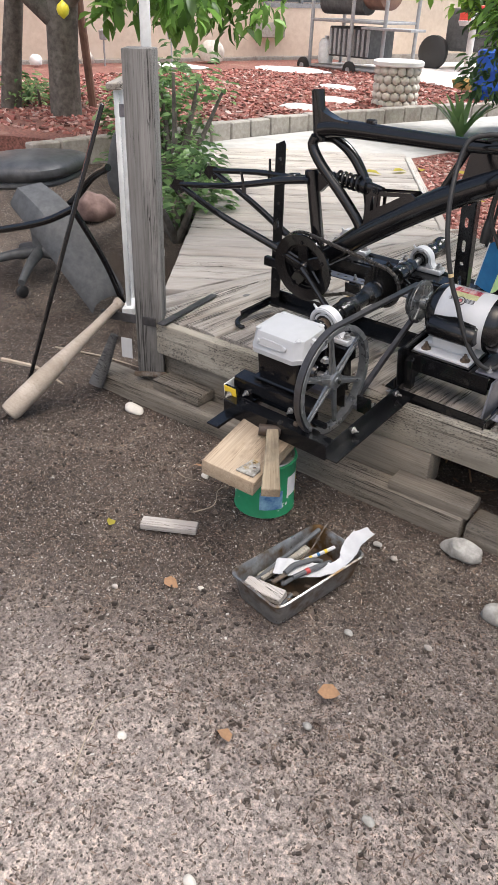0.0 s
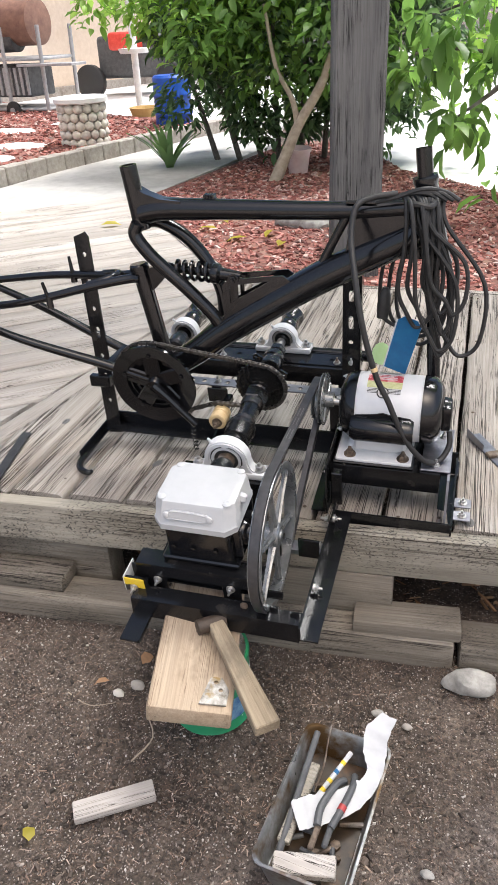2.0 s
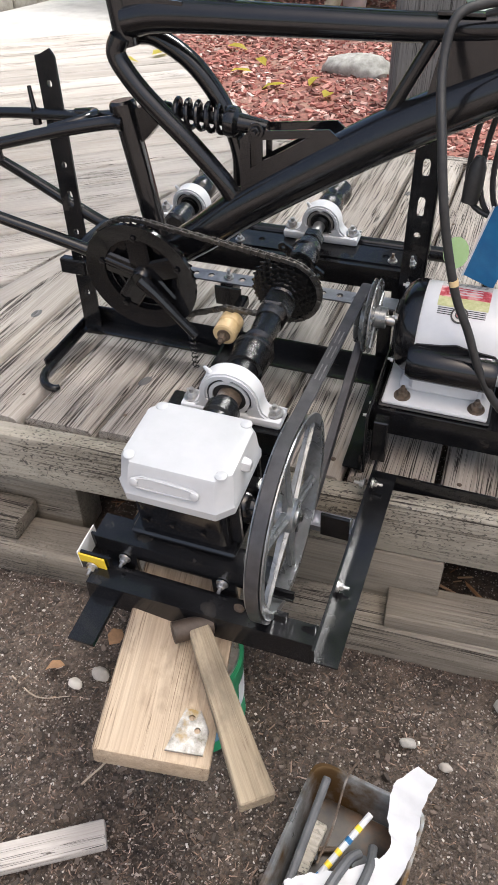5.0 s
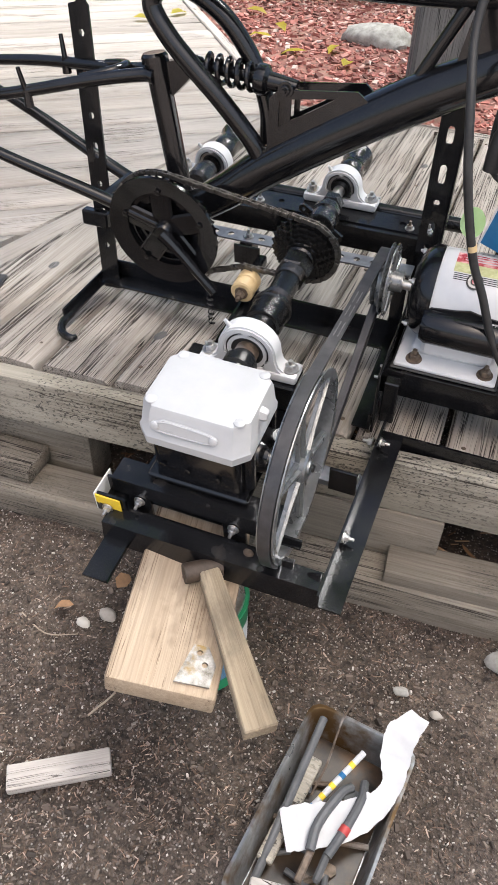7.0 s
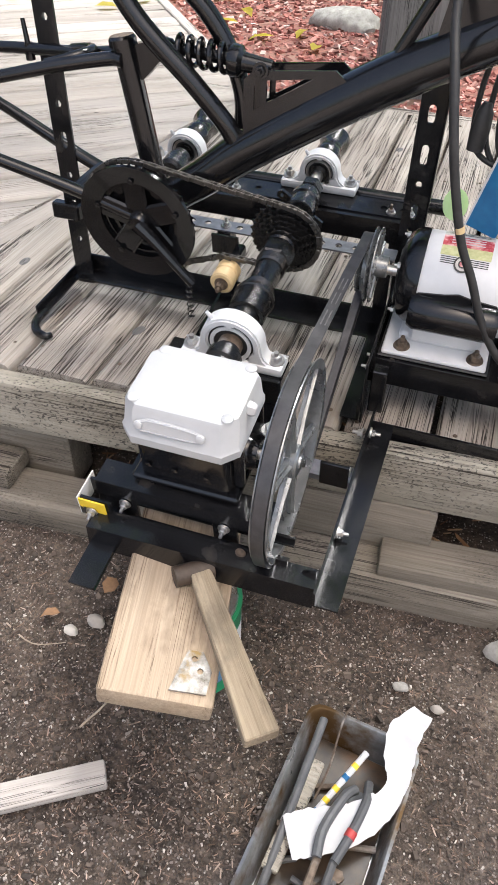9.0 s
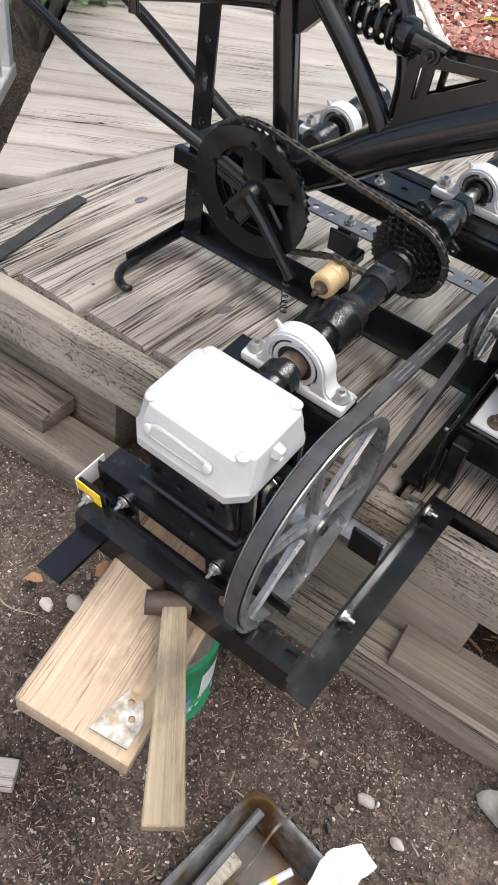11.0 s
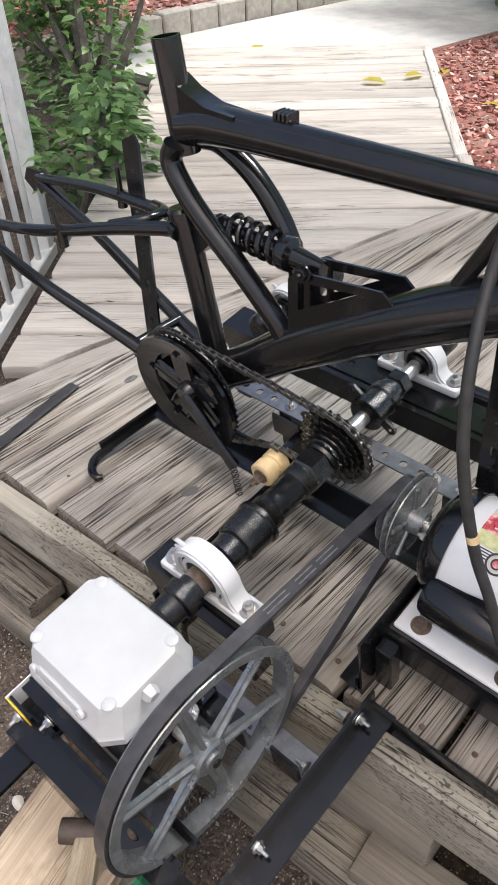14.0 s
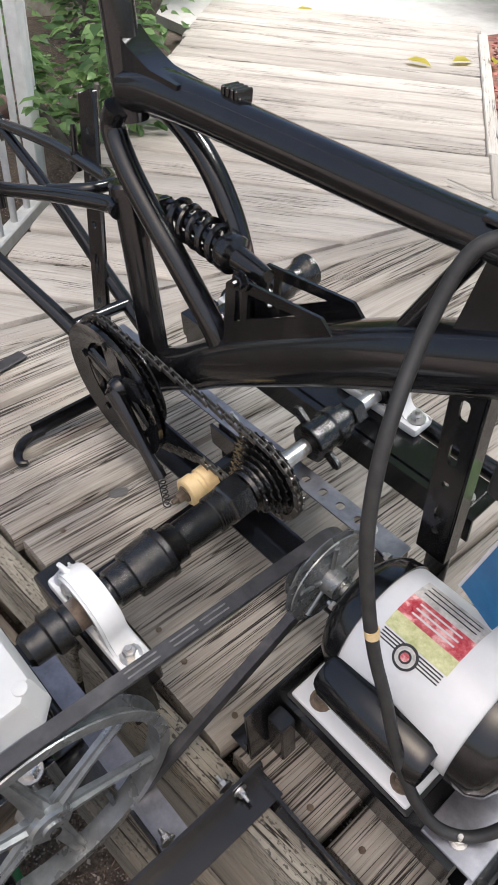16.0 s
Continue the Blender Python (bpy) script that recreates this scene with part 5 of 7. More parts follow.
def build_bike():
    k = thing("bicycle_frame", Matrix.Translation((0.08, 0.26, 0.5)), "black full-suspension bicycle frame without wheels on the machine", "bicycle frame")
    P = lambda n, b, m=black_paint, lab="", par=k, at=WORLD: part(n, b, m, par, lab, at)
    bm = B()
    m = frame_between((0.058, 0.2555, 0.835), (0.043, 0.25, 0.967))
    n = 24
    prof = [(0.0, 0.018), (0.13, 0.018), (0.133, 0.0175), (0.133, 0.0145), (0.05, 0.0145)]
    rg = [[bm.verts.new(m @ Vector((r * math.cos(2 * math.pi * i / n), r * math.sin(2 * math.pi * i / n), z))) for i in range(n)] for z, r in prof]
    for p, q in zip(rg, rg[1:]):
        for i in range(n):
            bm.faces.new((p[i], p[(i + 1) % n], q[(i + 1) % n], q[i]))
    bm.faces.new(rg[0][::-1])
    bm.faces.new(rg[-1])
    P("seat_tube", bm)
    P("top_tube", pipe(B(), [(0.06, 0.256, 0.868), (0.12, 0.258, 0.877), (0.3, 0.262, 0.878), (0.5, 0.266, 0.879), (0.655, 0.27, 0.888)], [0.0245, 0.0235, 0.0205, 0.018, 0.019], 20))
    P("seat_gusset", plate(B(), [(0.053, 0.925), (0.075, 0.912), (0.11, 0.9), (0.155, 0.897), (0.155, 0.885), (0.05, 0.87)], 0.032, Matrix.Translation((0, 0.257, 0))), black_paint)
    P("down_tube", pipe(B(), [(0.085, 0.262, 0.497), (0.115, 0.262, 0.525), (0.165, 0.262, 0.56), (0.25, 0.262, 0.622), (0.452, 0.265, 0.743), (0.655, 0.27, 0.842)], [0.025, 0.029, 0.031, 0.033, 0.034, 0.03], 22))
    P("bow_tube", pipe(B(), [(0.056, 0.238, 0.85), (0.048, 0.236, 0.826), (0.074, 0.235, 0.789), (0.113, 0.237, 0.75), (0.153, 0.241, 0.712), (0.203, 0.248, 0.657), (0.22, 0.252, 0.63)], 0.0148, 16))
    P("bow_tube", pipe(B(), [(0.055, 0.285, 0.845), (0.09, 0.288, 0.842), (0.145, 0.29, 0.81), (0.19, 0.292, 0.755), (0.218, 0.29, 0.69), (0.222, 0.285, 0.63)], 0.0142, 16))
    P("strut", rod(B(), (0.502, 0.262, 0.872), (0.452, 0.262, 0.775), 0.0095))
    P("head_gusset", plate(B(), [(0.515, 0.885), (0.655, 0.905), (0.69, 0.79), (0.61, 0.79), (0.515, 0.775), (0.5, 0.8)], 0.026, Matrix.Translation((0, 0.267, 0))), black_paint)
    bm = B()
    m = frame_between((0.69, 0.276, 0.77), (0.647, 0.272, 0.945))
    lathe(bm, m @ Vector(), m @ Vector((0, 0, 0.18)), [(0, 0.021), (0.03, 0.024), (0.1, 0.022), (0.9, 0.022), (0.96, 0.025), (1, 0.0235)], 24)
    P("head_tube", bm)
    bm = B()
    m = frame_between((0.65, 0.272, 0.93), (0.641, 0.277, 0.996))
    prof = [(0.0, 0.0155), (0.066, 0.0155), (0.066, 0.0128), (0.02, 0.0128)]
    rg = [[bm.verts.new(m @ Vector((r * math.cos(2 * math.pi * i / n), r * math.sin(2 * math.pi * i / n), z))) for i in range(n)] for z, r in prof]
    for p, q in zip(rg, rg[1:]):
        for i in range(n):
            bm.faces.new((p[i], p[(i + 1) % n], q[(i + 1) % n], q[i]))
    bm.faces.new(rg[0][::-1])
    bm.faces.new(rg[-1])
    P("steerer_tube", bm)
    bm = B()
    for i in range(4):
        block(bm, (0.201 + 0.0062 * i, 0.256, 0.894), (0.2055 + 0.0062 * i, 0.278, 0.908), 0.0015)
    block(bm, (0.2, 0.259, 0.888), (0.226, 0.275, 0.902), 0.002)
    P("cable_guide", bm)
    P("shifter_boss", block(B(), (0.5, 0.25, 0.895), (0.56, 0.262, 0.9), 0.001), black_steel)
    # shock mount: two side plates on the down tube
    for y in (0.244, 0.29):
        tri = [(0.238, 0.652), (0.238, 0.728), (0.255, 0.735), (0.385, 0.745), (0.378, 0.736)]
        P("mount_plate", plate(B(), [(0.236, 0.64), (0.236, 0.722), (0.25, 0.735), (0.372, 0.748), (0.392, 0.733), (0.3, 0.68)], 0.004, Matrix.Translation((0, y, 0)), [[(0.252, 0.682), (0.252, 0.72), (0.262, 0.7225), (0.262, 0.687)], [(0.271, 0.694), (0.271, 0.7245), (0.34, 0.734), (0.302, 0.711)]]))
    # shock absorber with its coil
    sh = P("shock_body", lathe(B(), (0.095, 0.267, 0.748), (0.272, 0.267, 0.735), [(0, 0.012), (0.1, 0.012), (0.12, 0.009), (0.62, 0.009), (0.63, 0.021), (0.66, 0.023), (0.72, 0.022), (0.75, 0.014), (0.95, 0.011), (1, 0.01)], 24), black_paint)
    a, b = Vector((0.122, 0.267, 0.746)), Vector((0.208, 0.267, 0.74))
    coil = []
    for i in range(110):
        t = i / 109
        c = a.lerp(b, t)
        th = t * 2 * math.pi * 5.2
        coil.append((c.x + 0.001 * math.sin(th), c.y + 0.0185 * math.cos(th), c.z + 0.0185 * math.sin(th)))
    P("shock_spring", pipe(B(), coil, 0.0042, 8, 1), black_paint, "black coil spring", sh)
    P("pivot_bolt", bolt(B(), (0.262, 0.24, 0.737), (0, -1, 0), 0.008, 0.005), black_steel, "", sh)
    # swing arm
    P("upright_tube", rod(B(), (0.078, 0.26, 0.535), (0.04, 0.254, 0.75), 0.0185, 22))
    P("upright_cap", lathe(B(), (0.0402, 0.254, 0.745), (0.038, 0.254, 0.759), [(0, 0.0215), (0.7, 0.0215), (1, 0.018)], 22))
    P("shock_tab", plate(B(), [(0.045, 0.7), (0.045, 0.745), (0.105, 0.76), (0.105, 0.735), (0.07, 0.7)], 0.02, Matrix.Translation((0, 0.262, 0))))
    for near, y0, z0 in ((True, 0.164, 0.658), (False, 0.317, 0.68)):
        ya = 0.238 if near else 0.274
        yb = 0.205 if near else 0.305
        P("upper_stay", pipe(B(), [(-0.41, y0, z0), (-0.22, y0 + (0.012 if near else -0.006), z0 + 0.024), (-0.06, yb + (0.01 if near else -0.01), 0.715), (0.02, ya, 0.728), (0.045, ya, 0.728)], [0.0085, 0.0095, 0.0105, 0.011], 14))
        P("lower_stay", pipe(B(), [(-0.408, y0, z0 - 0.006), (-0.25, y0 + (0.01 if near else -0.004), z0 - 0.066), (-0.06, yb, 0.53), (0.065, yb + (0.01 if near else -0.01), 0.492)], [0.0085, 0.01, 0.0115, 0.012], 14))
        bm = B()
        plate(bm, [(-0.455, z0 - 0.012), (-0.44, z0 + 0.012), (-0.4, z0 + 0.014), (-0.385, z0 - 0.014), (-0.41, z0 - 0.03), (-0.42, z0 - 0.012), (-0.43, z0 - 0.03)], 0.006, Matrix.Translation((0, y0, 0)))
        P("dropout", bm)
        xb = -0.16
        P("brake_boss", rod(B(), (xb, y0 + (0.02 if near else -0.012), z0 + 0.03), (xb - 0.006, y0 + (0.014 if near else -0.008), z0 + 0.072), 0.0048, 10, 0.0035))
        P("brake_boss_foot", lathe(B(), (xb + 0.001, y0 + (0.02 if near else -0.012), z0 + 0.012), (xb, y0 + (0.02 if near else -0.012), z0 + 0.038), [(0, 0.008), (1, 0.007)], 12))
    P("stay_bridge", pipe(B(), [(-0.075, 0.214, 0.716), (-0.03, 0.235, 0.728), (-0.02, 0.257, 0.73), (-0.03, 0.28, 0.728), (-0.075, 0.3, 0.718)], 0.008, 12))
    P("lower_bridge", rod(B(), (-0.05, 0.207, 0.527), (-0.05, 0.303, 0.529), 0.009))
    P("pivot_block", block(B(), (-0.14, 0.265, 0.435), (-0.085, 0.285, 0.465), 0.003), black_steel)


build_bike()


def build_crank():
    """Chainset with guard, crank arm and chain, in the machine's frame."""
    c = Vector((0.067, 0.238, 0.188))
    s = thing("chainset", TIP @ Matrix.Translation(c), "black triple chainset with round guard and crank arm", "chainset")
    P = lambda n, b, m=black_paint, lab="", par=s: part(n, b, m, par, lab, TIP)

    def toothed(v, R, teeth, inner, t=0.0025, cut=5):
        out = []
        for k in range(teeth):
            for f, r in ((0.0, R - 0.005), (0.3, R - 0.003), (0.42, R), (0.58, R), (0.7, R - 0.003)):
                a = 2 * math.pi * (k + f) / teeth
                out.append((r * math.cos(a), r * math.sin(a)))
        return plate(B(), out, t, Matrix.Translation((c.x, v, c.z)), [ring_pts(0, 0, inner, n=30)])
    # guard ring, dished
    bm = B()
    n = 48
    prof = [(-0.006, 0.102), (0.0, 0.1025), (0.002, 0.1), (0.004, 0.072), (0.002, 0.07), (-0.002, 0.088)]
    rg = [[bm.verts.new((c.x + r * math.cos(2 * math.pi * i / n), c.y + y - 0.006, c.z + r * math.sin(2 * math.pi * i / n))) for i in range(n)] for y, r in prof]
    for j in range(len(rg)):
        p, q = rg[j], rg[(j + 1) % len(rg)]
        for i in range(n):
            bm.faces.new((p[i], p[(i + 1) % n], q[(i + 1) % n], q[i]))
    P("chain_guard", bm, black_paint, "black round chain guard")
    P("chainring", toothed(c.y + 0.004, 0.099, 48, 0.062))
    P("chainring", toothed(c.y + 0.011, 0.08, 38, 0.05))
    P("chainring", toothed(c.y + 0.018, 0.066, 28, 0.034))
    for k in range(5):
        a = math.radians(20 + 72 * k)
        d = Vector((math.cos(a), 0, math.sin(a)))
        P("spider_arm", block(B(), (-0.022, -0.004, 0.01), (0.019, 0.004, 0.078), 0.004, Matrix.Translation(c + Vector((0, 0.002, 0))) @ pose(0, 0, 0, 0, 90 - math.degrees(a), 0)))
        P("chainring_bolt", bolt(B(), c + d * 0.074 + Vector((0, -0.004, 0)), (0, -1, 0), 0.0055, 0.003, False, 0), black_steel)
    P("ring_web", plate(B(), ring_pts(0, 0, 0.074, n=36), 0.003, Matrix.Translation((c.x, c.y + 0.021, c.z)), [ring_pts(0.05 * math.cos(math.radians(56 + 72 * k)), 0.05 * math.sin(math.radians(56 + 72 * k)), 0.0105, 0.0085, 10) for k in range(5)]), black_iron)
    P("crank_boss", lathe(B(), c + Vector((0, -0.014, 0)), c + Vector((0, 0.02, 0)), [(0, 0.012), (0.15, 0.016), (1, 0.022)], 22))
    P("bottom_bracket", lathe(B(), c + Vector((0.006, 0.016, 0)), c + Vector((0.006, 0.09, 0.0)), [(0, 0.02), (0.1, 0.0235), (0.9, 0.0235), (1, 0.02)], 24))
    arm = B()
    pipe(arm, [c + Vector((0, -0.012, 0)), c + Vector((0.028, -0.014, -0.026)), c + Vector((0.07, -0.018, -0.07)), c + Vector((0.096, -0.02, -0.096))], [0.013, 0.0105, 0.0085, 0.0095], 10)
    P("crank_arm", arm)
    # the chain: upper and lower runs round both wheels
    a, b = Vector((c.x, 0.247, c.z)), Vector((0.309, 0.283, 0.169))
    Ra, Rb = 0.1015, 0.06
    chain = thing("chain", TIP @ Matrix.Translation((0.2, 0.26, 0.2)), "oily dark roller chain from chainset to sprockets", "chain")
    pts = []
    L = math.hypot(b.x - a.x, b.z - a.z)
    base = math.atan2(b.z - a.z, b.x - a.x)
    off = math.acos((Ra - Rb) / L)
    up0 = (a.x + Ra * math.cos(base + off), a.z + Ra * math.sin(base + off))
    up1 = (b.x + Rb * math.cos(base + off), b.z + Rb * math.sin(base + off))
    route = []
    for i in range(17):
        t = base + off + (math.pi * 0.75) * (1 - i / 16)
        route.append((a.x + Ra * math.cos(t), a.y, a.z + Ra * math.sin(t)))
    for i in range(1, 8):
        f = i / 8
        route.append((up0[0] * (1 - f) + up1[0] * f, a.y * (1 - f) + b.y * f, up0[1] * (1 - f) + up1[1] * f))
    for i in range(17):
        t = base + off - (2 * off * 1.02) * i / 16
        route.append((b.x + Rb * math.cos(t), b.y, b.z + Rb * math.sin(t)))
    low = (0.205, 0.262, 0.128)
    e0 = Vector(route[-1])
    for i in range(1, 6):
        route.append(tuple(e0.lerp(Vector(low), i / 5)))
    e1 = Vector((a.x + Ra * math.cos(base - off), a.y, a.z + Ra * math.sin(base - off)))
    for i in range(1, 5):
        route.append(tuple(Vector(low).lerp(e1, i / 4)))
    # links at even spacing
    line = [Vector(p) for p in route]
    pitch, acc, nodes = 0.0127 / 1.0, 0.0, [line[0]]
    for p, q in zip(line, line[1:]):
        seg = (q - p).length
        d = acc
        while d + 1e-9 < seg:
            if d > 0:
                nodes.append(p + (q - p) * (d / seg))
            d += pitch
        acc = d - seg
    kinds = []
    for yy in (0.0024, 0.0036):
        bm = B()
        for sy in (-1, 1):
            block(bm, (-0.0098, sy * yy - 0.0006, -0.0042), (0.0098, sy * yy + 0.0006, 0.0042), 0.0012)
        for x in (-0.0063, 0.0063):
            lathe(bm, (x, -yy - 0.001, 0), (x, yy + 0.001, 0), [(0, 0.003), (1, 0.003)], 8)
        finish(bm)
        me = bpy.data.meshes.new("link")
        bm.to_mesh(me)
        bm.free()
        me.materials.append(rusty_chain)
        kinds.append(me)
    for i, (p, q) in enumerate(zip(nodes, nodes[1:])):
        dd = q - p
        ob = new("link", kinds[i % 2])
        ob.parent = chain
        ob.matrix_parent_inverse = placed[chain.name].inverted()
        ob.matrix_basis = TIP @ Matrix.Translation((p + q) / 2) @ pose(0, 0, 0, 0, -math.degrees(math.atan2(dd.z, dd.x)), 0)


rusty_chain = surface("oily_chain_steel", (0.06, 0.056, 0.05), (0.2, 0.19, 0.175), 120, 0.3, metal=0.8, bump=0.2)
build_crank()


def build_cord():
    """Coiled mains cord tied to the frame, with one loose end down to the motor."""
    cord = thing("power_cord", Matrix.Translation((0.64, 0.23, 0.92)), "long black rubber power cord coiled over the frame", "power cord")
    rnd = random.Random(21)
    for k in range(9):
        x = 0.625 + 0.006 * k + rnd.uniform(-0.006, 0.006)
        bot = 0.60 + rnd.uniform(-0.03, 0.1)
        sp = 0.028 + rnd.uniform(-0.008, 0.03)
        y = 0.225 + rnd.uniform(-0.025, 0.012)
        lean = 0.055 + rnd.uniform(-0.035, 0.03)
        pts = [(x - 0.012, y + 0.035, 0.912), (x, y, 0.9), (x - sp * 0.2 + lean * 0.3, y - 0.012, 0.82), (x - sp * 0.7 + lean * 0.7, y - 0.006, (0.9 + bot) / 2 - 0.04), (x - sp * 0.5 + lean, y, bot + 0.03), (x + lean, y + 0.004, bot), (x + sp * 0.6 + lean, y + 0.006, bot + 0.035), (x + sp * 0.8 + lean * 0.8, y + 0.012, (0.9 + bot) / 2), (x + 0.02, y + 0.012, 0.86), (x + 0.008, y + 0.032, 0.912)]
        part("cord_loop", pipe(B(), pts, 0.0044, 8, 6), black_rubber, cord)
    for k in range(4):
        y = 0.225 - 0.004 * k
        x = 0.56 + 0.012 * k
        part("cord_loop", pipe(B(), [(x, 0.235, 0.902 + 0.003 * k), (x + 0.05, 0.24, 0.915 + 0.004 * k), (x + 0.09, 0.24 + 0.005 * k, 0.92), (x + 0.12, 0.25, 0.905)], 0.0044, 8, 6), black_rubber, cord)
    part("cord_wrap", pipe(B(), [(0.622, 0.225, 0.9), (0.64, 0.21, 0.905), (0.665, 0.215, 0.9), (0.67, 0.25, 0.905), (0.65, 0.29, 0.91), (0.625, 0.27, 0.908), (0.622, 0.225, 0.9)], 0.006, 8, 6), black_rubber, cord)
    for off in (0.0, 0.018, 0.035):
        part("cord_loop", pipe(B(), [(0.59 + off, 0.29, 0.83), (0.57 + off, 0.3, 0.74), (0.575 + off, 0.29, 0.66), (0.62 + off, 0.28, 0.635 - off), (0.68 + off * 0.5, 0.275, 0.64), (0.71, 0.28, 0.72), (0.69, 0.29, 0.82)], 0.0042, 8, 6), black_rubber, cord)
    loose = [(0.6, 0.24, 0.918), (0.555, 0.222, 0.914), (0.528, 0.2, 0.9), (0.525, 0.172, 0.85), (0.541, 0.128, 0.787), (0.556, 0.108, 0.721), (0.571, 0.104, 0.662), (0.593, 0.105, 0.593), (0.617, 0.106, 0.544), (0.642, 0.108, 0.485), (0.672, 0.112, 0.435), (0.7, 0.122, 0.405), (0.725, 0.14, 0.4), (0.742, 0.16, 0.425), (0.74, 0.172, 0.455)]
    part("loose_cord", pipe(B(), loose, 0.006, 12, 7), black_rubber, cord)
    part("cord_band", lathe(B(), (0.5855, 0.1045, 0.617), (0.588, 0.1047, 0.609), [(0, 0.0066), (1, 0.0066)], 14), nylon, cord, "ochre tape band")
    part("plug", lathe(B(), (0.582, 0.285, 0.72), (0.578, 0.28, 0.655), [(0, 0.006), (0.2, 0.012), (0.6, 0.014), (1, 0.012)], 14), black_rubber, cord, "black moulded plug")
    tag = thing("hang_tag", Matrix.Translation((0.64, 0.235, 0.62)), "blue cardboard tag hanging on the cord", "tag")
    part("card", plate(B(), [(-0.021, -0.05), (0.019, -0.05), (0.021, 0.045), (0.012, 0.055), (-0.012, 0.055), (-0.021, 0.045)], 0.002, pose(0.628, 0.232, 0.612, 5, 14, -12) @ Matrix.Scale(1.22, 4)), blue_card, tag)
    part("card_edge", plate(B(), [(-0.023, -0.052), (-0.0205, -0.052), (-0.0205, 0.045), (-0.023, 0.045)], 0.003, pose(0.628, 0.232, 0.612, 5, 14, -12) @ Matrix.Scale(1.22, 4)), paper, tag, "white worn edge")
    part("string", pipe(B(), [(0.65, 0.235, 0.672), (0.656, 0.25, 0.7), (0.655, 0.262, 0.75)], 0.0012, 6, 4), black_rubber, tag)
    single("paper_slip", plate(B(), ring_pts(0, 0, 0.022, 0.027, 14), 0.001, pose(0.564, 0.42, 0.512, -22, 0, 12)), lime_card, "lime green paper slip beside the post", "paper")


build_cord()
# ---- things on the ground before the deck ----


def build_tray():
    m = pose(0.604, -0.456, 0.0, 0, 0, -7)
    t = thing("metal_tray", m, "grey metal trough on the soil holding tools and scrap", "tray")
    bm = B()
    hx, hy, z0, z1 = 0.079, 0.142, 0.006, 0.07

    def ring(k, z, r=0.02):
        pts = []
        for sx, sy, a0 in ((1, 1, 0), (-1, 1, 90), (-1, -1, 180), (1, -1, 270)):
            for a in (0, 30, 60, 90):
                t0 = math.radians(a0 + a)
                pts.append(((hx + k - r) * sx + r * math.cos(t0), (hy + k - r) * sy + r * math.sin(t0), z))
        return [bm.verts.new(p) for p in pts]
    rs = [ring(-0.016, z0), ring(-0.013, z0 - 0.003), ring(-0.002, z1 - 0.005), ring(0.0015, z1 - 0.004), ring(0.002, z1), ring(-0.002, z1 + 0.0015), ring(-0.004, z1 - 0.001), ring(-0.0155, z0 + 0.003)]
    for p, q in zip(rs[1:], rs[2:]):
        for i in range(16):
            bm.faces.new((p[i], p[(i + 1) % 16], q[(i + 1) % 16], q[i]))
    bm.faces.new(rs[1][::-1])
    bm.faces.new(rs[-1])
    bmesh.ops.delete(bm, geom=rs[0], context="VERTS")
    part("pan", bm, zinc, t, at=m)
    # floor sheet: rust stains, plus the tray's inner shade as dark colour
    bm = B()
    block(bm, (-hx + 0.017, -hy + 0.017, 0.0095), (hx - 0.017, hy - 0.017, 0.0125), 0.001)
    part("floor_stain", bm, tray_inside, t, "rusty stained bottom with the tray's shade painted in", m)

    def loose(name, bm, mat, label, cat):
        return single(name, bm, mat, label, cat, at=m)
    z = 0.017
    loose("steel_bar", rod(B(), (-0.05, -0.1, z + 0.012), (-0.056, 0.125, 0.07), 0.006, 10), grey_plastic, "dull grey bar leaning in the tray", "bar")
    loose("wooden_batten", block(B(), (-0.075, -0.011, -0.006), (0.075, 0.011, 0.006), 0.002, Matrix.Translation((-0.047, 0.0, 0.04)) @ pose(0, 0, 0, 0, -6, 88)), beam_wood, "thin brown slat along the tray's side", "wood")
    loose("wire", pipe(B(), [(-0.03, 0.03, z + 0.02), (-0.026, 0.07, 0.06), (-0.028, 0.115, 0.105), (-0.02, 0.14, 0.125)], 0.0017, 6, 4), rusty_steel, "thin rusty wire sticking up", "wire")
    # plastic ruler-like printed stick, tool handles, paper
    st = thing("printed_stick", m @ Matrix.Translation((-0.01, 0.03, 0.05)), "white printed paper stick with coloured dots", "stick")
    a, b = Vector((-0.035, -0.02, 0.034)), Vector((0.014, 0.105, 0.07))
    part("stick", rod(B(), a, b, 0.0045, 10), paper, st, at=m)
    for k in range(6):
        c = a.lerp(b, 0.1 + 0.14 * k)
        part("dot", lathe(B(), c, c + (b - a) * 0.05, [(0, 0.0048), (1, 0.0048)], 10), (yellow_paint, blue_card, yellow_paint)[k % 3], st, at=m)
    pl = thing("pliers", m @ Matrix.Translation((0.012, 0.0, z)), "old pliers with grey rubber grips", "pliers")
    part("handle", pipe(B(), [(0.0, -0.045, 0.064), (-0.004, -0.01, 0.066), (0.006, 0.04, 0.06), (0.016, 0.06, 0.05)], 0.0065, 10), grey_plastic, pl, at=m)
    part("handle", pipe(B(), [(0.022, -0.04, 0.063), (0.03, 0.0, 0.067), (0.034, 0.045, 0.062), (0.03, 0.075, 0.05)], 0.0062, 10), grey_plastic, pl, at=m)
    part("jaw", block(B(), (-0.004, -0.085, 0.056), (0.006, -0.04, 0.064), 0.002), rusty_steel, pl, at=m)
    part("jaw", block(B(), (0.016, -0.075, 0.056), (0.026, -0.035, 0.065), 0.003), cart_dark, pl, at=m)
    red_band = surface("red_tape", (0.35, 0.03, 0.03), (0.45, 0.06, 0.05), 40, 0.5, bump=0.05)
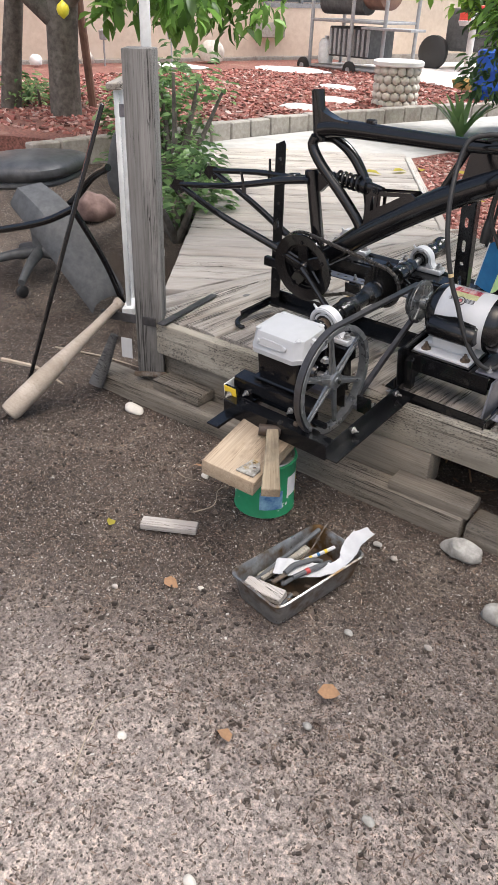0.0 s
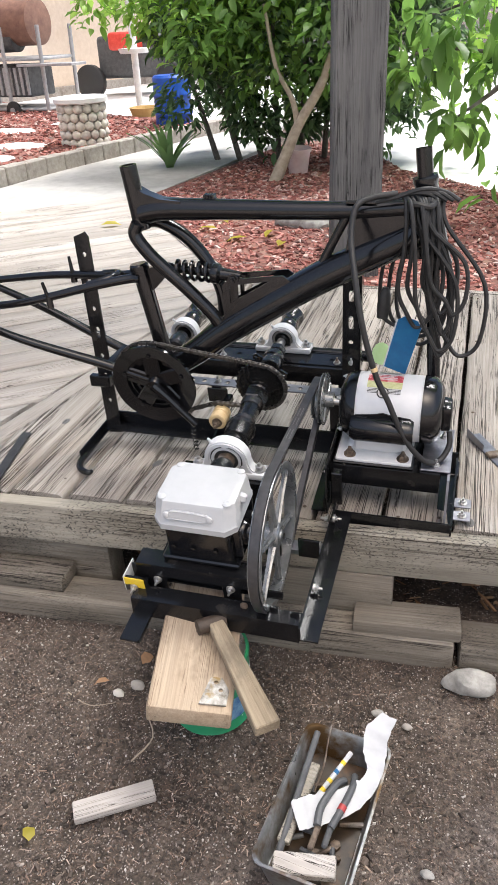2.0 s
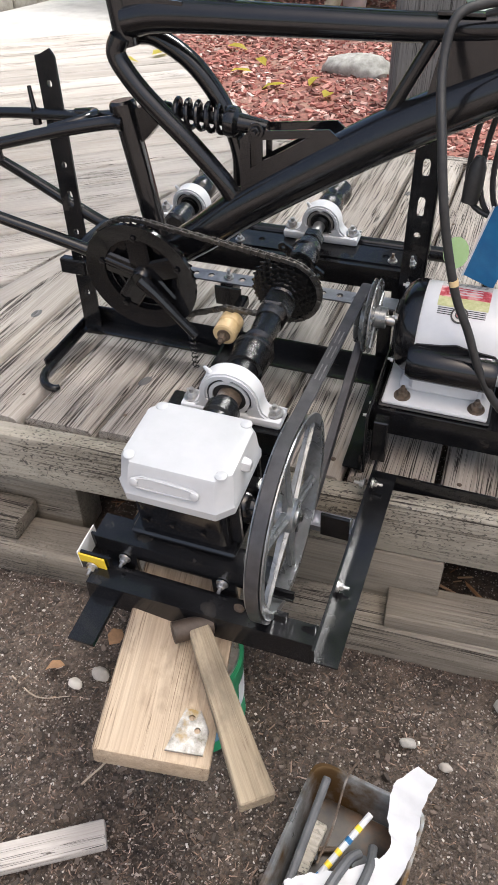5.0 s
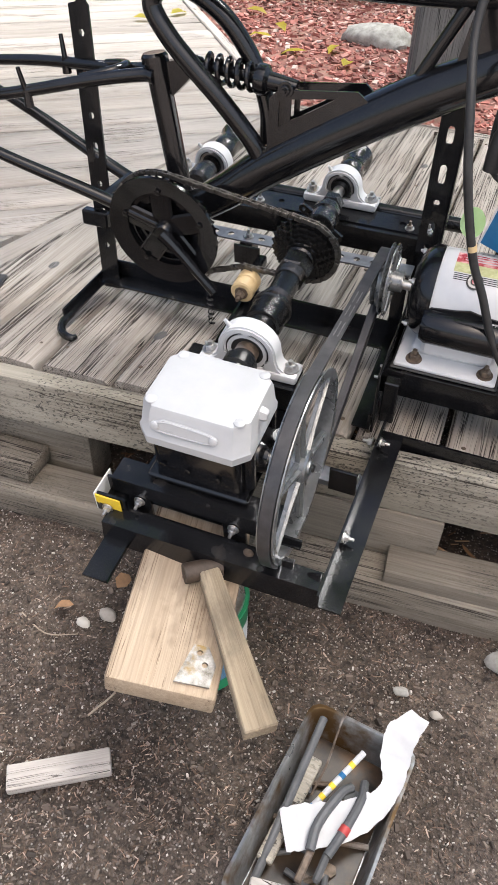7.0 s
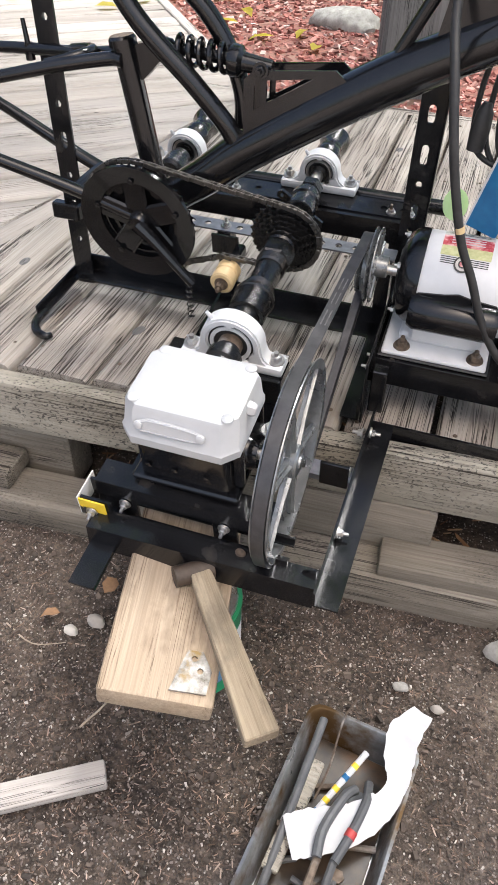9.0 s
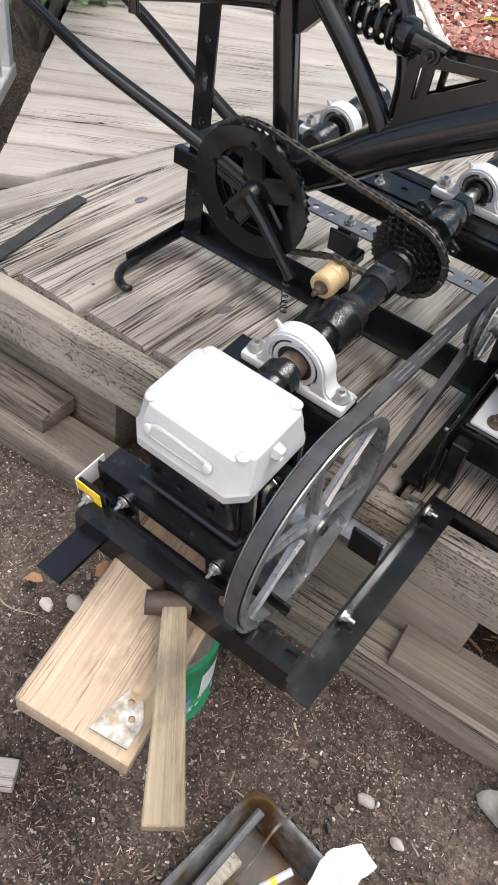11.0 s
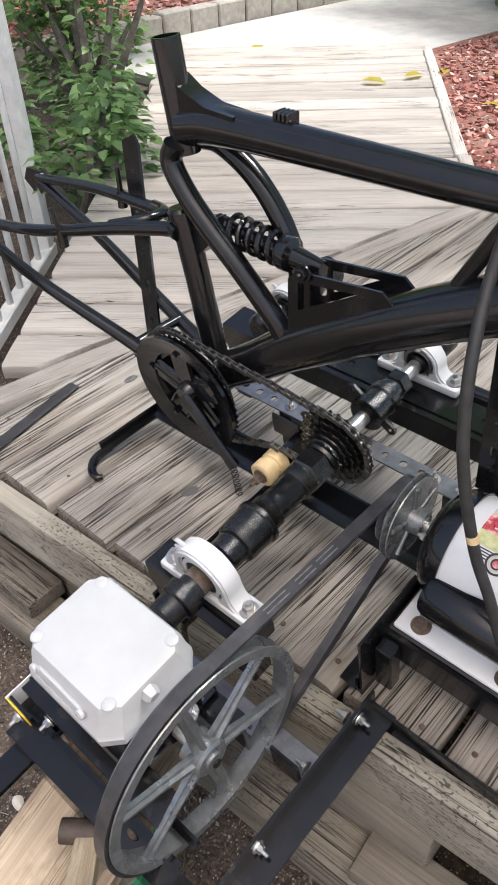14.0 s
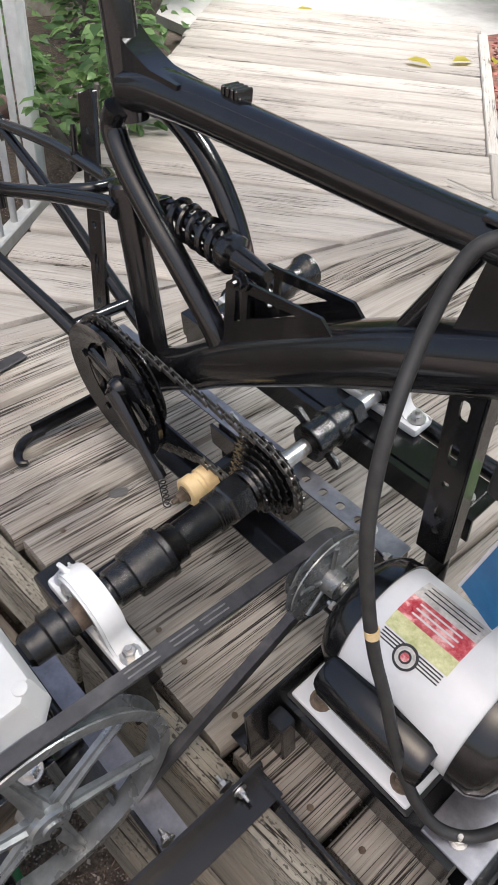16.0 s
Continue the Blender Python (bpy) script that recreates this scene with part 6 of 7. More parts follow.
    part("tape", lathe(B(), (0.0285, -0.008, 0.066), (0.0302, 0.002, 0.067), [(0, 0.0072), (1, 0.0072)], 12), red_band, pl, "red tape wrap", m)
    loose("washer", lathe(B(), (0.022, 0.06, z), (0.022, 0.06, z + 0.005), [(0, 0.013), (1, 0.013)], 18), grey_plastic, "grey washer lying in the tray", "washer")
    loose("wood_offcut", block(B(), (-0.05, -0.017, -0.009), (0.05, 0.017, 0.009), 0.002, Matrix.Translation((0.0, -0.108, 0.05)) @ pose(0, 0, 0, 8, -4, 14)), walk_wood, "grey weathered wood offcut in the tray", "wood")
    rnd = random.Random(77)
    for k in range(16):
        x, y = rnd.uniform(-0.05, 0.05), rnd.uniform(-0.11, 0.11)
        a = rnd.uniform(0, 360)
        if k % 3 == 0:
            loose("nut", lathe(B(), (x, y, 0.013), (x, y, 0.02), [(0, 0.009), (1, 0.009)], 6), rusty_steel, "rusty nut in the bottom of the tray", "nut")
        else:
            d = Vector((math.cos(a), math.sin(a), 0)) * rnd.uniform(0.012, 0.03)
            loose("scrap_rod", rod(B(), (x - d.x, y * 0.8 - d.y, 0.0175), (x + d.x, y * 0.8 + d.y, 0.02), 0.0045, 8), (rusty_steel, grey_plastic)[k % 2], "short piece of dark scrap rod in the tray", "scrap")
    # torn white sheet bent over the tools and the rim
    bm = B()
    spine = [(-0.042, -0.036, 0.05), (-0.02, -0.02, 0.053), (0.012, 0.002, 0.054), (0.043, 0.034, 0.056), (0.063, 0.072, 0.066), (0.056, 0.106, 0.083), (0.052, 0.135, 0.1), (0.066, 0.166, 0.116)]
    wide = (0.027, 0.029, 0.028, 0.0215, 0.013, 0.02, 0.0225, 0.0145)
    rows = []
    for i, p in enumerate(smooth_line(spine, 5)):
        f = i / 5
        w = float(np.interp(f, range(8), wide)) * (1 + 0.05 * math.sin(i * 2.3))
        g = min(int(f + 0.5), 6)
        d = (Vector(spine[g + 1]) - Vector(spine[max(g - 1, 0)])).normalized()
        s = d.cross(Vector((0, 0, 1))).normalized()
        rows.append([bm.verts.new(p + s * w * e + Vector((0, 0, h + 0.003 * e * e + 0.0015 * math.sin(i * 1.7 + e)))) for e, h in ((-1, 0), (0, 0), (1, 0), (1, 0.0012), (0, 0.0012), (-1, 0.0012))])
    for p, q in zip(rows, rows[1:]):
        for i in range(6):
            bm.faces.new((p[i], p[(i + 1) % 6], q[(i + 1) % 6], q[i]))
    bm.faces.new(rows[0])
    bm.faces.new(rows[-1][::-1])
    loose("paper_sheet", bm, paper, "curled torn white sheet sticking out of the tray", "paper")


build_tray()


def build_prop():
    """The can, plank and stick that prop the machine's overhang."""
    c = Vector((0.33, -0.255, 0.0))
    can = thing("paint_can", Matrix.Translation(c), "green labelled tin can standing on the soil", "can")
    part("wall", lathe(B(), c + Vector((0, 0, 0.002)), c + Vector((0, 0, 0.158)), [(0, 0.079), (0.02, 0.082), (0.04, 0.08), (0.96, 0.08), (0.98, 0.082), (1, 0.081)], 36), green_label, can)
    white_band = surface("label_white", (0.7, 0.7, 0.68), (0.8, 0.8, 0.78), 30, 0.5, bump=0.0)
    band = surface("label_blue", (0.03, 0.12, 0.3), (0.3, 0.5, 0.6), 40, 0.45, bump=0.0)
    for a0, a1, za, zb, mt in ((-60, -15, 0.03, 0.085, band), (-5, 25, 0.06, 0.12, white_band), (30, 44, 0.04, 0.13, yellow_paint), (-150, -120, 0.05, 0.1, white_band)):
        bm = B()
        rows = []
        for i in range(9):
            a = math.radians(a0 + (a1 - a0) * i / 8)
            rows.append([bm.verts.new(c + Vector((0.0806 * math.cos(a), 0.0806 * math.sin(a), z))) for z in (za, zb)])
        for p, q in zip(rows, rows[1:]):
            bm.faces.new((p[0], q[0], q[1], p[1]))
        part("label_patch", bm, mt, can, "printed label patch")
    part("lid", lathe(B(), c + Vector((0, 0, 0.157)), c + Vector((0, 0, 0.162)), [(0, 0.076), (1, 0.074)], 32), bright_steel, can)
    # plank leaning a little to the right
    l = Vector((-0.2, 0.96, 0.1)).normalized()
    w = Vector((0.136, 0.03, -0.018))
    w = (w - l * w.dot(l)).normalized()
    n = w.cross(l).normalized()
    fl = Vector((0.293, -0.458, 0.214))
    cc = fl + w * 0.074 + l * 0.16 - n * 0.022
    m = Matrix(((l.x, -w.x, n.x, cc.x), (l.y, -w.y, n.y, cc.y), (l.z, -w.z, n.z, cc.z), (0, 0, 0, 1)))
    bm = B()
    block(bm, (-0.16, -0.074, -0.022), (0.16, 0.074, 0.022), 0.005, segments=2)
    single("prop_plank", bm, fresh_wood, "thick fresh-cut pine plank propping the machine", "plank", at=m)
    # wedge stick over it
    a, b = Vector((0.352, -0.262, 0.241)), Vector((0.507, -0.452, 0.215))
    d = (b - a).normalized()
    s = d.cross(Vector((0, 0, 1))).normalized()
    u = s.cross(d)
    m2 = Matrix(((d.x, s.x, u.x, a.x), (d.y, s.y, u.y, a.y), (d.z, s.z, u.z, a.z), (0, 0, 0, 1)))
    bm = B()
    ln = (b - a).length
    rows = [[bm.verts.new((x, y * wd, z * h)) for y, z in ((-1, -1), (1, -1), (1, 1), (-1, 1))] for x, wd, h in ((0, 0.013, 0.01), (ln * 0.1, 0.015, 0.011), (ln * 0.6, 0.018, 0.012), (ln, 0.022, 0.012))]
    for p, q in zip(rows, rows[1:]):
        for i in range(4):
            bm.faces.new((p[i], p[(i + 1) % 4], q[(i + 1) % 4], q[i]))
    bm.faces.new(rows[0][::-1])
    bm.faces.new(rows[-1])
    bmesh.ops.bevel(bm, geom=list(bm.edges), offset=0.002, segments=1, affect="EDGES")
    dark_brown = surface("dark_brown_wood", (0.035, 0.024, 0.016), (0.08, 0.055, 0.038), 60, 0.6, bump=0.3)
    h = thing("mallet", m2, "wooden mallet with pale tapered handle on the plank", "mallet")
    part("handle", bm, handle_wood, h, at=m2)
    part("head", rod(B(), (0.004, 0.035, 0.0), (0.004, -0.02, -0.002), 0.015, 14), dark_brown, h, "dark brown wooden head", m2)
    bm = B()
    plate(bm, [(-0.026, -0.027), (-0.03, 0.02), (0.0, 0.026), (0.026, 0.014), (0.028, -0.006)], 0.004, Matrix.Translation(fl + w * 0.113 + l * 0.042 + n * 0.003) @ m.to_3x3().to_4x4() @ pose(0, 0, 0, 0, 0, 6) @ pose(0, 0, 0, 90, 0, 0), [ring_pts(0.016, 0.003, 0.0042, n=10), ring_pts(0.0, 0.011, 0.0042, n=10)])
    flaked = surface("flaked_plate_metal", (0.09, 0.075, 0.05), (0.5, 0.48, 0.44), 55, 0.5, metal=0.3, bump=0.4, stain=(0.3, 0.2, 0.07), stain_scale=40)
    single("metal_plate", bm, flaked, "small rusty perforated metal plate on the plank", "plate")
    bm = B()
    block(bm, (-0.073, -0.019, 0.0), (0.073, 0.019, 0.017), 0.003, segments=2)
    single("wood_offcut", bm, walk_wood, "short grey weathered offcut lying on the soil", "wood", at=pose(0.232, -0.515, 0.004, 0, 0, 33))


build_prop()


red_rock = surface("reddish_rock", (0.14, 0.09, 0.08), (0.28, 0.19, 0.17), 20, 0.9, bump=0.3)


def stone(name, centre, size, material, label, seed, category="stone", kind=""):
    bm = B()
    bmesh.ops.create_icosphere(bm, subdivisions=3, radius=1)
    off = Vector((seed * 3.1, seed * 1.7, seed))
    for v in bm.verts:
        k = 1 + 0.28 * noise.noise(v.co * 1.1 + off) + 0.1 * noise.noise(v.co * 3 + off)
        v.co = Vector((v.co.x * size[0] * k, v.co.y * size[1] * k, max(v.co.z * size[2] * k, -size[2] * 0.4)))
    return single(name, bm, material, label, category, at=Matrix.Translation(centre))


stone("stone", (0.835, -0.088, 0.014), (0.052, 0.03, 0.03), rock_mat, "mottled grey stone beside the sleeper", 1)
stone("stone", (-0.31, -0.165, 0.008), (0.035, 0.024, 0.016), cobble, "pale stone on the soil by the post", 2)
stone("stone", (1.0, -0.235, 0.01), (0.036, 0.028, 0.026), rock_mat, "pale tan stone on the soil", 3)
stone("stone", (-0.12, 2.72, 0.265), (0.16, 0.1, 0.06), rock_mat, "flat grey boulder at the foot of the post", 4)
stone("stone", (-1.95, 0.98, 0.16), (0.11, 0.09, 0.1), red_rock, "rounded reddish boulder by the chairs", 5)
for i, (x, y, s) in enumerate(((0.78, -0.5, 0.011), (0.93, -0.42, 0.01), (0.45, -0.62, 0.009), (1.05, -0.83, 0.012), (0.3, -0.75, 0.009), (0.62, -1.0, 0.011), (0.86, -0.75, 0.01), (0.16, -0.25, 0.016), (0.13, -0.28, 0.013), (0.66, -0.2, 0.012), (1.1, -1.05, 0.014), (0.9, -1.1, 0.012), (0.55, -0.3, 0.01), (0.72, -0.22, 0.01))):
    stone("stone", (x, y, 0.004), (s, s * 0.7, s * 0.55), (rock_mat, kerb_stone, cobble)[i % 3], "small rounded stone on the soil", 6 + i)


def leaf_shape(verts, faces, m, ln, wd, curl=0.25):
    n = len(verts)
    for x, y, z in ((0, 0, 0), (0.3, 0.42, 0.06), (0.7, 0.4, 0.0), (1, 0, -curl), (0.7, -0.4, 0.0), (0.3, -0.42, 0.06), (0.35, 0, -0.03), (0.7, 0, -0.06)):
        verts.append(tuple(m @ Vector((x * ln, y * wd, z * ln))))
    faces += [(n, n + 6, n + 1), (n, n + 5, n + 6), (n + 1, n + 6, n + 7, n + 2), (n + 6, n + 5, n + 4, n + 7), (n + 2, n + 7, n + 3), (n + 7, n + 4, n + 3)]


def from_lists(name, verts, faces, material):
    me = bpy.data.meshes.new(name)
    me.from_pydata(verts, [], faces)
    me.materials.append(material)
    for p in me.polygons:
        p.use_smooth = True
    return me


def leaves(name, centres, per, ln, wd, material, seed, droop=30.0):
    """A crown of single leaves round many clump centres (x, y, z, radius)."""
    rnd = random.Random(seed)
    verts, faces = [], []
    for x, y, z, r in centres:
        for _ in range(per):
            d = Vector((rnd.gauss(0, 1), rnd.gauss(0, 1), rnd.gauss(0, 1))).normalized() * r * rnd.uniform(0.35, 1.0) ** 0.6
            k = rnd.uniform(0.65, 1.25)
            yaw = math.degrees(math.atan2(d.y, d.x)) + rnd.uniform(-50, 50)
            leaf_shape(verts, faces, pose(x + d.x, y + d.y, z + d.z, rnd.uniform(-35, 35), droop * rnd.uniform(-0.4, 1.5), yaw), ln * k, wd * k)
    return from_lists(name, verts, faces, material)


def crown(parent, me, name="crown", label=""):
    ob = new(name, me)
    ob.parent = parent
    ob.matrix_parent_inverse = placed[parent.name].inverted()
    placed[ob.name] = WORLD
    return tagged(ob, label)


def clumps(seed, count, lo, hi, r0, r1, keep=lambda x, y, z: True):
    rnd = random.Random(seed)
    out = []
    while len(out) < count:
        p = [rnd.uniform(a, b) for a, b in zip(lo, hi)]
        if keep(*p):
            out.append((*p, rnd.uniform(r0, r1)))
    return out


for i, (x, y, s, mt) in enumerate(((0.37, -0.66, 0.03, dry_leaf), (0.83, -0.68, 0.035, dry_leaf), (0.15, -0.2, 0.03, dry_leaf), (0.12, -0.62, 0.025, yellow_leaf), (0.78, -0.88, 0.03, dry_leaf), (0.1, -0.26, 0.026, dry_leaf))):
    v, f = [], []
    leaf_shape(v, f, pose(x, y, 0.012, 20, -8, 40 * i), s * 1.3, s, 0.4)
    ob = new("fallen_leaf", from_lists("fallen_leaf", v, f, mt))
    tagged(ob, "curled dry leaf fallen on the soil" if mt is dry_leaf else "yellow leaf fallen on the soil", "leaf", "fallen leaves")
for i, (x, y, z) in enumerate(((-1.22, 2.47, 0.28), (-1.1, 2.62, 0.28), (-0.98, 2.75, 0.28), (-0.56, 2.5, 0.27), (-0.35, 2.35, 0.27), (-0.25, 2.5, 0.27), (-0.62, 2.75, 0.27), (-0.85, 2.95, 0.27), (-2.1, 2.7, 0.26), (-0.15, 2.2, 0.27))):
    v, f = [], []
    leaf_shape(v, f, pose(x, y, z, 10, -5, 25 + 47 * i), 0.11, 0.05, 0.2)
    ob = new("fallen_leaf", from_lists("fallen_leaf", v, f, yellow_leaf))
    tagged(ob, "yellow-green leaf fallen on boards and mulch", "leaf", "fallen leaves")


def twig(pts, r, label):
    single("twig", pipe(B(), pts, [r, r * 0.8, r * 0.4], 6, 4), pale_bark, label, "twig")


def on_ground(*xy):
    return [(x, y, ground_height(x, y) + 0.004) for x, y in xy]


twig(on_ground((0.63, -1.12), (0.58, -1.05), (0.55, -0.98), (0.57, -0.92)), 0.0016, "thin bent dry twig on the soil")
twig(on_ground((0.22, -0.42), (0.24, -0.36), (0.2, -0.3), (0.21, -0.26)), 0.0018, "thin root-like twig beside the can")
twig(on_ground((0.02, -0.3), (0.08, -0.32), (0.13, -0.3)), 0.0015, "short pale twig on the soil")
twig(on_ground((-0.9, -0.05), (-0.7, 0.02), (-0.5, 0.06)), 0.004, "long dry twig on the soil")
twig(on_ground((-0.95, -0.25), (-0.8, -0.2), (-0.62, -0.22)), 0.009, "thick pale stick on the soil")
twig(on_ground((1.2, -0.75), (1.05, -0.7), (0.93, -0.72)), 0.0014, "thin dry twig on the soil")

# metal strap lying on the deck
strap = thing("metal_strap", pose(0.845, 0.41, 0.272, 0, 0, -62), "bent rusty metal strap lying on the deck", "strap")
part("strip", block(B(), (-0.1, -0.017, 0.0), (0.06, 0.017, 0.004), 0.001), galvanised, strap, at=placed[strap.name])
part("flange", block(B(), (-0.1, -0.019, 0.0), (-0.015, -0.016, 0.022), 0.001), galvanised, strap, at=placed[strap.name])
part("clip", block(B(), (0.0, -0.021, 0.003), (0.022, 0.021, 0.012), 0.002), rusty_steel, strap, at=placed[strap.name])
part("tip", block(B(), (0.06, -0.014, 0.0), (0.085, 0.014, 0.01), 0.001), grey_plastic, strap, at=placed[strap.name])

# ---- corner post, gate and what leans there ----


def build_corner():
    p = thing("corner_post", Matrix.Translation((-0.368, -0.022, 0.08)), "square weathered grey timber post at the deck corner, darkened for shade", "post")
    me = B()
    block(me, (-0.485, -0.043, -0.043), (0.485, 0.043, 0.043), 0.004, segments=2)
    part("shaft", me, post_wood, p, at=pose(-0.368, -0.022, 0.565, 0, -90, 38))
    part("metal_bracket", block(B(), (-0.06, -0.05, -0.018), (0.03, -0.047, 0.018), 0.001, pose(-0.368, -0.022, 0.885, 0, 0, -40)), galvanised, p, "bent galvanised strap")
    part("metal_bracket", block(B(), (-0.003, -0.05, -0.018), (0.0, 0.03, 0.018), 0.001, pose(-0.415, -0.002, 0.885, 0, 0, -40)), galvanised, p)
    part("base_bracket", block(B(), (-0.055, -0.055, -0.012), (0.055, -0.048, 0.004), 0.001, pose(-0.368, -0.022, 0.095, 0, 0, 38)), rusty_steel, p)
    strip = thing("rubber_strip", pose(-0.35, 0.07, DECK + 0.01), "worn dark rubber strip nailed round the post", "strip")
    part("band", block(B(), (-0.163, -0.013, 0.0), (0.163, 0.013, 0.006), 0.002, pose(-0.321, 0.102, DECK + 0.006, 0, 0, 102)), belt_rubber, strip)
    part("band", block(B(), (-0.1, -0.003, -0.014), (0.1, 0.003, 0.014), 0.001, pose(-0.41, -0.085, DECK + 0.005, 0, 0, 20)), belt_rubber, strip)
    # thin pole above
    pole = thing("support_pole", Matrix.Translation((-0.405, 0.015, 1.0)), "thin white-grey pole standing behind the post", "pole")
    part("pole", rod(B(), (-0.405, 0.035, 0.27), (-0.405, 0.035, 2.4), 0.015, 16), cream_paint, pole)
    # white tube gate
    a, b = Vector((-0.735, 0.185, 0.0)), Vector((-1.2, 0.77, 0.0))
    g = thing("gate", Matrix.Translation((-0.95, 0.45, 0.12)), "white painted metal gate standing open along the boardwalk", "gate")
    d = (b - a).normalized()
    yaw = math.degrees(math.atan2(d.y, d.x))
    ln = (b - a).length
    m = pose(a.x, a.y, 0, 0, 0, yaw)
    part("bottom_rail", block(B(), (-0.02, -0.022, 0.115), (ln + 0.02, 0.022, 0.155), 0.004), cream_paint, g, at=m)
    part("top_rail", block(B(), (-0.03, -0.025, 0.905), (ln + 0.03, 0.025, 0.925), 0.003), grey_wood, g, "grey wooden cap rail", m)
    for k in range(9):
        x = 0.01 + k * (ln - 0.02) / 8
        if k == 8:
            part("end_stile", block(B(), (x - 0.022, -0.018, 0.15), (x + 0.022, 0.018, 0.907), 0.003), cream_paint, g, "flat white end stile with ochre stain", m)
        else:
            part("baluster", rod(B(), (x, 0, 0.152), (x, 0, 0.907), 0.0095, 12), cream_paint, g, at=m)
    part("end_bar", rod(B(), (ln + 0.045, 0.0, 0.15), (ln + 0.045, 0.0, 0.96), 0.008, 10), cream_paint, g, at=m)
    # baseball bat
    a, b = Vector((-0.53, -0.49, 0.034)), Vector((-0.44, -0.085, 0.325))
    single("baseball_bat", lathe(B(), a, b, [(0, 0.02), (0.01, 0.03), (0.04, 0.033), (0.3, 0.032), (0.55, 0.022), (0.75, 0.015), (0.95, 0.0135), (0.97, 0.019), (1, 0.017)], 24), bat_wood, "bleached wooden baseball bat leaning on the post", "bat", base=tuple(a))
    # dark club beside it
    single("wood_club", pipe(B(), [(-0.505, -0.165, 0.028), (-0.495, -0.13, 0.1), (-0.475, -0.095, 0.2)], [0.026, 0.022, 0.013], 14), dark_post, "dark weathered wooden club leaning on the post", "club", base=(-0.505, -0.165, 0.0))
    # steel bar leaning on the gate
    bm = B()
    a, b = Vector((-0.69, -0.32, 0.0)), Vector((-0.51, -0.05, 0.9))
    m2 = frame_between(a, b)
    block(bm, (-0.016, -0.006, 0), (0.016, 0.006, (b - a).length), 0.003, m2)
    single("steel_bar", bm, black_steel, "dark flat steel bar leaning against the gate", "bar", base=tuple(a))
    single("paper_label", block(B(), (-0.02, -0.001, -0.035), (0.02, 0.001, 0.035), 0, pose(-0.425, -0.085, 0.165, 0, 0, 20)), paper, "white paper label stuck on the post foot", "label")


build_corner()


def cushion(bm, hx, hy, hz, m, power=4):
    """A soft slab with rounded sides."""
    bmesh_r = bmesh.ops.create_uvsphere(bm, u_segments=28, v_segments=14, radius=1)
    for v in bmesh_r["verts"]:
        c = v.co
        n = (abs(c.x) ** power + abs(c.y) ** power + abs(c.z) ** 2.5) ** (-1 / power)
        v.co = m @ Vector((c.x * n * hx, c.y * n * hy, c.z * n * hz))
    return bm


def build_chairs():
    ch = thing("office_chair", Matrix.Translation((-1.62, 0.42, 0.0)), "worn black office chair with grey plastic base on soil", "chair")
    part("seat", cushion(B(), 0.25, 0.24, 0.055, pose(-1.68, 0.42, 0.5, 0, -4, 30)), grey_vinyl, ch, "worn black vinyl seat")
    part("seat_shell", cushion(B(), 0.235, 0.225, 0.03, pose(-1.68, 0.42, 0.455, 0, -4, 30)), grey_plastic, ch)
    part("column", rod(B(), (-1.62, 0.4, 0.12), (-1.66, 0.41, 0.44), 0.028, 16), grey_plastic, ch)
    for k in range(5):
        a = math.radians(20 + 72 * k)
        e = Vector((-1.62 + 0.29 * math.cos(a), 0.4 + 0.29 * math.sin(a), 0.075))
        part("base_arm", pipe(B(), [(-1.62, 0.4, 0.13), ((-1.62 + e.x) / 2, (0.4 + e.y) / 2, 0.115), tuple(e)], [0.028, 0.022, 0.016], 12), grey_plastic, ch)
        cst = part("castor", lathe(B(), e + Vector((-0.012, 0, -0.04)), e + Vector((0.012, 0, -0.04)), [(0, 0.022), (0.1, 0.026), (0.9, 0.026), (1, 0.022)], 16), black_rubber, ch)
    # second, tipped chair: curved back and tubular arms
    c2 = thing("tipped_chair", Matrix.Translation((-1.15, 0.2, 0.0)), "tipped grey plastic chair with black tube frame", "chair")
    bm = B()
    rows = []
    A, Bq = Vector((-1.42, 0.2, 0.46)), Vector((-0.95, 0.22, 0.11))
    for i in range(13):
        f = i / 12
        c = A.lerp(Bq, f) + Vector((0.02, -0.03, 0.07)) * math.sin(f * math.pi)
        wd = 0.075 + 0.015 * math.sin(f * math.pi)
        rows.append([bm.verts.new(c + Vector((0.05, 0.1, 0.06)).normalized() * wd * s + Vector((0.01, 0.03, -0.02)) * (s * s) + Vector((0, 0, t))) for s, t in ((-1, 0), (-0.5, 0), (0, 0), (0.5, 0), (1, 0), (1, 0.018), (0, 0.018), (-1, 0.018))])
    for p, q in zip(rows, rows[1:]):
        for i in range(8):
            bm.faces.new((p[i], p[(i + 1) % 8], q[(i + 1) % 8], q[i]))
    bm.faces.new(rows[0])
    bm.faces.new(rows[-1][::-1])
    part("back", bm, grey_plastic, c2, "curved grey plastic back")
    part("arm_tube", pipe(B(), [(-1.62, 0.02, 0.28), (-1.3, 0.05, 0.36), (-1.1, 0.1, 0.42), (-0.98, 0.15, 0.48)], 0.014, 12), black_paint, c2)
    part("arm_tube", pipe(B(), [(-1.45, 0.3, 0.3), (-1.2, 0.3, 0.44), (-1.05, 0.3, 0.56), (-0.92, 0.28, 0.62)], 0.014, 12), black_paint, c2)
    part("leg_tube", pipe(B(), [(-0.98, 0.15, 0.48), (-0.93, 0.25, 0.25), (-0.9, 0.32, 0.015)], 0.012, 12), black_paint, c2)
    part("pad", cushion(B(), 0.09, 0.03, 0.16, pose(-1.0, 0.45, 0.6, 10, 20, 20)), grey_plastic, c2, "grey plastic headrest pad")


build_chairs()


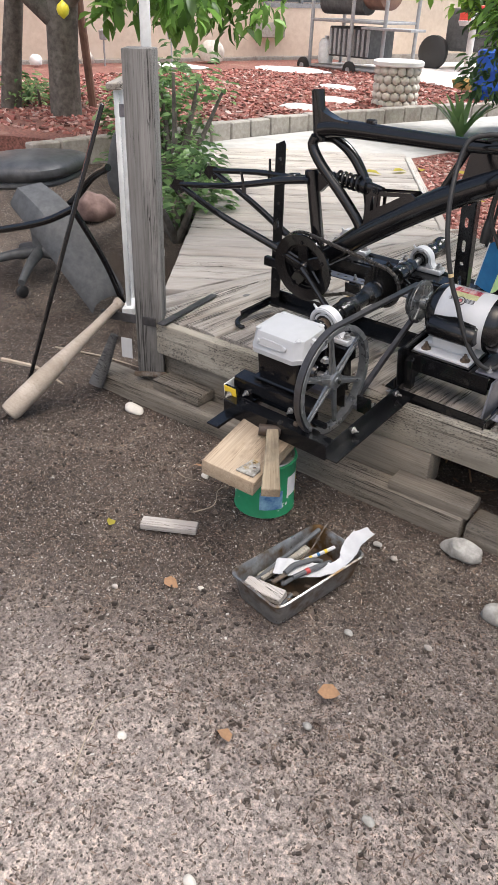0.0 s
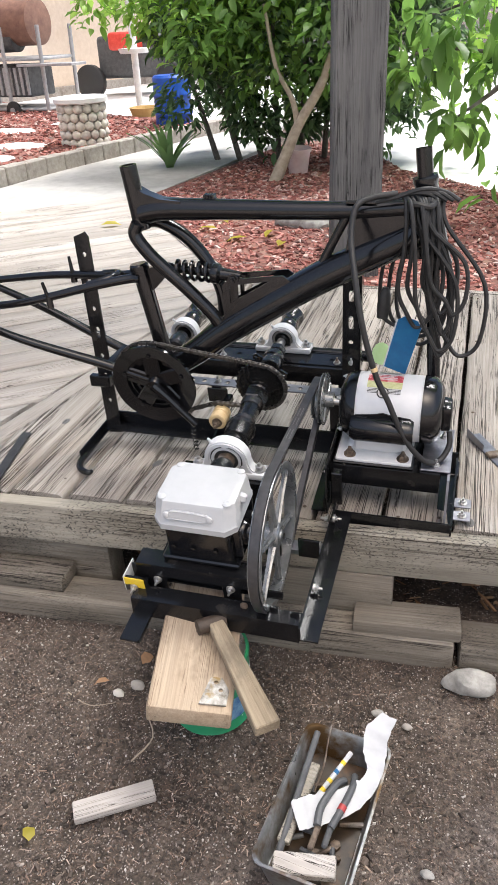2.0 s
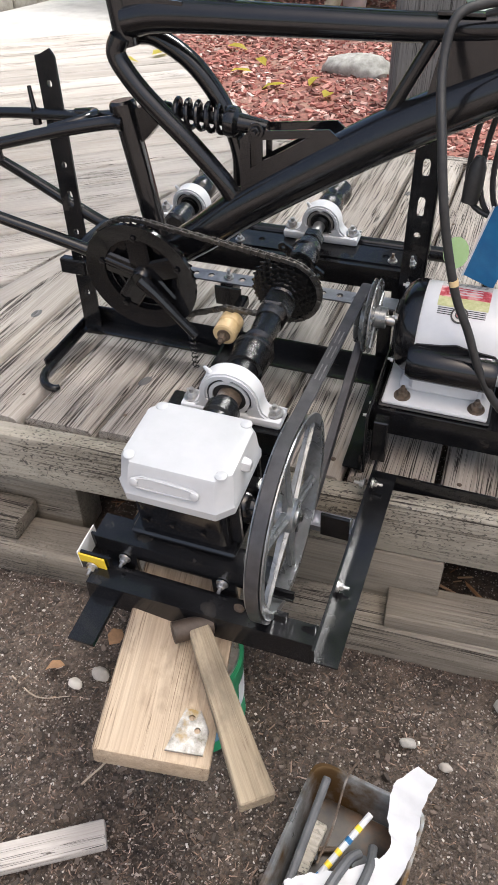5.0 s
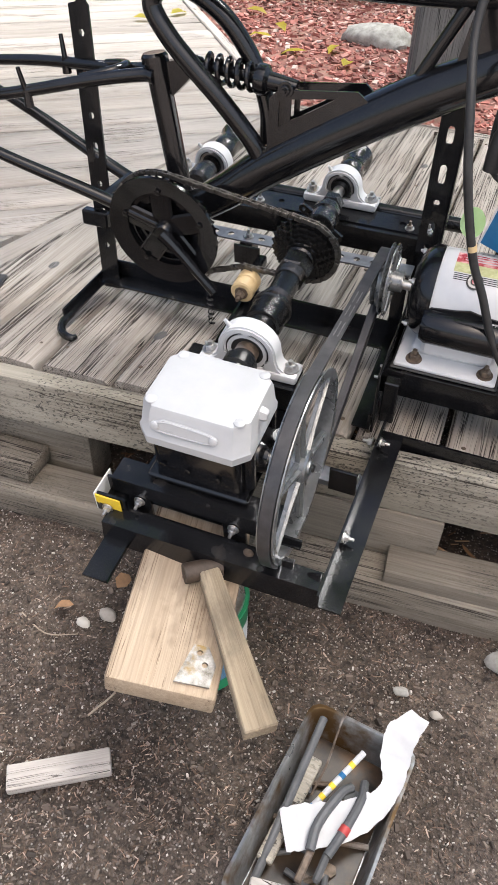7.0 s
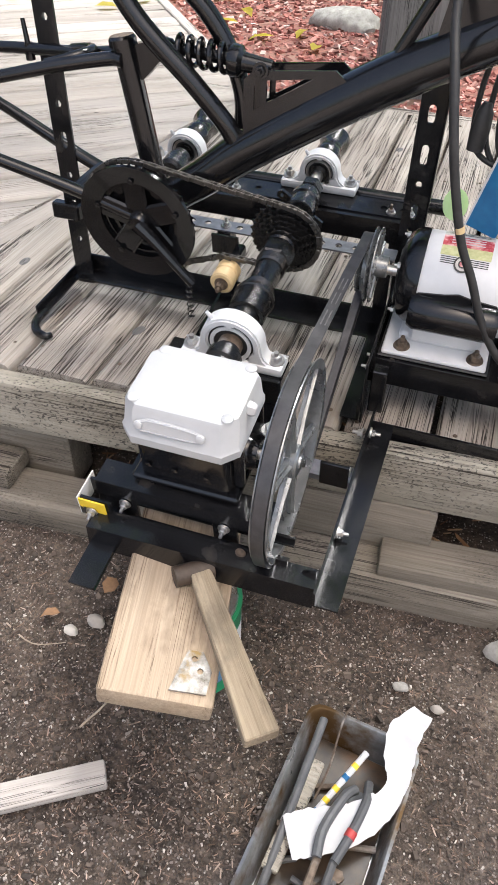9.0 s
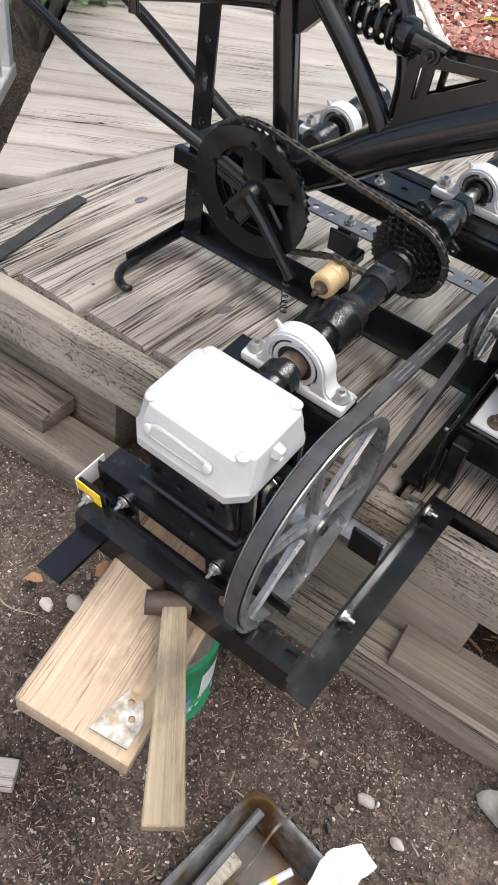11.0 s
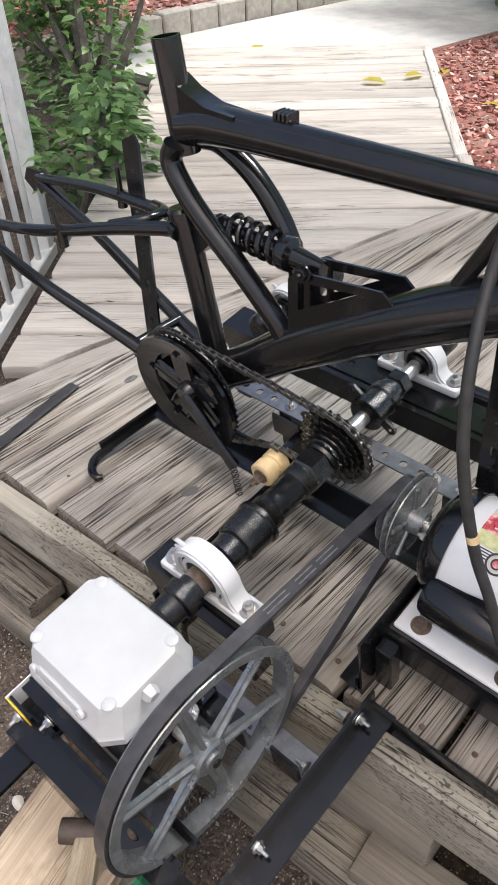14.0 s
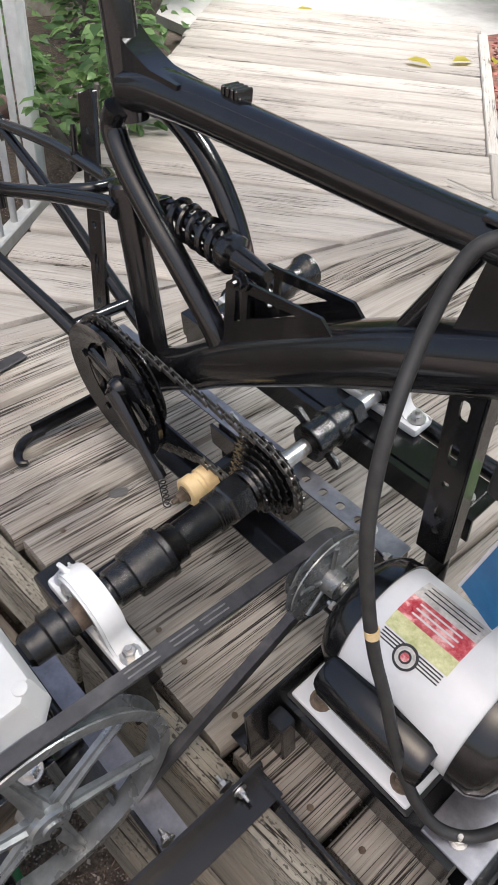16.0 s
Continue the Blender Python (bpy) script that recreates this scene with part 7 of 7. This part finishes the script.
# ---- garden ----
def build_main_post():
    p = thing("timber_pole", Matrix.Translation((0.255, 1.93, 0.2)), "thick dark weathered square timber pole", "post")
    bm = B()
    n = 60
    prof = [(-0.09, -0.1), (0.09, -0.1), (0.1, -0.09), (0.1, 0.09), (0.09, 0.1), (-0.09, 0.1), (-0.1, 0.09), (-0.1, -0.09)]
    rings = []
    for i in range(n + 1):
        z = -1.4 + 2.8 * i / n
        k = 1 + 0.012 * noise.noise(Vector((0, 0, z * 3)))
        rings.append([bm.verts.new((z, x * k, y * k)) for x, y in prof])
    for a, b in zip(rings, rings[1:]):
        for i in range(8):
            bm.faces.new((a[i], a[(i + 1) % 8], b[(i + 1) % 8], b[i]))
    bm.faces.new(rings[0])
    bm.faces.new(rings[-1][::-1])
    part("shaft", bm, dark_post, p, at=pose(0.255, 1.93, 1.6, 0, -90, 0) @ pose(0, 0, 0, 14))


build_main_post()


def build_bush():
    t = thing("shrub", Matrix.Translation((-0.9, 4.7, FAR)), "dense dark green shrub with pale bent stems", "shrub")
    for pts, r in (([(-0.62, 3.92, 0.22), (-0.54, 3.95, 0.4), (-0.45, 3.98, 0.6), (-0.3, 4.02, 0.85), (-0.2, 4.05, 1.15)], [0.045, 0.04, 0.034, 0.03, 0.022]), ([(-0.46, 3.98, 0.6), (-0.5, 4.0, 0.75), (-0.62, 4.05, 0.95), (-0.7, 4.1, 1.3)], [0.022, 0.018, 0.014, 0.01])):
        part("stem", pipe(B(), pts, r, 12), pale_bark, t, "pale bent stem")
    for k in range(7):
        x = -1.3 + 0.17 * k
        part("stem", pipe(B(), [(x, 4.75 + 0.05 * (k % 3), 0.24), (x + 0.03 * (k - 3), 4.7, 0.6), (x + 0.09 * (k - 3), 4.65, 1.2)], [0.025, 0.02, 0.012], 8), bark, t)
    # inner clumps take the shade-dark leaf colour, outer ones the sunlit colour
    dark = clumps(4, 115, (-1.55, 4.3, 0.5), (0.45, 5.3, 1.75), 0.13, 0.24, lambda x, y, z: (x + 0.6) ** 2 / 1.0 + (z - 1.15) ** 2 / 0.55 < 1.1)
    crown(t, leaves("crown", dark, 95, 0.085, 0.038, dark_leaf, 5, 35), "crown", "inner leaves with shade painted dark")
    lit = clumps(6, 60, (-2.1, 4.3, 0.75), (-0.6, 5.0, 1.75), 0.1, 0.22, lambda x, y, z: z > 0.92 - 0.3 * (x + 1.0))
    crown(t, leaves("crown", lit, 60, 0.095, 0.045, bright_leaf, 7, 35), "crown", "yellow-green leaves with sunlight painted in")
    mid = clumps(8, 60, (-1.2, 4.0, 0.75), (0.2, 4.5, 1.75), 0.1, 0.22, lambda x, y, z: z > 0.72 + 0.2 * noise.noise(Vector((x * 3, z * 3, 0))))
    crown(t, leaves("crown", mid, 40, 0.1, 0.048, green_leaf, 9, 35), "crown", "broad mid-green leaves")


build_bush()


def build_right_tree():
    t = thing("leafy_branch", Matrix.Translation((1.9, 3.2, FAR)), "tree with broad drooping green leaves and an added shading crown", "tree")
    part("trunk", pipe(B(), [(2.3, 3.3, 0.2), (2.25, 3.25, 0.8), (2.1, 3.1, 1.5), (1.9, 3.0, 2.2), (1.5, 2.7, 3.0), (1.1, 2.3, 3.6)], [0.09, 0.075, 0.065, 0.055, 0.04, 0.02], 12), bark, t)
    # limbs added to carry the unseen overhead crown
    for end in ((-0.6, 1.0, 3.3), (0.4, 0.3, 3.4), (1.8, 0.5, 3.3), (-0.5, 2.9, 3.5), (2.9, 1.6, 3.2)):
        part("limb", pipe(B(), [(1.7, 2.85, 2.6), ((1.7 + end[0]) / 2, (2.85 + end[1]) / 2, 3.15), end], [0.035, 0.025, 0.01], 8), bark, t)
    # unseen crown added over the deck to shade it and break up sky reflections
    roof = clumps(35, 56, (-1.2, 0.5, 2.8), (3.0, 2.9, 3.8), 0.2, 0.42, lambda x, y, z: noise.noise(Vector((x * 1.3, y * 1.3, 4.0))) > -0.05)
    crown(t, leaves("crown", roof, 34, 0.17, 0.085, green_leaf, 36, 40), "crown", "unseen crown added overhead for shade")
    limbs = [[(2.2, 3.2, 1.15), (1.5, 3.0, 1.12), (0.95, 2.9, 1.02), (0.5, 2.85, 1.06), (0.3, 2.9, 1.0)], [(2.2, 3.2, 1.0), (1.6, 3.0, 0.7), (1.15, 2.9, 0.52), (0.9, 2.85, 0.55)], [(2.1, 3.1, 1.4), (1.4, 3.0, 1.3), (0.8, 2.95, 1.28), (0.45, 2.95, 1.2)], [(0.95, 2.9, 1.02), (0.75, 2.88, 0.85), (0.6, 2.87, 0.75)]]
    for l in limbs:
        part("limb", pipe(B(), l, [0.02, 0.014, 0.009, 0.005], 8), bark, t)
    cl = []
    rnd = random.Random(31)
    for l in limbs:
        pts = smooth_line(l, 5)
        for p in pts[7:]:
            for _ in range(2):
                cl.append((p.x + rnd.gauss(0, 0.06), p.y + rnd.gauss(0, 0.1), p.z + rnd.gauss(-0.03, 0.06), 0.1))
    crown(t, leaves("crown", cl, 6, 0.13, 0.058, green_leaf, 32, 70), "crown", "broad drooping leaves")
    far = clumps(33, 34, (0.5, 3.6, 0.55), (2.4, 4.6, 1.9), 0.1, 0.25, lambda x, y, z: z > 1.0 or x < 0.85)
    crown(t, leaves("crown", far, 16, 0.14, 0.065, bright_leaf, 34, 60), "crown", "bright leaves with sunlight painted in")


build_right_tree()


def build_lemon():
    t = thing("lemon_tree", Matrix.Translation((-3.98, 2.3, 0.1)), "lemon tree with grey trunk and broad hanging leaves", "tree")
    part("trunk", pipe(B(), [(-3.98, 2.3, 0.08), (-3.95, 2.3, 0.3), (-3.92, 2.3, 0.75), (-3.9, 2.32, 1.15), (-3.85, 2.35, 1.8)], [0.16, 0.125, 0.115, 0.12, 0.09], 16), bark, t)
    part("limb", pipe(B(), [(-3.9, 2.3, 0.95), (-4.1, 2.1, 1.2), (-4.3, 1.9, 1.5), (-4.4, 1.8, 1.9)], [0.08, 0.07, 0.055, 0.04], 12), bark, t)
    part("limb", pipe(B(), [(-3.9, 2.32, 1.05), (-3.5, 2.35, 1.35), (-3.0, 2.3, 1.5), (-2.5, 2.2, 1.45)], [0.06, 0.045, 0.03, 0.015], 12), bark, t)
    t2 = thing("tree_stem", Matrix.Translation((-4.6, 2.2, 0.1)), "slim grey tree stem behind the chairs", "tree")
    part("trunk", pipe(B(), [(-4.62, 2.2, 0.08), (-4.5, 2.2, 0.6), (-4.34, 2.2, 1.12), (-4.2, 2.25, 1.8)], [0.09, 0.08, 0.07, 0.06], 12), bark, t2)
    single("garden_stake", rod(B(), (-4.17, 2.76, 0.1), (-4.22, 2.7, 1.3), 0.035, 10), rust_cart, "brown wooden stake beside the tree", "stake", base=(-4.17, 2.76, 0.1))
    cl = clumps(41, 60, (-3.0, 1.6, 1.04), (-2.2, 2.95, 1.75), 0.08, 0.16, lambda x, y, z: z > 1.02 + 0.25 * noise.noise(Vector((y * 4, x * 4, 2))))
    crown(t, leaves("crown", cl, 16, 0.13, 0.062, green_leaf, 42, 70), "crown", "broad hanging leaves")
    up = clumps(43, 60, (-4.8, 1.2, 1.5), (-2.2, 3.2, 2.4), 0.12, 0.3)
    crown(t, leaves("crown", up, 26, 0.13, 0.062, dark_leaf, 44, 50), "crown", "upper leaves with shade painted dark")
    part("lemon", lathe(B(), (-2.6, 1.37, 1.04), (-2.6, 1.37, 1.13), [(0, 0.004), (0.08, 0.012), (0.25, 0.03), (0.5, 0.036), (0.75, 0.03), (0.92, 0.012), (1, 0.003)], 18), lemon_skin, t, "ripe yellow lemon")


build_lemon()


def jade(name, base, clump_list, n, seed, label, ln=0.055, wd=0.034):
    t = thing(name, Matrix.Translation(base), label, "plant")
    for i, c in enumerate(clump_list[:: max(len(clump_list) // 7, 1)]):
        part("stem", pipe(B(), [base, ((base[0] + c[0]) / 2 + 0.02, (base[1] + c[1]) / 2, (base[2] + c[2]) / 2), c[:3]], [0.022, 0.016, 0.008], 8), bark, t)
    crown(t, leaves("crown", clump_list, n, ln, wd, jade_leaf, seed, 5), "crown", "fleshy rounded leaves")


jade("jade_plant", (-1.3, 0.98, 0.12), clumps(51, 34, (-1.6, 0.8, 0.22), (-1.06, 1.4, 0.52), 0.05, 0.1, lambda x, y, z: (x + 1.3) * 0.72 + (y - 1.05) * 0.69 < 0.14), 26, 52, "green jade plant with fleshy leaves beside the boardwalk")
jade("jade_plant", (-2.2, 1.7, 0.2), clumps(53, 46, (-2.55, 1.45, 0.3), (-1.8, 2.0, 0.75), 0.07, 0.13, lambda x, y, z: (x + 2.1) * 0.72 + (y - 1.85) * 0.69 < 0.1), 24, 54, "green jade plant at the boardwalk's bend")
jade("shrub", (-2.0, 1.6, 0.15), clumps(57, 16, (-2.25, 1.45, 0.6), (-1.75, 1.85, 0.9), 0.06, 0.11), 14, 58, "leafy shrub by the open gate", 0.07, 0.035)
jade("shrub", (-4.75, 2.6, 0.15), clumps(55, 30, (-5.2, 2.2, 0.22), (-4.1, 3.0, 0.5), 0.08, 0.14), 22, 56, "low dark shrub under the trees", 0.07, 0.03)


def build_agave():
    t = thing("agave", Matrix.Translation((-1.58, 4.4, FAR)), "spiky pale green agave in the mulch", "plant")
    rnd = random.Random(61)
    for k in range(15):
        a = math.radians(k * 137.5)
        up = 0.2 + 0.2 * rnd.random()
        ln = 0.2 + 0.14 * rnd.random()
        bm = B()
        rows = []
        for i in range(6):
            f = i / 5
            r = ln * f
            z = 0.24 + up * f * (1.3 - 0.45 * f)
            w = 0.028 * (1 - f) ** 0.6 + 0.002
            c = Vector((-1.58 + r * math.cos(a), 4.4 + r * math.sin(a), z))
            s = Vector((-math.sin(a), math.cos(a), 0))
            rows.append([bm.verts.new(c + s * w * e + Vector((0, 0, h))) for e, h in ((-1, 0.008), (0, 0), (1, 0.008), (0, 0.006))])
        for p, q in zip(rows, rows[1:]):
            for i in range(4):
                bm.faces.new((p[i], p[(i + 1) % 4], q[(i + 1) % 4], q[i]))
        part("blade", bm, jade_leaf, t)


build_agave()


def build_yard():
    # flower pot under the shrub
    pot = thing("flower_pot", Matrix.Translation((-0.51, 4.2, FAR)), "faded pink plastic flower pot in the mulch", "pot")
    part("pot", lathe(B(), (-0.51, 4.2, 0.245), (-0.505, 4.19, 0.42), [(0, 0.065), (0.84, 0.085), (0.85, 0.093), (1, 0.094), (1, 0.083), (0.3, 0.066)], 24, cap=False), pink_pot, pot)
    part("bottom", lathe(B(), (-0.51, 4.2, 0.245), (-0.51, 4.2, 0.25), [(0, 0.064), (1, 0.064)], 24), pink_pot, pot)
    # blue drum and ochre bowl
    d = thing("plastic_drum", Matrix.Translation((-2.33, 6.45, FAR)), "blue plastic drum behind the kerb", "drum")
    part("body", lathe(B(), (-2.33, 6.45, 0.25), (-2.33, 6.45, 0.78), [(0, 0.17), (0.04, 0.19), (0.3, 0.19), (0.32, 0.197), (0.36, 0.197), (0.38, 0.19), (0.62, 0.19), (0.64, 0.197), (0.68, 0.197), (0.7, 0.19), (0.96, 0.19), (1, 0.17)], 28), blue_plastic, d)
    b = thing("clay_bowl", Matrix.Translation((-2.95, 7.2, FAR)), "ochre clay bowl on the paving", "bowl")
    part("bowl", lathe(B(), (-2.95, 7.2, 0.235), (-2.95, 7.2, 0.42), [(0, 0.14), (0.9, 0.2), (1, 0.205), (1, 0.185), (0.3, 0.14)], 24), clay_pot, b)
    # cobble pillar: rows of round stones under a cap
    pl = thing("stone_pillar", Matrix.Translation((-2.66, 5.12, FAR + 0.1)), "short round pillar of pale cobbles with a flat cap", "pillar")
    part("core", lathe(B(), (-2.66, 5.12, 0.3), (-2.66, 5.12, 0.66), [(0, 0.185), (1, 0.185)], 24), kerb_stone, pl)
    rnd = random.Random(71)
    for r in range(5):
        for k in range(15):
            a = 2 * math.pi * (k + 0.5 * (r % 2)) / 15
            bm = B()
            bmesh.ops.create_icosphere(bm, subdivisions=2, radius=1)
            s = rnd.uniform(0.85, 1.1)
            for v in bm.verts:
                v.co = Vector((v.co.x * 0.03, v.co.y * 0.044 * s, v.co.z * 0.04))
            part("cobble", bm, cobble, pl, at=pose(-2.66 + 0.19 * math.cos(a), 5.12 + 0.19 * math.sin(a), 0.345 + 0.07 * r, rnd.uniform(-15, 15), 0, math.degrees(a)))
    part("cap", lathe(B(), (-2.66, 5.12, 0.66), (-2.66, 5.12, 0.71), [(0, 0.22), (0.2, 0.235), (0.8, 0.235), (1, 0.22)], 28), concrete, pl)
    for i, (x, y, s) in enumerate(((-3.9, 5.9, 0.26), (-3.2, 4.9, 0.25), (-3.5, 6.4, 0.22), (-5.6, 7.2, 0.6), (-3.05, 4.2, 0.2), (-6.8, 6.2, 0.5))):
        stone("stepping_stone", (x, y, FAR + 0.115), (s, s * 0.6, 0.03), concrete, "flat pale stepping stone in the red mulch", 80 + i)
    # house wall with window
    yaw = 75.0
    m = pose(-7.35, 7.6, FAR, 0, 0, yaw)
    h = thing("house", m, "beige stucco house wall with a dark window", "house")
    bm = B()
    for lo, hi in (((-9, -0.1, -0.1), (0.75, 0.1, 3.0)), ((2.3, -0.1, -0.1), (6.5, 0.1, 3.0)), ((0.75, -0.1, -0.1), (2.3, 0.1, 0.86)), ((0.75, -0.1, 2.0), (2.3, 0.1, 3.0))):
        block(bm, lo, hi, 0)
    part("wall", bm, stucco, h, at=m)
    w = part("window", block(B(), (0.8, -0.02, 0.9), (2.25, 0.02, 1.98), 0), dark_glass, h, "dark sliding window", m)
    for lo, hi in (((0.74, -0.115, 0.82), (2.31, 0.05, 0.88)), ((0.74, -0.115, 1.98), (2.31, 0.05, 2.03)), ((0.74, -0.11, 0.88), (0.79, 0.05, 1.98)), ((2.26, -0.11, 0.88), (2.31, 0.05, 1.98)), ((1.5, -0.06, 0.88), (1.54, 0.02, 1.98))):
        part("window_frame", block(B(), lo, hi, 0.004), cart_grey, w, at=m)
    part("vent_block", block(B(), (0.55, -0.22, 0.42), (1.1, -0.09, 0.62), 0.01), kerb_stone, h, "grey wall vent box", m)
    part("wall_foot", block(B(), (-9, -0.14, -0.1), (6.5, -0.1, 0.16), 0.01), kerb_stone, h, at=m)
    part("roof", block(B(), (-9.5, -0.7, 3.0), (7, 4.0, 3.12), 0.01), rust_cart, h, at=m)
    # clutter at the wall's foot
    for i, (x, z, s) in enumerate(((-2.3, 0.14, 0.1), (-1.5, 0.16, 0.13), (-0.4, 0.17, 0.19), (-3.0, 0.12, 0.09))):
        stone("garden_ornament", tuple((m @ Vector((x, -0.5, z + 0.05)))), (s, s * 0.8, s), (cobble, cart_dark, cobble, concrete)[i], "small pale ornament standing at the wall", 90 + i)
    for i, x in enumerate((-2.6, -2.1, -1.1)):
        single("garden_lamp", lathe(B(), tuple(m @ Vector((x, -0.6, 0.1))), tuple(m @ Vector((x, -0.6, 0.55))), [(0, 0.012), (0.7, 0.012), (0.72, 0.05), (0.95, 0.06), (1, 0.01)], 12), cart_grey, "small grey garden lamp on a spike", "lamp", base=tuple(m @ Vector((x, -0.6, 0.0))), group="garden lamps")


build_yard()


def build_cart():
    """Smoker cart: legs, grates, rusty drum, railed shelf, wheels."""
    c = thing("smoker_cart", pose(-5.15, 8.2, FAR + 0.02, 0, 0, -8), "tall rusty barbecue smoker cart with grates and wheels", "barbecue")
    m = placed[c.name] @ Matrix.Scale(0.72, 4)
    P = lambda n, b, mt, lab="", par=c: part(n, b, mt, par, lab, m)
    for x, y in ((-0.95, -0.45), (0.9, -0.45), (-0.95, 0.45), (0.9, 0.45), (0.1, -0.45)):
        P("leg", rod(B(), (x, y, 0.0), (x + 0.03, y, 1.45), 0.035, 10), cart_grey)
    for z in (0.16, 0.95):
        for y in (-0.45, 0.45):
            P("rail", rod(B(), (-0.95, y, z), (0.92, y, z), 0.025, 8), cart_grey)
        for x in (-0.95, 0.9):
            P("rail", rod(B(), (x, -0.45, z), (x, 0.45, z), 0.025, 8), cart_grey)
    P("grate", block(B(), (-0.93, -0.43, 0.94), (0.9, 0.43, 0.965), 0.004), cart_grey)
    P("side_shelf", block(B(), (0.5, -0.62, 0.84), (1.65, -0.2, 0.88), 0.006), cart_grey)
    P("lower_shelf", block(B(), (-0.9, -0.43, 0.15), (0.88, 0.43, 0.18), 0.004), cart_grey)
    P("firebox", block(B(), (-0.55, -0.35, 0.35), (0.5, 0.35, 0.86), 0.02), cart_dark, "dark slatted firebox")
    for k in range(9):
        P("slat", block(B(), (-0.52 + 0.12 * k, -0.375, 0.38), (-0.46 + 0.12 * k, -0.345, 0.82), 0.004), cart_grey)
    P("drum", lathe(B(), (-0.75, 0.0, 1.5), (0.65, 0.0, 1.5), [(0, 0.3), (0.02, 0.36), (0.98, 0.36), (1, 0.3)], 28), rust_cart, "rust brown cooking drum")
    P("drum_lid", lathe(B(), (-0.9, -0.1, 1.25), (0.2, -0.1, 1.25), [(0, 0.2), (1, 0.2)], 20), cart_dark)
    for x in (-1.05, 0.2):
        w = P("wheel", lathe(B(), (x, -0.56, 0.15), (x, -0.49, 0.15), [(0, 0.11), (0.2, 0.15), (0.8, 0.15), (1, 0.11)], 22), black_rubber)
        P("hub", lathe(B(), (x, -0.575, 0.15), (x, -0.48, 0.15), [(0, 0.05), (1, 0.05)], 14), cart_grey, "", w)
    P("gas_bottle", lathe(B(), (-0.75, -0.2, 0.2), (-0.75, -0.2, 0.68), [(0, 0.13), (0.1, 0.15), (0.7, 0.15), (0.9, 0.09), (0.92, 0.04), (1, 0.04)], 22), cream_paint, "pale gas bottle")
    t2 = thing("garden_cart", pose(-4.6, 11.0, FAR), "garden machine with red cover and black wheels", "cart")
    red = surface("faded_red_cover", (0.5, 0.03, 0.02), (0.65, 0.08, 0.05), 20, 0.5, bump=0.1)
    part("body", block(B(), (-5.3, 10.8, 0.5), (-4.0, 11.6, 1.1), 0.06, segments=3), cart_dark, t2)
    part("cover", block(B(), (-5.0, 10.6, 0.9), (-4.5, 11.0, 1.15), 0.05, segments=3), red, t2, "red engine cover")
    for x in (-5.4, -4.0):
        part("wheel", lathe(B(), (x, 10.6, 0.47), (x, 10.75, 0.47), [(0, 0.2), (0.2, 0.25), (0.8, 0.25), (1, 0.2)], 22), black_rubber, t2)
    pole = thing("white_pole", Matrix.Translation((-3.17, 7.5, FAR)), "white umbrella pole standing on the paving", "pole")
    part("pole", rod(B(), (-3.17, 7.5, 0.24), (-3.17, 7.5, 2.4), 0.04, 14), cream_paint, pole)
    part("foot", lathe(B(), (-3.17, 7.5, 0.235), (-3.17, 7.5, 0.3), [(0, 0.2), (0.6, 0.19), (1, 0.06)], 20), cream_paint, pole)
    part("collar", lathe(B(), (-3.17, 7.5, 0.95), (-3.17, 7.5, 1.0), [(0, 0.16), (1, 0.18)], 16), cream_paint, pole)
    f = thing("dark_shed", Matrix.Translation((-5.5, 14.5, FAR)), "dark timber shed wall at the back of the yard", "shed")
    for k in range(26):
        part("board", block(B(), (-9.5 + 0.32 * k, 14.4, 0.2), (-9.2 + 0.32 * k, 14.46, 3.2), 0.01), dark_post, f)
    part("roof", block(B(), (-9.7, 14.2, 3.2), (-1.0, 17, 3.3), 0.01), cart_dark, f)


build_cart()
